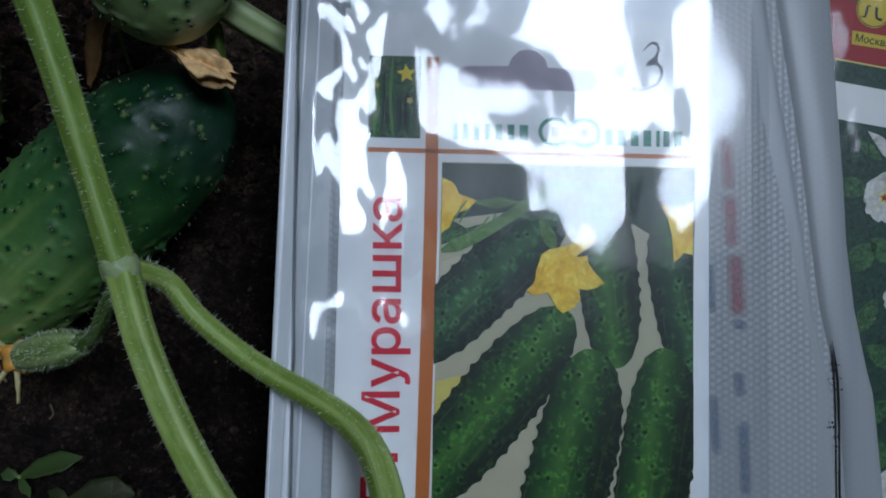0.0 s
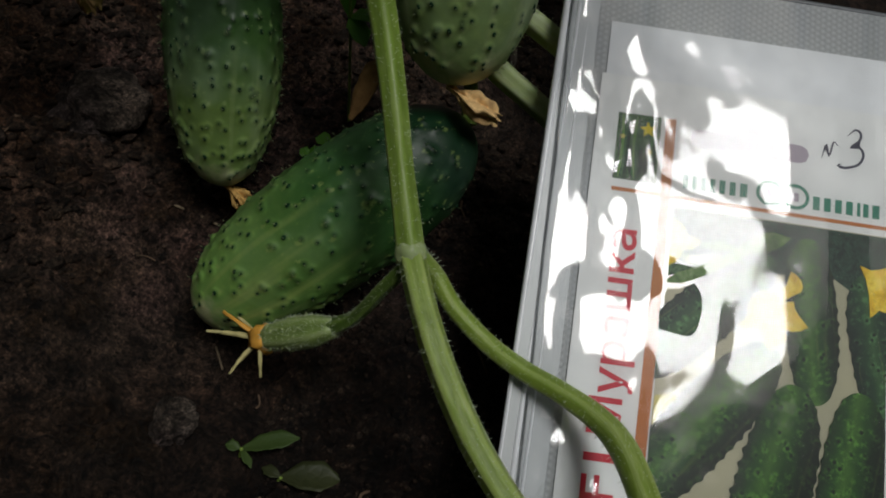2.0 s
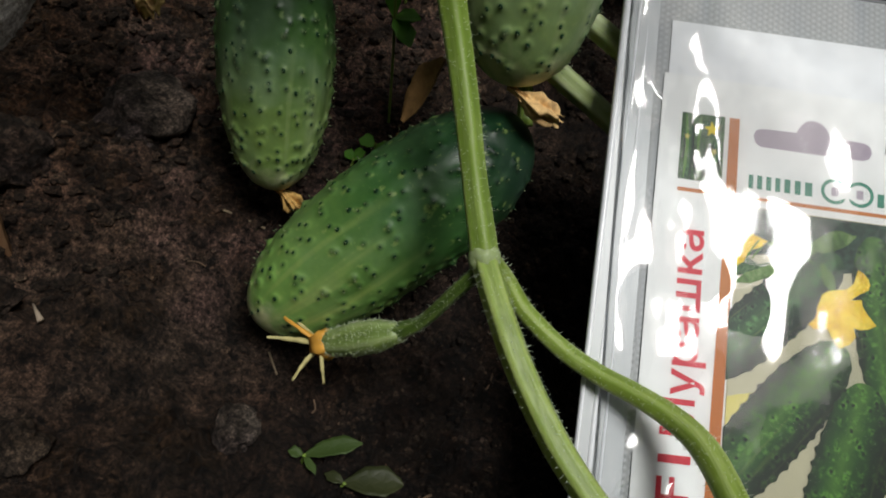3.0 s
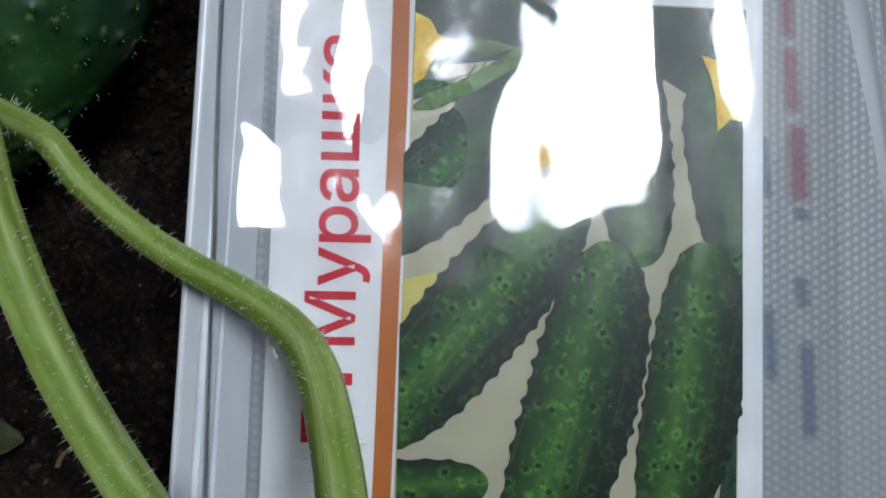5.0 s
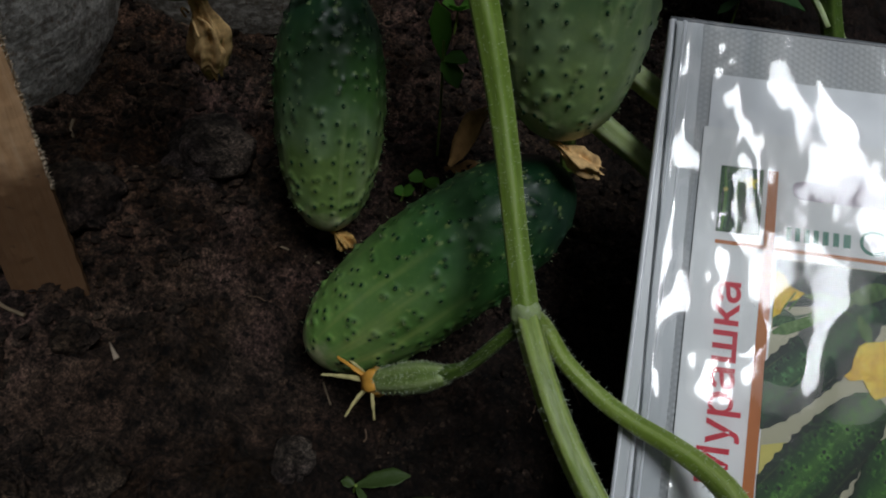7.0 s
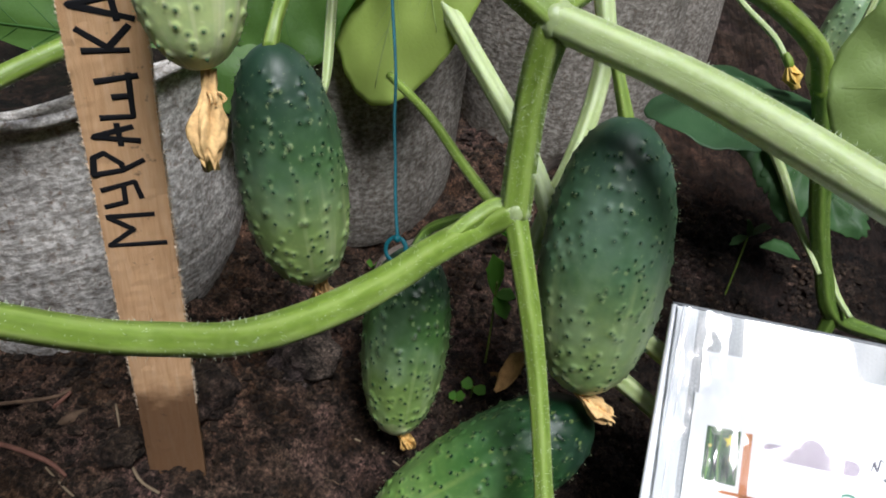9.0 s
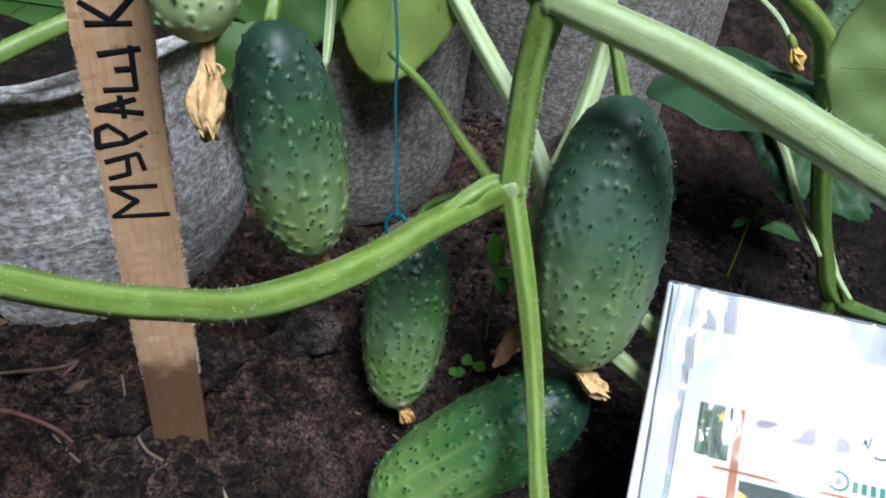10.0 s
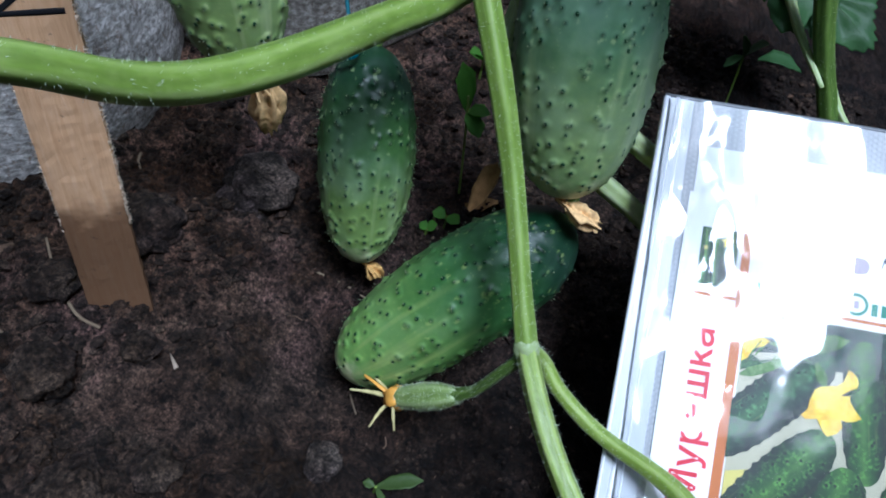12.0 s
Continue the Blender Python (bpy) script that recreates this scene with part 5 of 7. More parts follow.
stem(vine, [(-0.1040, 0.3150, 0.2800), (-0.0936, 0.2928, 0.2451), (-0.0876, 0.2778, 0.2236), (-0.0883, 0.2609, 0.2016), (-0.0926, 0.2447, 0.1817), (-0.0988, 0.2296, 0.1639), (-0.105, 0.215, 0.14)],
     0.0044, STEM_PALE, 12, hair=2250, label="pale stem behind", ridge=0.1)
stem(vine, [(-0.0950, 0.2250, 0.1400), (-0.0750, 0.2150, 0.1290), (-0.0504, 0.1998, 0.1225), (-0.0200, 0.1950, 0.1030), (0.0200, 0.1900, 0.0700)], 0.0042, STEM_PALE, 13, hair=1800)
stem(vine, [(-0.0900, 0.1980, 0.1330), (-0.0620, 0.1860, 0.1120), (-0.0376, 0.1826, 0.0950), (0.0000, 0.1720, 0.0700), (0.03, 0.17, 0.05)], 0.0040, STEM_PALE, 14, hair=1800)
stem(vine, [(-0.1834, 0.2489, 0.2065), (-0.1600, 0.2316, 0.1985), (-0.1378, 0.2082, 0.1896), (-0.1150, 0.1810, 0.1850)], [0.0020, 0.0021, 0.0023, 0.0026], STEM, 15, hair=1800, label="thin leaf stalk", ridge=0.03)
stem(vine, [(-0.3300, 0.1150, 0.2180), (-0.3156, 0.1232, 0.2246), (-0.3009, 0.1317, 0.2313), (-0.2899, 0.1446, 0.2365), (-0.2782, 0.1575, 0.2414), (-0.2650, 0.1740, 0.2460)], [0.0042, 0.0041, 0.0040, 0.0039, 0.0038, 0.0036], STEM, 16, hair=1800, label="leaf stalk", ridge=0.03)
stem(vine, [(-0.1943, 0.2161, 0.2900), (-0.1943, 0.2161, 0.2758), (-0.1923, 0.2055, 0.2613), (-0.1889, 0.1869, 0.2360), (-0.1879, 0.1800, 0.2280)], [0.0022, 0.0021, 0.0020, 0.0018, 0.0010], STEM_PALE, 17, hair=2700, length=0.0012, label="pale hanging tendril stub", ridge=0.1)
stem(vine, [(-0.1879, 0.1803, 0.2285), (-0.1876, 0.1775, 0.2235), (-0.1882, 0.1755, 0.2205)], [0.0009, 0.0007, 0.0003], TEPAL, 18, hair=0, name="tendril", label="whitish dried tendril end")
knot(vine, NODE1, 0.0047, NODE_PALE, 1)
knot(vine, NODE2, 0.0057, NODE_PALE, 2)
knot(vine, NODE3, 0.0074, NODE_PALE, 3)
knot(vine, (0.0300, 0.3500, 0.1880), 0.0066, STEM, 4)
stem(vine, [NODE2, (-0.1180, 0.1795, 0.1908), (-0.1270, 0.1722, 0.1862), (-0.1345, 0.1590, 0.1838)], [0.0035, 0.0036, 0.0034, 0.0026], STEM, 19, hair=2250, label="short side shoot")
stem(vine, [(-0.1065, 0.1935, 0.2600), (-0.0985, 0.1990, 0.2560), (-0.0930, 0.2040, 0.2545)], [0.0042, 0.0035, 0.0026], STEM_DARK, 20, hair=2250, label="short side shoot")
dry = thing("old_vine", Matrix.Identity(4), "old grey woody vine stem curving along the soil", "dry stem")
stem(dry, [(-0.1560, 0.2040, 0.0700), (-0.1680, 0.2050, 0.0980), (-0.1760, 0.2080, 0.1150), (-0.1731, 0.2156, 0.1263), (-0.1548, 0.2263, 0.1348), (-0.1371, 0.2365, 0.1427), (-0.1156, 0.2570, 0.1546), (-0.0959, 0.2752, 0.1641), (-0.0700, 0.3000, 0.1500), (-0.05, 0.32, 0.04)], 0.0023, DRY_STEM, 40, hair=0, ridge=0.15)


# ---- leaves ----
def leaf(parent, base, way, normal, size, mat, seed, lobes=5, depth=0.10, teeth=0.025, cup=0.10, name="leaf", wide=1.0, vein_mat=None, label="", veins=True):
    """A broad palmate leaf: base where the stalk joins, way to its tip; slightly cupped and crinkled."""
    z = Vector(normal).normalized()
    y = Vector(way)
    y = (y - z * y.dot(z)).normalized()
    x = y.cross(z)
    m = Matrix.Translation(base) @ Matrix((x, y, z)).transposed().to_4x4()
    g = np.random.default_rng(seed)
    ph = g.uniform(0, 6.28, 6)
    rings, sides = 26, 150
    a = np.linspace(-np.pi, np.pi, sides + 1)
    # outline round the stalk: longest ahead, notched behind
    out = 0.62 + 0.38 * np.cos(a / 2) ** 1.4
    out = out * (1 + depth * np.cos(lobes * a)) * (1 - 0.55 * np.exp(-((np.abs(a) - np.pi) / 0.32) ** 2))
    out = out * (1 + teeth * np.abs(np.sin(17 * a + ph[0])) + (0.003 + 0.4 * teeth) * np.sin(31 * a + ph[1]))

    def height(px, py):
        r = np.hypot(px, py)
        b = np.arctan2(px, py)
        h = -cup * r**2 + 0.05 * r * np.sin(3 * b + ph[2]) * r + 0.035 * r * np.cos(lobes * 2 * b) + 0.02 * np.sin(14 * px + ph[3]) * np.sin(13 * py + ph[4]) * r
        return h

    t = (np.arange(1, rings + 1) / rings)[:, None]
    px, py = t * out * np.sin(a) * wide, t * out * np.cos(a)
    top = np.stack([px, py, height(px, py)], -1) * size
    flat = np.concatenate([[[0, 0, 0]], top.reshape(-1, 3)])
    nv = len(flat)
    low = flat - [0, 0, 0.00035]
    c = sides + 1
    f = [[0, 1 + j + 1, 1 + j] for j in range(sides)]
    f += [[1 + i * c + j, 1 + i * c + j + 1, 1 + (i + 1) * c + j + 1, 1 + (i + 1) * c + j] for i in range(rings - 1) for j in range(sides)]
    rim = [1 + (rings - 1) * c + j for j in range(c)]
    faces = f + [[k + nv for k in q[::-1]] for q in f] + [[rim[j], rim[j + 1], rim[j + 1] + nv, rim[j] + nv] for j in range(sides)]
    me = mesh_from(name, np.concatenate([flat, low]), faces, mat)
    me.transform(m)
    ob = part(name, me, parent, label)
    if veins:
        vv, ff = [], []
        for b, L in ((0, 0.93), (0.75, 0.75), (-0.75, 0.75), (1.5, 0.62), (-1.5, 0.62), (2.3, 0.45), (-2.3, 0.45)):
            def ray_pts(b0, r0, b1, L1, n=9):
                q = []
                for s in np.linspace(0, 1, n):
                    X = r0 * math.sin(b0) + s * L1 * math.sin(b1)
                    Y = r0 * math.cos(b0) + s * L1 * math.cos(b1)
                    q.append((X * wide * size, Y * size, float(height(X * wide, Y)) * size))
                return q
            runs = [(ray_pts(b, 0, b, L), 0.008)] + [(ray_pts(b, L * k, b + sgn * 0.65, L * 0.36 * (1.2 - k)), 0.003) for k in (0.25, 0.45, 0.65) for sgn in (-1, 1)]
            for pts, w in runs:
                me2, _ = tube(pts, np.linspace(w, w * 0.3, len(pts)) * size, vein_mat or mat, sides=6, step=size * 0.06, ridge=0, wobble=0, name="vein")
                o = len(vv)
                vv += [tuple(q.co) for q in me2.vertices]
                ff += [[k + o for k in p.vertices] for p in me2.polygons]
                bpy.data.meshes.remove(me2)
        me = mesh_from("veins", vv, ff, vein_mat or mat)
        me.transform(m)
        tagged(part("vein_net", me, ob), kind="stuff")
    return ob


LEAF_VEIN = leaf_material("leaf_vein", (0.060, 0.150, 0.030), (0.085, 0.195, 0.045), (0.10, 0.21, 0.06), (0.13, 0.32, 0.045))
LEAF_VEIN_PALE = leaf_material("pale_leaf_vein", (0.30, 0.42, 0.13), (0.36, 0.47, 0.16), (0.37, 0.48, 0.19), (0.50, 0.62, 0.17))
leaf(vine, (-0.3128, 0.2269, 0.2140), (-0.75, 0.35, 0.50), (0.25, -0.70, 0.55), 0.120, LEAF, 1, teeth=0.006, depth=0.06, vein_mat=LEAF_VEIN, label="broad green leaf behind the stake")
leaf(vine, (-0.2500, 0.2700, 0.2600), (0.25, -0.10, -0.85), (0.1, -0.80, 0.45), 0.060, LEAF, 2, teeth=0.008, vein_mat=LEAF_VEIN, label="shaded green leaf")
leaf(vine, (-0.1810, 0.2850, 0.2710), (-0.16, -0.12, -1.0), (0.05, -0.88, 0.40), 0.088, LEAF_YELLOW, 3, lobes=5, depth=0.025, wide=0.50, teeth=0.004, vein_mat=LEAF_VEIN_PALE, label="yellowing pale green leaf")
leaf(vine, (-0.2490, 0.0230, 0.2900), (0.90, 0.0, 0.15), (0.2, -0.75, 0.6), 0.0450, LEAF_SOFT, 4, depth=0.02, teeth=0.001, vein_mat=LEAF_SOFT, label="pale green leaf close by")
leaf(vine, (0.0560, 0.2320, 0.2430), (-1.0, 0.0, -0.10), (-0.15, -0.85, 0.45), 0.056, LEAF_PALE, 5, depth=0.015, teeth=0.001, vein_mat=LEAF_VEIN_PALE, label="pale green leaf beside the arching stem")
leaf(vine, (-0.0304, 0.3463, 0.1786), (0.95, 0.15, -0.10), (0.05, -0.05, 0.99), 0.060, LEAF_BLUE, 6, lobes=3, depth=0.05, cup=0.10, teeth=0.010, vein_mat=LEAF_VEIN, label="dull bluish green leaf seen almost edge-on")
leaf(vine, (0.0239, 0.3949, 0.1378), (0.05, -0.75, -0.60), (0.15, -0.55, 0.80), 0.034, LEAF_DARK, 7, teeth=0.05, wide=0.7, vein_mat=LEAF_VEIN, label="small toothed green leaf")
leaf(vine, (0.0460, 0.3898, 0.1348), (-0.20, -0.70, -0.65), (0.05, -0.60, 0.75), 0.046, LEAF_DARK, 8, teeth=0.06, wide=0.6, vein_mat=LEAF_VEIN, label="small toothed green leaf")
leaf(vine, (0.0632, 0.3898, 0.1074), (0.75, -0.58, -0.35), (0.0, -0.60, 0.75), 0.034, LEAF_DARK, 9, teeth=0.05, wide=0.7, vein_mat=LEAF_VEIN, label="small toothed green leaf")
part("leaf", strip([(0.0235, 0.3340, 0.0920), (0.0300, 0.3325, 0.0945), (0.0385, 0.3320, 0.0930), (0.0470, 0.3320, 0.0890)], [0.0008, 0.0058, 0.0066, 0.0006], LEAF_DARK, 0.25, 10, name="leaf"), vine, "small oval green leaf")
leaf(vine, (0.0950, 0.4100, 0.2000), (-0.2, -0.2, -0.85), (0.1, -0.85, 0.4), 0.060, LEAF, 11, teeth=0.04, vein_mat=LEAF_VEIN, label="mottled green leaf further back")
stem(vine, [(0.0144, 0.3934, 0.1459), (0.0240, 0.3776, 0.1327), (0.0330, 0.3687, 0.1201), (0.0422, 0.3511, 0.1048), (0.0597, 0.3293, 0.0827)], [0.0024, 0.0028, 0.0029, 0.0026, 0.0014], STEM_PALE, 21, hair=600, label="pale withering leaf stalk")
stem(vine, [(0.0539, 0.4077, 0.1467), (0.0566, 0.3808, 0.1186), (0.0649, 0.3542, 0.0880), (0.0743, 0.3362, 0.0690), (0.0852, 0.3261, 0.0577)], [0.0020, 0.0022, 0.0022, 0.0020, 0.0016], STEM_PALE, 22, hair=600, label="thin pale leaf stalk")
stem(vine, [(0.0530, 0.3960, 0.2360), (0.0490, 0.3900, 0.2150), (0.0440, 0.3880, 0.1880)], [0.0019, 0.0018, 0.0014], STEM_PALE, 27, hair=900, label="thin pale leaf stalk")


def flower(base, way, size, label, seed, closed=False, mat=None):
    """A five-petalled yellow cucumber flower, open or folded."""
    m = Matrix.Translation(base) @ Vector(way).normalized().to_track_quat("Z", "Y").to_matrix().to_4x4()
    root = thing("cucumber_flower", m, label, "flower", "yellow flowers")
    for k in range(5):
        a = 2 * math.pi * k / 5 + seed
        spread_r = 0.16 if closed else 1.0
        pts = [(0, 0, 0), (spread_r * size * 0.35 * math.cos(a), spread_r * size * 0.35 * math.sin(a), size * (0.5 if closed else 0.25)), (spread_r * size * math.cos(a) * 0.8, spread_r * size * math.sin(a) * 0.8, size * (1.0 if closed else 0.35))]
        part("petal", strip(pts, [size * 0.12, size * (0.40 if closed else 0.34), size * 0.06], mat or PETAL, 0.3, k + seed, name="petal"), root)
    part("calyx", tube([(0, 0, -size * 0.5), (0, 0, -size * 0.2), (0, 0, size * 0.1)], [size * 0.08, size * 0.16, size * 0.14], STEM, sides=12, ridge=0.1, name="calyx")[0], root, "green calyx")
    return root


flower((-0.1400, 0.3288, 0.2410), (0.25, -0.80, 0.15), 0.027, "open yellow cucumber flower", 1)
flower((0.0241, 0.4086, 0.2268), (-1.0, -0.15, 0.15), 0.026, "folded yellow flower withering on its stalk", 2, True, PETAL_DULL)
flower((0.0266, 0.4164, 0.2440), (0.1, -0.8, 0.3), 0.015, "open yellow cucumber flower", 3)
flower((0.0130, 0.3660, 0.1930), (0.35, -0.2, -0.6), 0.014, "small folded yellow flower on a pale stalk", 4, True, PETAL_DULL)
flower((0.0729, 0.3851, 0.1472), (-0.2, -0.6, -0.7), 0.016, "withered yellow flower on a thin stalk", 5, True, PETAL_DULL)
stem(vine, [(-0.0350, 0.3900, 0.2320), (-0.0183, 0.3799, 0.2189), (0.0026, 0.3736, 0.2043), (0.0130, 0.3660, 0.1920)], 0.0017, STEM_PALE, 23, hair=400, name="flower_stalk")
stem(vine, [(-0.1600, 0.3300, 0.2700), (-0.1500, 0.3320, 0.2600), (-0.1420, 0.3330, 0.2450)], 0.0016, STEM_PALE, 24, hair=400, name="flower_stalk")
stem(vine, [(0.0600, 0.4200, 0.2300), (0.0400, 0.4120, 0.2270), (0.0241, 0.4086, 0.2268)], 0.0022, STEM, 25, hair=400, name="flower_stalk")
stem(vine, [(0.0950, 0.4200, 0.1800), (0.0820, 0.4000, 0.1600), (0.0729, 0.3851, 0.1480)], 0.0016, STEM, 26, hair=400, name="flower_stalk")

# ---- twine with its loop ----
tw = thing("twine", Matrix.Identity(4), "thin teal twine hanging with a small knotted loop", "string")
part("cord", tube([(-0.1950, 0.2820, 0.3100), (-0.1910, 0.2725, 0.2649), (-0.1840, 0.2550, 0.2400), (-0.1768, 0.2373, 0.2145), (-0.1735, 0.2250, 0.1970), (-0.1694, 0.2132, 0.1809), (-0.1665, 0.2040, 0.1680), (-0.1626, 0.1945, 0.1545)], 0.00075, TWINE, sides=10, step=0.001, ridges=3, ridge=0.18, name="cord")[0], tw)
loop = [(-0.1626 + 0.0046 * math.sin(t), 0.1925 + 0.0026 * math.cos(t), 0.1500 + 0.0046 * math.cos(t)) for t in np.linspace(0, 6.2832, 22)]
part("loop", tube(loop, 0.0010, TWINE, sides=10, step=0.001, ridges=3, ridge=0.18, name="loop")[0], tw)
knot(tw, (-0.1626, 0.1945, 0.1546), 0.0019, TWINE, 9, name="knot")

# ---- dry leaf bits and weeds on the soil ----
def dry_leaf(points, width, label, mat, seed):
    me = strip(points, [width * 0.3, width, width * 0.8, width * 0.15], mat, 0.6, seed, name="dry_leaf")
    return tagged(new("dry_leaf", me), label, "dry leaf")


dry_leaf([(-0.0960, 0.1905, 0.1050), (-0.1000, 0.1895, 0.0980), (-0.1050, 0.1872, 0.0880), (-0.1095, 0.1850, 0.0810)], 0.0058, "curled dry tan leaf beside the lying cucumber", DRY_LEAF, 1)
dry_leaf(on_ground((-0.118, 0.235), (-0.112, 0.236), (-0.106, 0.238), (-0.101, 0.241), lift=0.003), 0.004, "small dry brown leaf on the soil", DRY_LEAF, 2)


def weed(x, y, leaves, label, mat, seed, tall=0.012):
    z = float(ground_height(x, y))
    root = thing("weed_seedling", pose(x, y, z - 0.001), label, "weed", "weeds in the soil")
    g = np.random.default_rng(seed)
    part("stalk", tube([(0, 0, 0), (0.001, 0.0005, tall * 0.5), (0.0015, 0, tall)], 0.0006, STEM, sides=8, step=0.001, name="stalk")[0], root)
    for dx, dy, dz, L, w in leaves:
        p0 = (0.0013, 0.0003, tall * 0.85)
        me = strip([p0, (p0[0] + dx * L * 0.35, p0[1] + dy * L * 0.35, p0[2] + dz * L * 0.35 + L * 0.06), (p0[0] + dx * L * 0.7, p0[1] + dy * L * 0.7, p0[2] + dz * L * 0.7 + L * 0.05), (p0[0] + dx * L, p0[1] + dy * L, p0[2] + dz * L)], [w * 0.15, w * 0.9, w, w * 0.1], mat, 0.25, seed, 0.0003, name="leaf_blade")
        part("leaf_blade", me, root)
    return root


weed(-0.1275, 0.0850, [(0.95, 0.25, 0.2, 0.020, 0.0034), (-0.9, 0.1, 0.2, 0.006, 0.0020), (0.6, -0.7, 0, 0.009, 0.0014)], "small weed seedling with narrow green leaves on the soil", WEED_GREEN, 1, 0.006)
weed(-0.1130, 0.0800, [(0.9, 0.1, 0.0, 0.022, 0.0055), (-0.8, 0.3, 0.0, 0.009, 0.002)], "wilted weed with a flat dull green leaf on the soil", WEED_DULL, 2, 0.003)
weed(-0.1225, 0.2400, [(0.9, 0.1, 0.0, 0.012, 0.0050), (0.5, -0.5, -0.5, 0.016, 0.0048), (0.3, 0.2, -0.5, 0.014, 0.0045), (-0.15, 0.1, 0.95, 0.026, 0.0056)], "young weed with round bright green leaves", LEAF_BRIGHT, 3, 0.062)
weed(-0.1260, 0.2160, [(0.8, -0.3, 0, 0.009, 0.004), (-0.8, 0.1, 0.2, 0.009, 0.004)], "young weed with round bright green leaves", LEAF_BRIGHT, 4, 0.010)
weed(-0.1290, 0.1860, [(0.7, 0.3, 0.3, 0.008, 0.0030), (-0.5, 0.3, 0.4, 0.006, 0.0022)], "tiny green seedling in the soil", LEAF_BRIGHT, 5, 0.005)
weed(-0.1336, 0.2060, [(0.7, 0.2, 0.5, 0.007, 0.0034), (-0.6, 0.2, 0.5, 0.006, 0.0028)], "tiny green seedling in the soil", LEAF_BRIGHT, 7, 0.005)
weed(-0.1270, 0.3221, [(0.8, -0.1, 0.4, 0.012, 0.0060), (-0.7, -0.2, 0.4, 0.011, 0.0055), (0.1, -0.6, 0.5, 0.010, 0.0050)], "young weed with round bright green leaves", LEAF_BRIGHT, 8, 0.016)
weed(-0.2013, 0.2716, [(0.5, -0.2, 0.8, 0.008, 0.0035), (-0.5, -0.2, 0.7, 0.007, 0.0030)], "tiny green seedling in the soil", LEAF_BRIGHT, 9, 0.010)
weed(0.0240, 0.3750, [(-0.75, -0.2, -0.55, 0.013, 0.0035), (0.6, -0.2, 0.65, 0.018, 0.0055), (-0.2, -0.2, 0.9, 0.016, 0.0045)], "weed with a thin reddish stalk", LEAF_DARK, 6, 0.060)


# ---- the pocket organiser and the seed packets in it ----
# sheet frame: x right, y up along the sheet, z out of it; origin at the packet's upper corner
SHEET = Matrix(((0.99725, -0.00433, 0.07397, -0.02453), (0.04719, 0.80679, -0.58894, 0.17395), (-0.05713, 0.59082, 0.80478, 0.11881), (0, 0, 0, 1)))
MM = 0.001


def flat(points, h, mat, name, uv=None):
    """A filled outline in the sheet's millimetres, h above it, with a little thickness."""
    bm = bmesh.new()
    lo = [bm.verts.new((x * MM, y * MM, (h - 0.06) * MM)) for x, y in points]
    hi = [bm.verts.new((x * MM, y * MM, h * MM)) for x, y in points]
    n = len(points)
    top = bm.faces.new(hi)
    for k in range(n):
        bm.faces.new((lo[k], lo[(k + 1) % n], hi[(k + 1) % n], hi[k]))
    bm.normal_update()
    if top.normal.z < 0:
        bmesh.ops.reverse_faces(bm, faces=bm.faces)
    me = bpy.data.meshes.new(name)
    if uv is not None:
        lay = bm.loops.layers.uv.new("uv")
        for fa in bm.faces:
            for lp in fa.loops:
                lp[lay].uv = uv(lp.vert.co.x / MM, lp.vert.co.y / MM)
    bmesh.ops.triangulate(bm, faces=[fa for fa in bm.faces if len(fa.verts) > 4])
    bm.to_mesh(me)
    bm.free()
    me.materials.append(mat)
    return me


def rect(x0, y0, x1, y1):
    return [(x0, y0), (x1, y0), (x1, y1), (x0, y1)]


def text_mesh(body, mat, name, m, width, height, bold=0.0, shear=0.0):
    """Letters in the built-in font, fitted into width x height millimetres, as a mesh."""
    cu = bpy.data.curves.new(name, "FONT")
    cu.body, cu.offset, cu.shear, cu.extrude, cu.resolution_u = body, bold, shear, 0.004, 4
    tmp = bpy.data.objects.new(name, cu)
    scene.collection.objects.link(tmp)
    bpy.context.view_layer.update()
    me = bpy.data.meshes.new_from_object(tmp.evaluated_get(bpy.context.evaluated_depsgraph_get()))
    bpy.data.objects.remove(tmp)
    bpy.data.curves.remove(cu)
    co = np.array([v.co[:] for v in me.vertices])
    lo, hi = co.min(0), co.max(0)
    fit = Matrix.Diagonal((width / (hi[0] - lo[0]), height / (hi[1] - lo[1]), 10.0, 1)) @ Matrix.Translation((-lo[0], -lo[1], 0))
    me.transform(Matrix.Diagonal((MM, MM, MM, 1)) @ m @ fit)
    me.materials.clear()
    me.materials.append(mat)
    return me


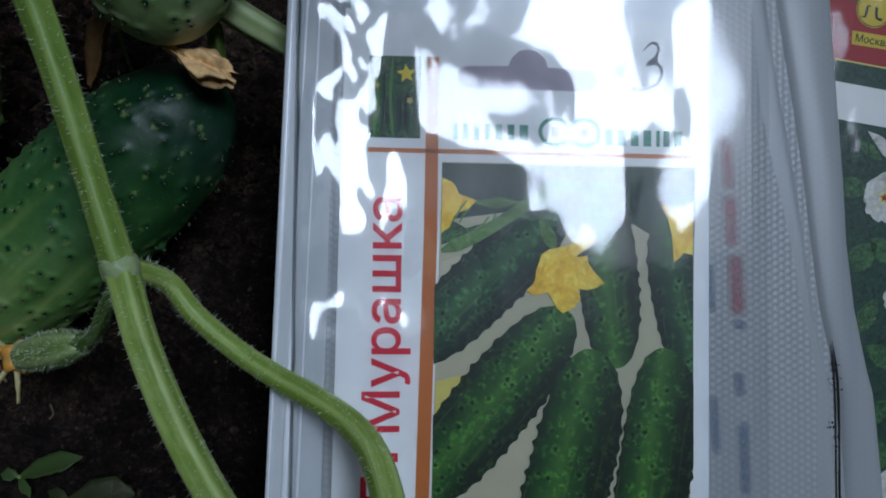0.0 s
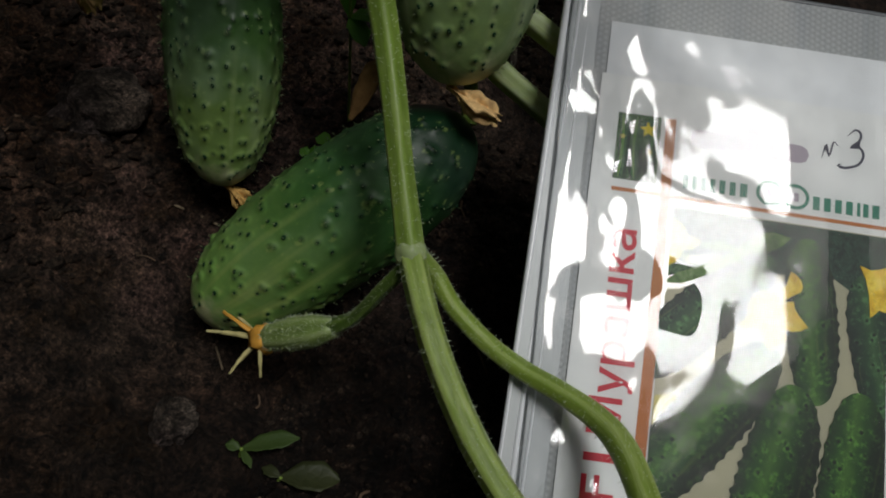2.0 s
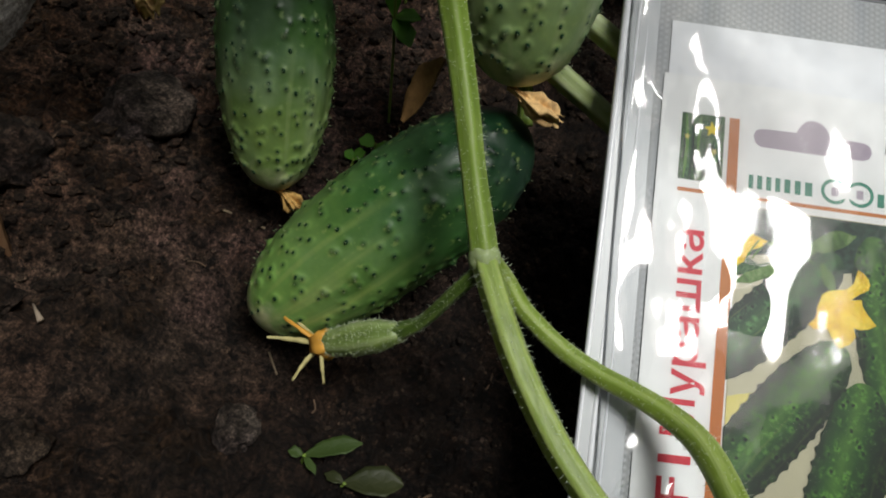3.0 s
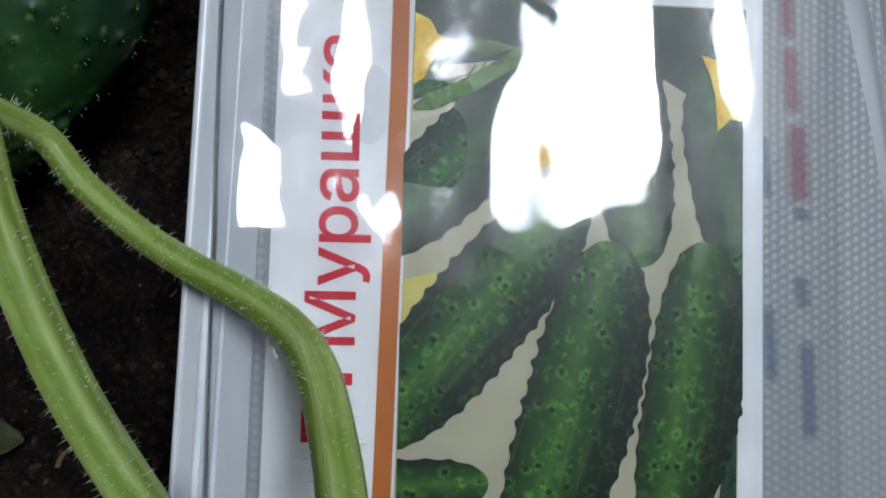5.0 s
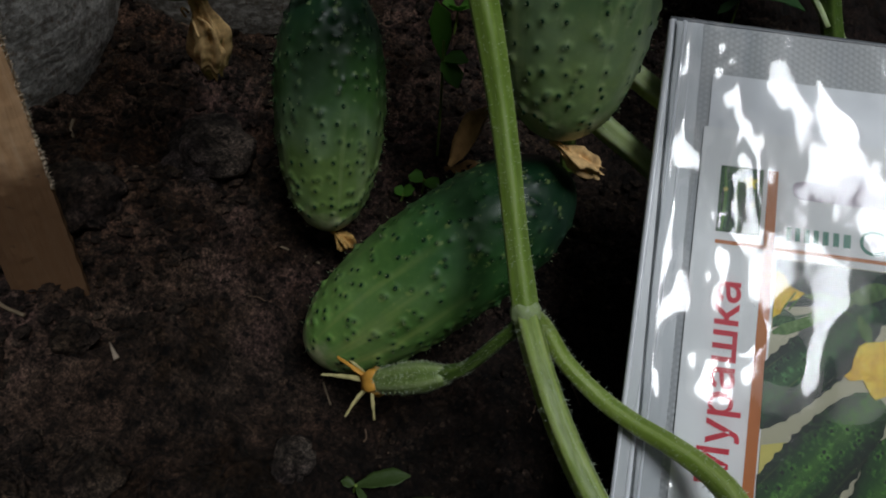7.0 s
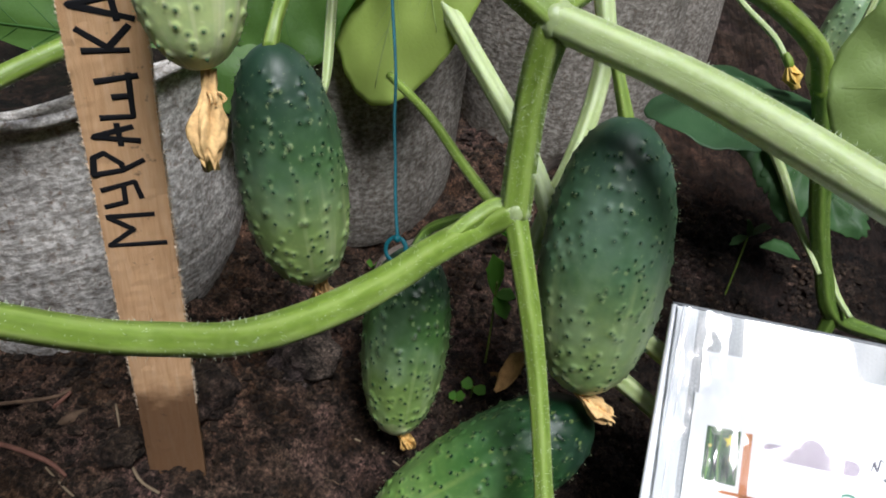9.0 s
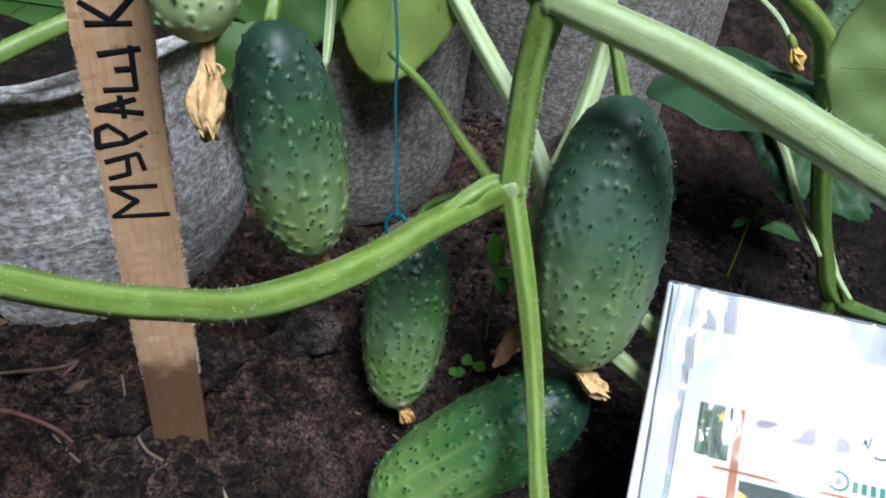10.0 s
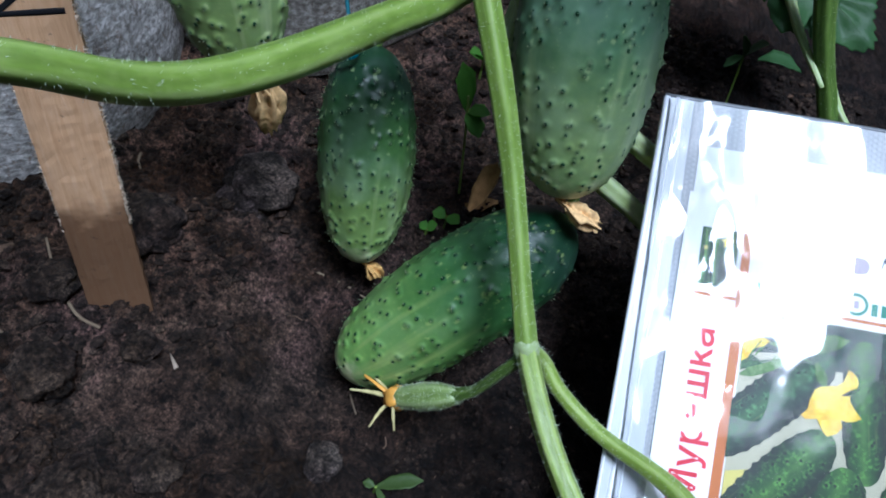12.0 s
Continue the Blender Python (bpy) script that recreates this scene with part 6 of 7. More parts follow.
def printed_cucumber(parent, x0, y0, x1, y1, half, h, mat, seed, blunt=2.6, clip=None, bow=0.0):
    """A printed fruit from one end to the other with a warty outline."""
    g = np.random.default_rng(seed)
    a, b = np.array([x0, y0]), np.array([x1, y1])
    ax = (b - a) / np.linalg.norm(b - a)
    nr = np.array([-ax[1], ax[0]])
    L = np.linalg.norm(b - a)
    n = 210
    s = 0.5 - 0.5 * np.cos(np.linspace(0, np.pi, n))
    w = half * (1 - np.abs(2 * s - 1) ** blunt) ** (1 / 2.2)
    tooth = lambda: 1 + 0.085 * np.abs(np.sin(s * L / 1.45 + g.uniform(0, 6) + 0.5 * np.sin(s * L / 5))) ** 4 * np.interp(s * L, np.arange(0, L + 4, 2.6), g.uniform(0.35, 1.1, len(np.arange(0, L + 4, 2.6))))
    c = a + np.outer(s * L, ax) + np.outer(bow * 4 * s * (1 - s), nr)
    pts = np.concatenate([c + nr * (w * tooth())[:, None], (c - nr * (w * tooth())[:, None])[::-1][1:-1]])
    if clip:
        pts[:, 0] = np.clip(pts[:, 0], clip[0], clip[1])
        pts[:, 1] = np.clip(pts[:, 1], clip[2], clip[3])
        keep = [pts[0]]
        for q in pts[1:]:
            if np.hypot(*(q - keep[-1])) > 0.05:
                keep.append(q)
        pts = np.array(keep)
    uv = lambda x, y: (0.5 + np.dot(np.array([x, y]) - a, nr) / (2 * half), np.dot(np.array([x, y]) - a, ax) / L)
    return part("printed_cucumber", flat([tuple(q) for q in pts], h, mat, "printed_cucumber", uv), parent)


def ribbon(points, width, h, mat, name):
    p, r = spline([(x, y, 0) for x, y in points], width, 1.2)
    if len(p) > 6:
        r = r * np.minimum(1, 0.25 + 0.25 * np.minimum(np.arange(len(p)), np.arange(len(p))[::-1]))
    t = np.gradient(p, axis=0)
    t /= np.linalg.norm(t, axis=1, keepdims=True)
    nr = np.stack([-t[:, 1], t[:, 0]], 1)
    left, right = p[:, :2] + nr * r[:, None], p[:, :2] - nr * r[:, None]
    return flat([tuple(q) for q in left] + [tuple(q) for q in right[::-1]], h, mat, name)


def star(cx, cy, size, turn, squash=1.0):
    pts = []
    for k in range(10):
        a = turn + k * math.pi / 5
        r = size * (1.0 if k % 2 == 0 else 0.45)
        pts.append((cx + r * math.cos(a), cy + r * math.sin(a) * squash))
    p = []
    for k in range(10):
        q, w = np.array(pts[k]), np.array(pts[(k + 1) % 10])
        p += [tuple(q), tuple(q * 0.66 + w * 0.34 + np.array((w - q)[::-1]) * (0.06, -0.06)), tuple(q * 0.33 + w * 0.67)]
    return p


def build_packet():
    root = thing("seed_packet", SHEET, "white paper seed packet printed with gherkins, slipped into a clear pocket", "seed packet", "seed packets")
    part("paper", flat([(0, 0), (100, 0), (99, -60), (98, -155.5), (-2.2, -152.3), (-1, -60)], 0.30, PAPER, "paper"), root)
    # hanging slot
    slot = [(30, -17), (30.7, -15.4), (32.5, -14.6), (44, -14.2), (45, -12), (47, -10), (49.5, -9.4), (52, -10), (54.2, -12), (55, -14.3), (66.5, -14.6), (68.3, -15.6), (69, -17.4), (68.2, -19.6), (66.3, -20.5), (49, -20.6), (32.5, -20.6), (30.6, -19.4)]
    part("hanging_slot", flat(slot, 0.38, MAUVE, "hanging_slot"), root, "mauve card showing through the punched slot")
    part("brown_bar", flat([(22, -12.4), (25.2, -12.4), (25.2, -60), (23.3, -154), (19.6, -154), (21.6, -60)], 0.38, BROWN_INK, "brown_bar"), root)
    part("brown_rule", flat(rect(6.4, -38.5, 96.6, -37.3), 0.38, BROWN_INK, "brown_rule"), root)
    part("brown_tick", flat([(6.0, -151.0), (14.6, -150.4), (14.6, -149.6), (6.0, -150.1)], 0.38, BROWN_INK, "brown_tick"), root)
    # small picture
    part("small_picture", flat([(6.6, -12.6), (20.5, -12.4), (20.3, -34.6), (6.3, -34.6)], 0.38, FOLIAGE_PRINT, "small_picture"), root, "small dark green picture of a vine")
    for k, (x, y, x1, y1, r) in enumerate(((9, -34, 9.5, -15, 1.6), (13.2, -34, 13, -22, 2.2), (17.5, -34, 17.8, -21, 1.8))):
        printed_cucumber(root, x, y, x1, y1, r, 0.44, CUC_PRINT_FAR, 70 + k, clip=(6.6, 20.3, -34.4, -13))
    part("printed_stem", ribbon([(8, -13), (8.6, -22), (8, -34)], 0.5, 0.46, LEAF_INK, "printed_stem"), root)
    part("printed_stem", ribbon([(12.8, -13), (12.2, -24), (13, -34)], 0.4, 0.46, LEAF_INK, "printed_stem"), root)
    part("printed_flower", flat(star(16.4, -17.2, 2.6, 0.4), 0.50, YELLOW_INK, "printed_flower"), root)
    part("printed_flower", flat(star(17.4, -24.5, 1.1, 1.0), 0.50, PALE_YELLOW_INK, "printed_flower"), root)
    part("printed_flower", flat(star(8.5, -20.5, 1.0, 0.2), 0.50, PALE_YELLOW_INK, "printed_flower"), root)
    # maker's mark as plain shapes
    x = 29.0
    for w in (2.0, 2.2, 2.2, 2.2, 2.6, 2.6, 3.2):
        part("mark_bar", flat(rect(x, -34.6, x + w * 0.72, -30.2), 0.38, TEAL_INK, "mark_bar"), root)
        x += w + 0.75
    for cx in (57.0, 65.2):
        ring = [(cx + 4.0 * math.cos(t), -31.9 + 3.6 * math.sin(t), 0) for t in np.linspace(0.5 if cx < 60 else 3.7, 5.7 if cx < 60 else 8.9, 26)]
        part("mark_ring", ribbon([(a, b) for a, b, _ in ring], 0.55, 0.40, TEAL_INK, "mark_ring"), root)
        part("mark_dot", flat(rect(cx - 1.1, -33.4, cx + 1.1, -30.6), 0.40, MAUVE, "mark_dot"), root)
    x = 71.0
    for w in (3.0, 3.0, 3.0, 3.0, 1.4, 2.4, 3.2):
        part("mark_bar", flat(rect(x, -35.2, x + w * 0.72, -30.8), 0.38, TEAL_INK, "mark_bar"), root)
        x += w + 0.6
    part("mark_ring", ribbon([(97.2 + 0.9 * math.cos(t), -30.4 + 0.9 * math.sin(t)) for t in np.linspace(0, 6.0, 14)], 0.16, 0.38, TEAL_INK, "mark_ring"), root)
    # large picture
    box = (24.4, 96.2, -155.2, -40.7)
    part("large_picture", flat([(26.4, -40.7), (96.6, -40.7), (95.6, -90), (94.7, -155.2), (23.9, -154.2), (25.2, -90)], 0.38, BEIGE_INK, "large_picture"), root, "printed picture of gherkins on pale stone")
    part("printed_shade", flat([(26.3, -41), (96.5, -41), (96.2, -60), (88, -62), (76, -55), (60, -58), (44, -54), (30, -56), (26.2, -60)], 0.42, SHADE_PRINT, "printed_shade"), root, "dark printed foliage")
    clip = (24.6, 95.9, -154.8, -41.0)
    for k, (x0, y0, x1, y1, half, h, mat, bow) in enumerate((
        (59.0, -53.0, 17.0, -94.0, 9.2, 0.48, CUC_PRINT_FAR, 0.0),
        (69.5, -45.0, 74.5, -96.0, 8.2, 0.50, CUC_PRINT, 0.0),
        (88.0, -54.0, 97.0, -100.0, 8.0, 0.50, CUC_PRINT_FAR, 0.0),
        (61.0, -80.5, 19.0, -132.0, 10.6, 0.56, CUC_PRINT, 0.0),
        (68.5, -91.0, 51.0, -157.0, 11.4, 0.62, CUC_PRINT, 2.0),
        (88.5, -90.5, 79.0, -151.0, 10.2, 0.62, CUC_PRINT, 2.0),
        (43.0, -140.0, 10.0, -141.5, 5.4, 0.56, CUC_PRINT, 0.0))):
        printed_cucumber(root, x0, y0, x1, y1, half, h, mat, 80 + k, clip=clip, bow=bow)
    part("printed_shade", flat([(94.8, -112), (94.6, -150), (90, -152), (92.5, -130)], 0.44, SHADE_PRINT, "printed_shade"), root)
    part("printed_shade", flat([(24.8, -147), (36, -147.5), (44, -150), (44, -154.6), (24.4, -154)], 0.44, SHADE_PRINT, "printed_shade"), root)
    part("printed_leaf", flat([(76, -152), (84, -149), (93, -145.5), (93.5, -155), (78, -155)], 0.52, SHADE_PRINT, "printed_leaf"), root)
    part("printed_stem", ribbon([(88, -154.8), (89.5, -151), (93, -147)], 0.7, 0.58, LEAF_INK, "printed_stem"), root)
    part("printed_flower", flat(star(66, -153.0, 5.5, 0.3, 0.3), 0.54, YELLOW_INK, "printed_flower"), root)
    part("printed_stem", ribbon([(26.4, -64.7), (35.1, -60.9), (43.8, -55.7), (50.7, -50.9), (56.6, -47.0), (62.5, -45.6)], [1.9, 1.7, 1.6, 1.7, 1.9, 1.6], 0.66, VINE_PRINT, "printed_stem"), root)
    part("printed_stem", ribbon([(35.7, -51.8), (41.0, -51.6), (46.8, -51.3)], [1.0, 1.6, 1.1], 0.64, VINE_PRINT, "printed_stem"), root)
    part("printed_stem", ribbon([(53.1, -55.7), (54.5, -58.7), (56.4, -62.5), (57.5, -64.5)], [2.0, 2.1, 1.8, 1.2], 0.70, VINE_PRINT, "printed_stem"), root)
    part("printed_stem", ribbon([(52.6, -52.5), (54.6, -50.9), (59.6, -48.0), (64.0, -45.6)], [1.0, 1.5, 1.7, 1.2], 0.68, VINE_PRINT, "printed_stem"), root)
    part("printed_leaf", flat([(26.4, -55), (33, -58.5), (38, -57.0), (31, -61.5), (26.3, -63.0)], 0.60, FOLIAGE_PRINT, "printed_leaf"), root)
    part("printed_stone", flat([(26.3, -67.5), (30.2, -66.4), (37.9, -63.1), (41.5, -61.8), (34, -68.5), (29, -75.5), (26.2, -77.5)], 0.47, BEIGE_INK, "printed_stone"), root)
    for x0, y0, x1, y1 in ((39, -55.5, 37.5, -57.8), (41, -54.6, 40.0, -57.0), (45.5, -54.8, 50.5, -55.8), (33, -51, 29.5, -56.5), (34, -53, 31, -57)):
        part("printed_stem", ribbon([(x0, y0), ((x0 + x1) / 2, (y0 + y1) / 2 + 0.3), (x1, y1)], 0.22, 0.72, LEAF_INK, "printed_stem"), root)
    petals = [(64.8, -56.3), (66.6, -57.1), (68.2, -58.8), (68.7, -60.6), (68.2, -62.2), (65.1, -64.1), (62.7, -66.0), (66.1, -65.5), (66.4, -67.6), (67.7, -69.4), (70.9, -72.9), (68.4, -74.3), (65.8, -74.9), (63.5, -74.4), (64.4, -77.1), (62.6, -79.6), (61.0, -80.4), (59.5, -81.2), (57.9, -79.9), (57.1, -78.5), (55.2, -75.5), (53.2, -76.0), (51.3, -76.4), (49.4, -75.0), (51.0, -73.6), (51.8, -72.1), (52.0, -69.6), (52.9, -67.3), (53.4, -65.4), (55.4, -64.0), (59.3, -63.1), (61.2, -62.8), (63.4, -60.8)]
    part("printed_flower", flat(petals, 0.74, YELLOW_PRINT, "printed_flower"), root, "yellow printed flower")
    for pts in ([(66.5, -59.5), (62.8, -63.6), (58.2, -65.8)], [(69, -72.8), (63.5, -70.0), (59.6, -68.0)], [(60, -79.5), (59.6, -74), (58.5, -69)], [(51, -75), (54, -71), (57.0, -68)], [(62.7, -66.0), (60.4, -66.6), (58.2, -66.2)]):
        part("petal_fold", ribbon(pts, [0.15, 0.32, 0.5], 0.80, ORANGE_INK, "petal_fold"), root)
    part("printed_flower", flat([(26.4, -45.0), (29.5, -46.4), (30.3, -47.8), (30.9, -49.3), (35.7, -51.0), (33.7, -53.2), (31.2, -54.2), (29.8, -55.1), (28.4, -58.4), (26.2, -59.9)], 0.66, YELLOW_PRINT, "printed_flower"), root, "yellow printed flower")
    part("printed_flower", flat([(86.7, -51.1), (90.2, -52.1), (93.0, -51.4), (95.9, -50.2), (95.6, -64.9), (93.1, -64.4), (91.6, -66.0), (90.3, -67.1), (89.8, -59.9), (88.6, -55.0)], 0.66, YELLOW_PRINT, "printed_flower"), root, "yellow printed flower")
    part("printed_flower", flat([(25.2, -99.5), (29, -98.5), (33.5, -97.5), (33.8, -100.5), (30, -104.5), (25.0, -109)], 0.52, PALE_YELLOW_INK, "printed_flower"), root, "pale printed flower")
    # lettering
    up = Matrix.Translation((15.9, -112.8, 0.40)) @ pose(0, 0, 0, 0, 0, 90)
    part("lettering", text_mesh("Мурашка", RED_INK, "lettering", up @ Matrix.Translation((0, -2.6, 0)), 62.3, 12.9, 0.014), root, "red variety name")
    up = Matrix.Translation((15.4, -131.9, 0.40)) @ pose(0, 0, 0, 0, 0, 90)
    part("lettering", text_mesh("F1", RED_INK, "lettering", up, 13.6, 9.8, 0.014), root, "red hybrid mark")
    for body, y, w, tall in (("НЕ ТРЕБУЕТ ОПЫЛЕНИЯ,", -148.9, 52.2, 4.2), ("ПО 4-6 КОРНИШОНОВ", -154.2, 47.4, 3.9)):
        slant = pose(0, 0, 0, 0, 0, -0.9)
        part("lettering", text_mesh(body, BLACK_INK, "lettering", Matrix.Translation((26.5, y - 0.25, 0.70)) @ slant, w + 0.6, tall + 0.4, 0.040), root, "dark outline of the white lettering")
        part("lettering", text_mesh(body, WHITE_INK, "lettering", Matrix.Translation((26.9, y, 0.80)) @ slant, w, tall, 0.016), root, "white lettering")
    # pen marks
    part("pen_mark", ribbon([(73.2, -17.5), (74.6, -12.8), (75.6, -16.6), (77.0, -11.6), (78.4, -12.8)], 0.32, 0.40, PENCIL, "pen_mark"), root, "handwritten number sign")
    part("pen_mark", ribbon([(81.6, -8.8), (84.0, -6.4), (86.0, -7.4), (85.4, -10.2), (82.6, -12.6), (85.6, -12.2), (87.0, -14.6), (85.4, -18.0), (81.0, -19.8), (78.4, -19.2), (80.0, -18.6)], 0.42, 0.40, PENCIL, "pen_mark"), root, "handwritten figure three")
    return root


build_packet()


def wave_sheet(x0, x1, y0, y1, h, mat, name, seed, amp, pinch=5.0, step=0.9, lifted=False):
    """A film over the packet: taut at its welded edges, gently rippled between."""
    xs, ys = np.arange(x0, x1 + step, step), np.arange(y0, y1 + step, step)
    X, Y = np.meshgrid(np.clip(xs, x0, x1), np.clip(ys, y0, y1), indexing="ij")
    edge = np.minimum(np.minimum(X - x0, x1 - X), (Y - y0 + 6) * 0.8) / pinch
    edge = np.clip(edge, 0, 1)
    Z = 0.7 * amp * value_noise(X / 34 + 5, Y / 46 + 3, seed) + 0.22 * amp * value_noise(X / 17 + 4, Y / 22, seed + 6) + 0.17 * amp * (1 - 2 * np.abs(value_noise(X / 17, Y / 24, seed + 1))) + 0.08 * amp * value_noise(X / 7, Y / 9, seed + 2) + 0.012 * amp * value_noise(X / 2.5, Y / 3, seed + 3)
    side = np.clip((26 - X) / 14, 0, 1)
    Z = Z + side * 1.0 * amp * value_noise(X / 10 + 9, Y / 15, seed + 4) + 0.12 * amp * side * value_noise(X / 3, Y / 5, seed + 5)
    Z = Z * (1 - 0.85 * np.clip((X - 90) / 10, 0, 1))
    lift = 0.0
    if lifted:
        lift = 0.13 * (np.sqrt((7 - X) ** 2 + 9) + 7 - X) / 2 * np.clip((X - x0) / 1.2, 0, 1)
    Z = h + edge * (Z + amp * 0.9) + lift
    n, m = X.shape
    v = np.stack([X, Y, Z], -1).reshape(-1, 3) * MM
    i, j = np.meshgrid(np.arange(n - 1), np.arange(m - 1), indexing="ij")
    f = np.stack([i * m + j, (i + 1) * m + j, (i + 1) * m + j + 1, i * m + j + 1], -1).reshape(-1, 4)
    return mesh_from(name, v, f, mat)


def slab(points, h0, h1, mat, name):
    bm = bmesh.new()
    lo = [bm.verts.new((x * MM, y * MM, h0 * MM)) for x, y in points]
    hi = [bm.verts.new((x * MM, y * MM, h1 * MM)) for x, y in points]
    bm.faces.new(hi), bm.faces.new(lo[::-1])
    n = len(points)
    for k in range(n):
        bm.faces.new((lo[k], lo[(k + 1) % n], hi[(k + 1) % n], hi[k]))
    bmesh.ops.recalc_face_normals(bm, faces=bm.faces)
    me = bpy.data.meshes.new(name)
    bm.to_mesh(me)
    bm.free()
    me.materials.append(mat)
    return me


def build_organiser():
    root = thing("pocket_organiser", SHEET, "open white plastic organiser with clear pockets, leaning on the soil", "organiser")
    left = lambda y: -14.0 + (y - 36) * 0.031
    part("page", slab([(left(36), 36), (128, 36.5), (131, -30), (146, -200), (left(-200), -200)], -1.6, -0.4, PAGE, "page"), root, "white page with a fine embossed weave")
    part("backing_card", flat([(1.5, 18.5), (100.5, 19.5), (100.5, -150), (0, -150)], 0.05, PAPER_BACK, "backing_card"), root, "plain white card behind the packet")
    part("clear_pocket", wave_sheet(-13.0, 118, -200, 35.5, 0.2, FILM, "clear_pocket", 21, 0.95, lifted=True), root, "glossy clear plastic pocket")
    part("edge_weld", tube([((left(y) + 0.8) * MM, y * MM, -0.0007) for y in np.linspace(36, -200, 14)], 0.0012, FILM_EDGE, sides=10, step=0.006, wobble=0.25, name="edge_weld")[0], root, "shiny welded edge")
    part("edge_weld", tube([((left(y) + 4.8) * MM, y * MM, -0.0003) for y in np.linspace(36, -200, 14)], 0.0007, FILM_EDGE, sides=8, step=0.003, wobble=0.5, name="edge_weld")[0], root, "second weld line")
    part("edge_weld", tube([((left(y) + 8.2) * MM, y * MM, -0.0001) for y in np.linspace(36, -200, 14)], 0.0004, FILM_EDGE, sides=8, step=0.003, wobble=0.6, seed=3, name="edge_weld")[0], root, "third faint weld line")
    part("side_strip", slab([(left(36) + 0.4, 35.6), (-3.0, 35.6), (-3.6, -60), (-5.6, -199), (left(-199) + 0.4, -199)], 0.02, 0.14, MILKY, "side_strip"), root, "milky translucent side strip")
    part("top_binding", tube([(x * MM, 0.0365, -0.0009) for x in np.linspace(-14, 128, 12)], 0.0009, BINDING, sides=8, step=0.006, name="top_binding")[0], root, "dark edge of the page stack")
    # what shows through the page from the sheet behind it
    for x, y0, y1, w, mat in ((105.6, -32, -47, 1.5, PINK_SHADE), (106.6, -47.5, -63, 1.7, PINK_SHADE), (108.2, -64, -82, 2.0, PINK_SHADE), (109.0, -82.5, -85.5, 1.6, BLUE_SHADE), (100.9, -67, -81, 0.9, BLUE_SHADE), (109.0, -97, -104, 1.4, BLUE_SHADE), (110.4, -110, -132, 1.5, BLUE_SHADE), (102.0, -103, -120, 1.2, BLUE_SHADE)):
        part("show_through", flat([(x - w * 1.5, y0), (x + w * 1.5, y0 - 0.4), (x + w * 1.5 + 0.8, y1), (x - w * 1.5 + 0.8, y1)], -0.33, mat, "show_through", lambda px, py, x=x, y0=y0, y1=y1, w=w: ((px - x - 0.8 * (py - y0) / (y1 - y0)) / (3 * w) + 0.5, (py - y0) / (y1 - y0))), root)
    # the rounded fold and the page that falls away behind it
    v, f = [], []
    ys = np.linspace(36, -200, 40)
    prof = [(-9, -0.5), (-5, -0.25), (-2.5, -0.2), (-0.6, -0.6), (0.3, -1.3), (1.2, -0.8), (4, 0.3), (8, 0.8), (12, 0.9), (16, 0.5), (18.6, -0.8), (19.2, -3.0), (19.0, -9)]
    prof = spline([(a, b, 0) for a, b in prof], 1.0, 0.7)[0][:, :2].tolist()
    for y in ys:
        x0 = float(np.interp(-y, (-36, -12, 43, 79, 104, 130, 200), (114, 117.5, 126.4, 131.4, 137.0, 138.2, 140)))
        wide = float(np.interp(-y, (-36, -12, 61, 96, 130, 200), (20.5, 19.2, 12.3, 11.7, 13.3, 14))) / 19.2
        for dx, dz in prof:
            v.append(((x0 + dx * wide) * MM, y * MM, (dz + 0.10 * math.sin(y * 0.07 + dx * 0.3)) * MM))
    m = len(prof)
    f = [[i * m + j, i * m + j + 1, (i + 1) * m + j + 1, (i + 1) * m + j] for i in range(len(ys) - 1) for j in range(m - 1)]
    part("fold", mesh_from("fold", v, f, PAGE_FOLD), root, "creased white plastic fold")
    # a dark ribbon paints the crease's shaded, dirty slit; loose dirt specks beside it
    part("crease_dirt", ribbon([(135.6, -88), (136.9, -97), (137.3, -105), (137.5, -117), (137.5, -130), (137.6, -160)], [0.12, 0.34, 0.42, 0.30, 0.36, 0.2], 0.75, CREASE_DARK, "crease_dirt"), root, "dark slit of the crease, shade and dirt put into its colour")
    g = np.random.default_rng(4)
    for k in range(26):
        y = g.uniform(-132, -92)
        x = 137.1 + g.normal(-0.6, 0.9)
        r = g.uniform(0.12, 0.34)
        part("dirt_speck", flat([(x + r * math.cos(t) * g.uniform(0.6, 1.2), y + r * math.sin(t)) for t in np.linspace(0, 5.6, 9)], 0.95, CREASE_DARK, "dirt_speck"), root)
    part("second_page", slab([(126, 36), (260, 30), (262, -200), (140, -200)], -12.5, -11.2, PAGE, "second_page"), root, "second page lying lower")
    return root


build_organiser()


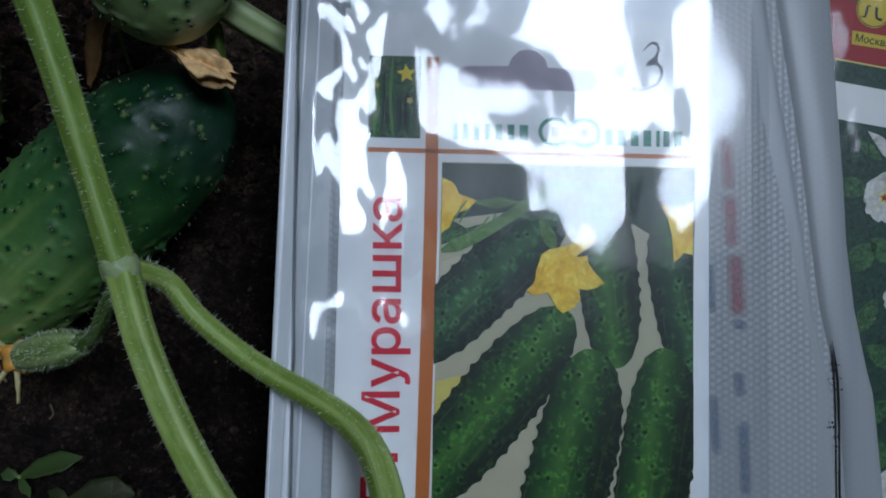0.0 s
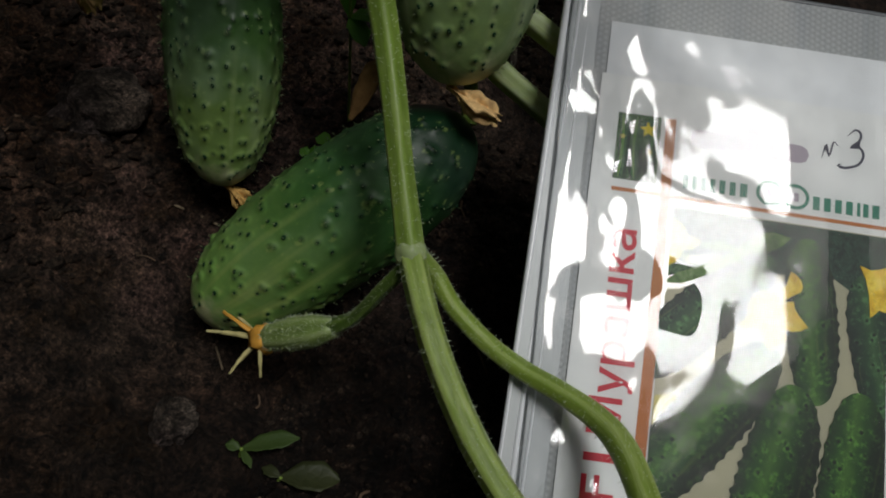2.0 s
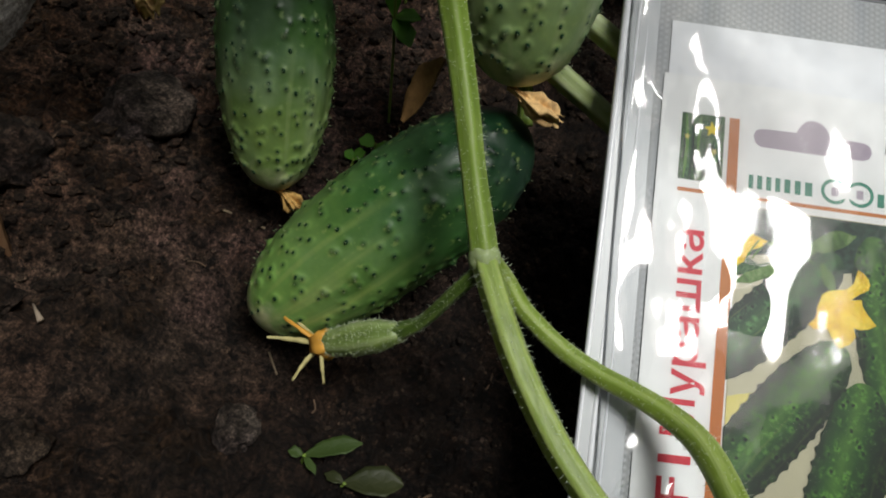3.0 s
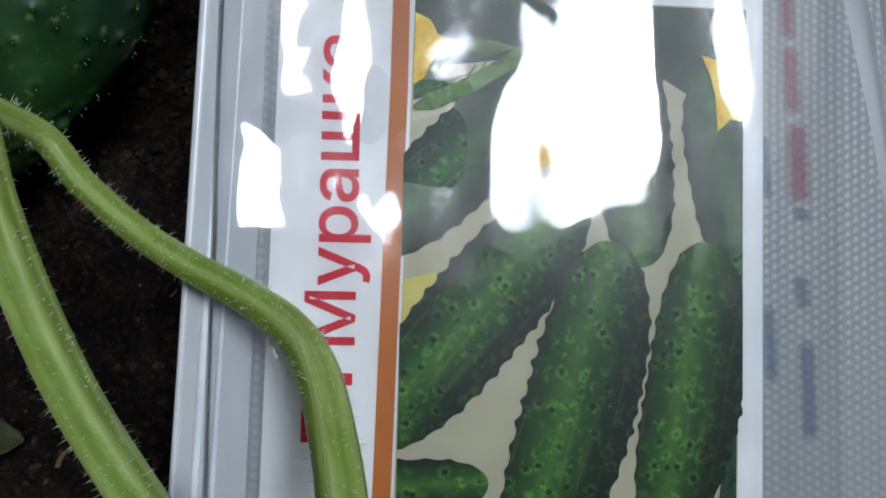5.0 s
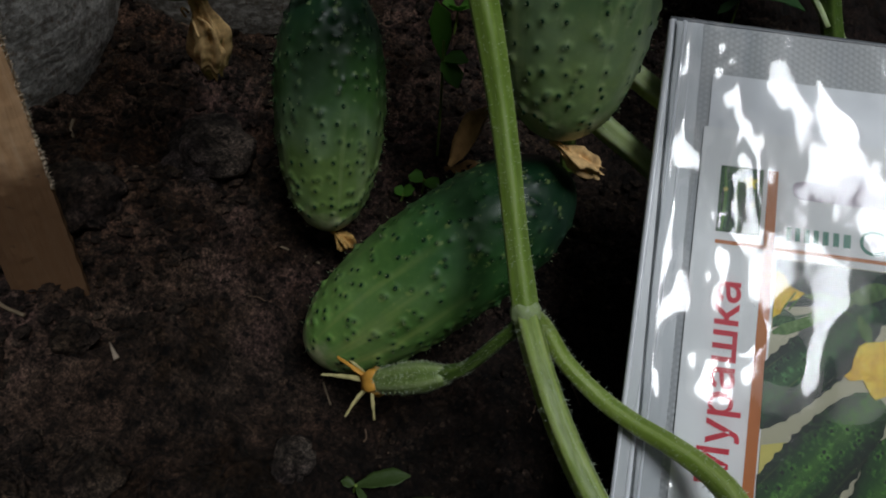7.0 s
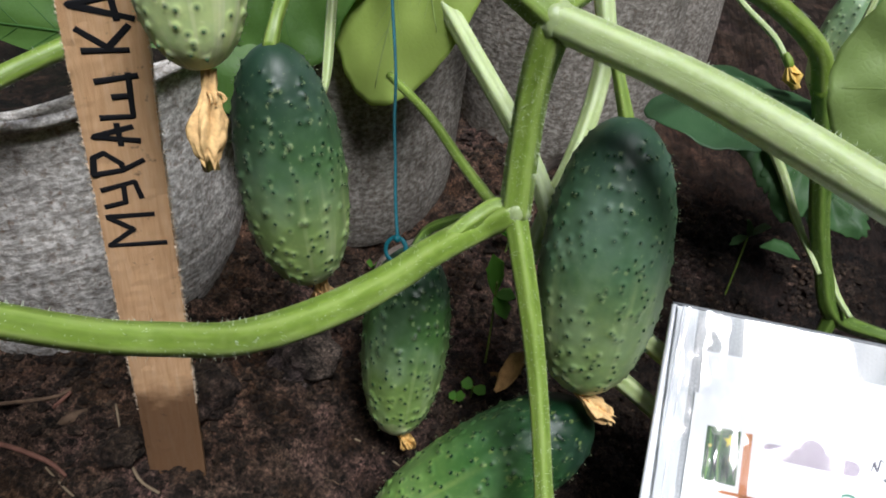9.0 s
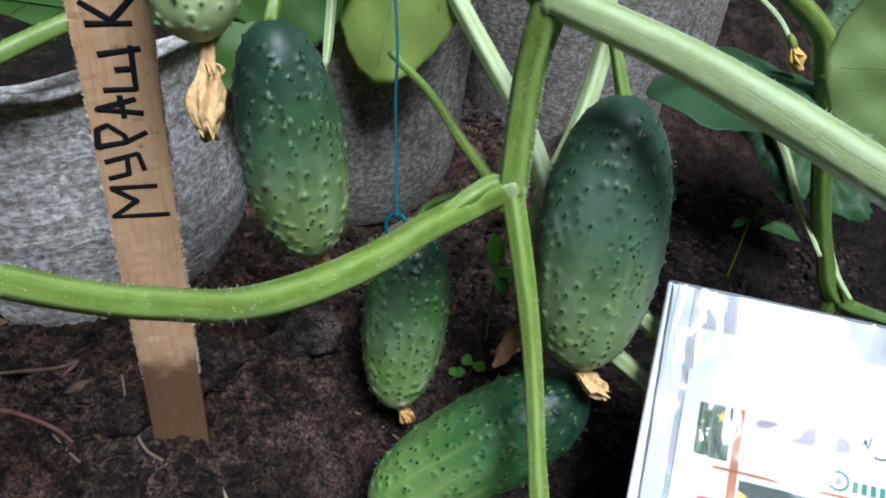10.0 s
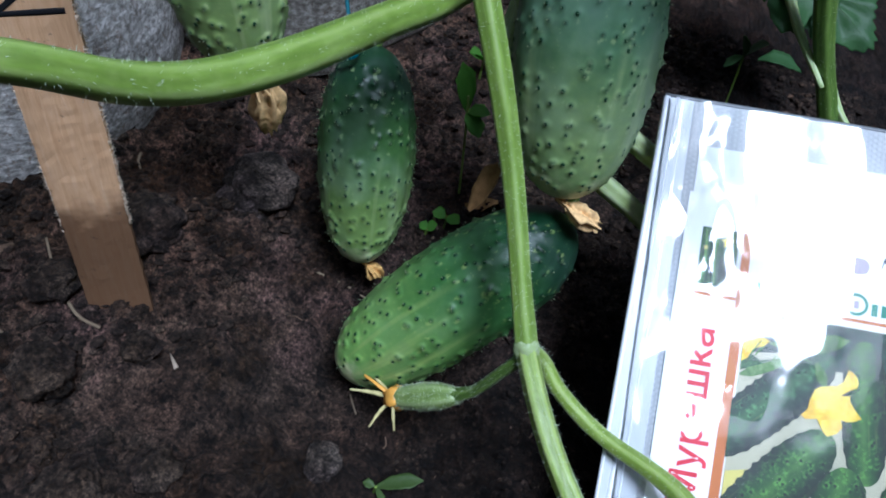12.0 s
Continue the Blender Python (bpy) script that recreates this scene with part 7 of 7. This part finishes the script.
def build_flower_packet():
    m = SHEET @ Matrix.Translation((0.138, 0, -0.0105)) @ pose(0, 0, 0, 0, 0, -8.4)
    root = thing("flower_seed_packet", m, "dark green flower seed packet with red band and white blossoms", "seed packet", "seed packets")
    part("paper", flat(rect(-14, -150, 90, 34), 0.2, SHADE_PRINT, "paper"), root)
    part("olive_band", flat(rect(-14, 13.4, 90, 34), 0.28, OLIVE_INK, "olive_band"), root)
    part("red_band", flat(rect(-14, -4.6, 90, 13.4), 0.28, RED_BAND, "red_band"), root)
    part("pale_rule", flat(rect(-14, -5.1, 90, -4.6), 0.34, PALE_YELLOW_INK, "pale_rule"), root)
    part("badge", flat([(16.4 + 5.4 * math.cos(t), 11.6 + 5.2 * math.sin(t)) for t in np.linspace(0, 6.1, 30)], 0.36, GOLD_INK, "badge"), root, "round yellow badge")
    part("badge_rim", ribbon([(16.4 + 5.0 * math.cos(t), 11.6 + 4.8 * math.sin(t)) for t in np.linspace(2.6, 6.9, 30)], 0.14, 0.40, OLIVE_INK, "badge_rim"), root)
    for pts in ([(12.6, 9.4), (14.0, 9.3), (14.4, 12.6), (15.6, 12.6)], [(17.2, 12.8), (17.6, 9.6), (19.4, 9.3)]):
        part("badge_bar", ribbon(pts, 0.42, 0.42, BLACK_INK, "badge_bar"), root)
    part("yellow_label", flat([(11.0, 0.4), (24.2, 0.7), (24.0, 4.8), (10.7, 4.5)], 0.36, GOLD_INK, "yellow_label"), root, "small yellow label")
    part("lettering", text_mesh("Москва", BLACK_INK, "lettering", Matrix.Translation((12.0, 1.4, 0.42)), 10.8, 2.4, 0.004), root, "dark town name")
    part("white_band", flat(rect(-14, -22.5, 90, -11.4), 0.28, WHITE_INK, "white_band"), root, "white title band")
    part("lettering", text_mesh("АЛТЕЙ", BLACK_INK, "lettering", Matrix.Translation((28.6, -20.6, 0.34)), 15.0, 4.4, 0.012), root, "black flower name")
    for y in (-26.4, -30.4, -34.4):
        for x, w in ((34.6, 7.0), (42.8, 5.0), (49.2, 9.0)):
            part("print_bar", flat(rect(x, y, x + w, y + 2.0), 0.60, WHITE_INK, "print_bar"), root)
    g = np.random.default_rng(12)
    leaf_outline = lambda cx, cy, L, W, turn: [(cx + L * u * math.cos(turn) - W * v * math.sin(turn), cy + L * u * math.sin(turn) + W * v * math.cos(turn)) for u, v in ((-1, 0), (-0.55, 0.7), (0, 0.95), (0.5, 0.65), (1, 0), (0.5, -0.7), (0, -0.9), (-0.55, -0.6))]
    for cx, cy, L, W, turn in ((17, -42, 5.5, 3.6, 0.1), (23, -62, 6.5, 4.2, 0.9), (29, -59, 5.0, 3.6, -0.7), (27, -79, 6.5, 3.2, 1.2), (33, -90, 6.0, 3.4, -0.4), (33, -107, 6.5, 3.6, 0.8), (36, -118, 5.5, 3.4, -0.9), (21, -30, 5.0, 2.0, -0.5), (44, -84, 7.0, 4.0, 0.3), (52, -60, 8.0, 4.5, -0.6), (30, -126, 6.0, 3.2, 0.4), (52, -112, 8.0, 4.2, 0.6)):
        part("printed_leaf", flat(leaf_outline(cx, cy, L, W, turn), 0.30, FOLIAGE_PRINT, "printed_leaf"), root)
    part("printed_bud", flat([(19.5, -24.4), (24, -25.2), (29.5, -28.6), (34.5, -30.0), (37, -34), (34, -37.5), (31, -34.6), (25, -30.5)], 0.33, WHITE_PETAL_PRINT, "printed_bud"), root, "half-open printed bud")
    # blossoms: notched overlapping petals round a dark red eye
    for cx, cy, r, turn in ((27.4, -43.4, 6.6, 0.3), (38.6, -71.5, 7.6, 0.9), (36.6, -45.0, 5.0, 1.6), (44.0, -97.0, 7.0, 0.1), (45.5, -126.0, 8.0, 0.6), (58.0, -52.0, 9.0, 0.4), (62.0, -92.0, 11.0, 1.0), (64.0, -130.0, 10.0, 0.2)):
        for k in range(5):
            a = turn + k * 1.2566
            w = 0.86 * g.uniform(0.9, 1.1)
            rim = []
            for t in np.linspace(-w, w, 15):
                d = r * (1.0 - 0.30 * (abs(t) / w) ** 3 - 0.10 * math.exp(-(t / 0.10) ** 2) + 0.05 * math.sin(9 * t + k) + g.uniform(-0.02, 0.02))
                rim.append((cx + d * math.cos(a + t), cy + 1.15 * d * math.sin(a + t)))
            part("printed_petal", flat([(cx, cy)] + rim, 0.36 + 0.02 * k, WHITE_PETAL_PRINT, "printed_petal"), root)
            part("petal_shade", ribbon([(cx + r * 0.18 * math.cos(a), cy + r * 0.2 * math.sin(a)), (cx + r * 0.5 * math.cos(a + 0.05), cy + 0.58 * r * math.sin(a + 0.05)), (cx + r * 0.8 * math.cos(a), cy + 0.92 * r * math.sin(a))], [0.20, 0.10, 0.05], 0.49, PALE_YELLOW_INK, "petal_shade"), root)
        part("printed_eye", flat([(cx + r * (0.20 + 0.06 * math.sin(5 * t)) * math.cos(t), cy + r * 0.24 * math.sin(t)) for t in np.linspace(0, 6.0, 20)], 0.52, PALE_YELLOW_INK, "printed_eye"), root)
        part("printed_eye", flat(star(cx, cy, r * 0.20, turn), 0.56, RED_BAND, "printed_eye"), root)
    part("clear_pocket", wave_sheet(-12, 100, -185, 36, 0.9, FILM_DIM, "clear_pocket", 55, 0.9), root, "glossy clear plastic pocket")


build_flower_packet()
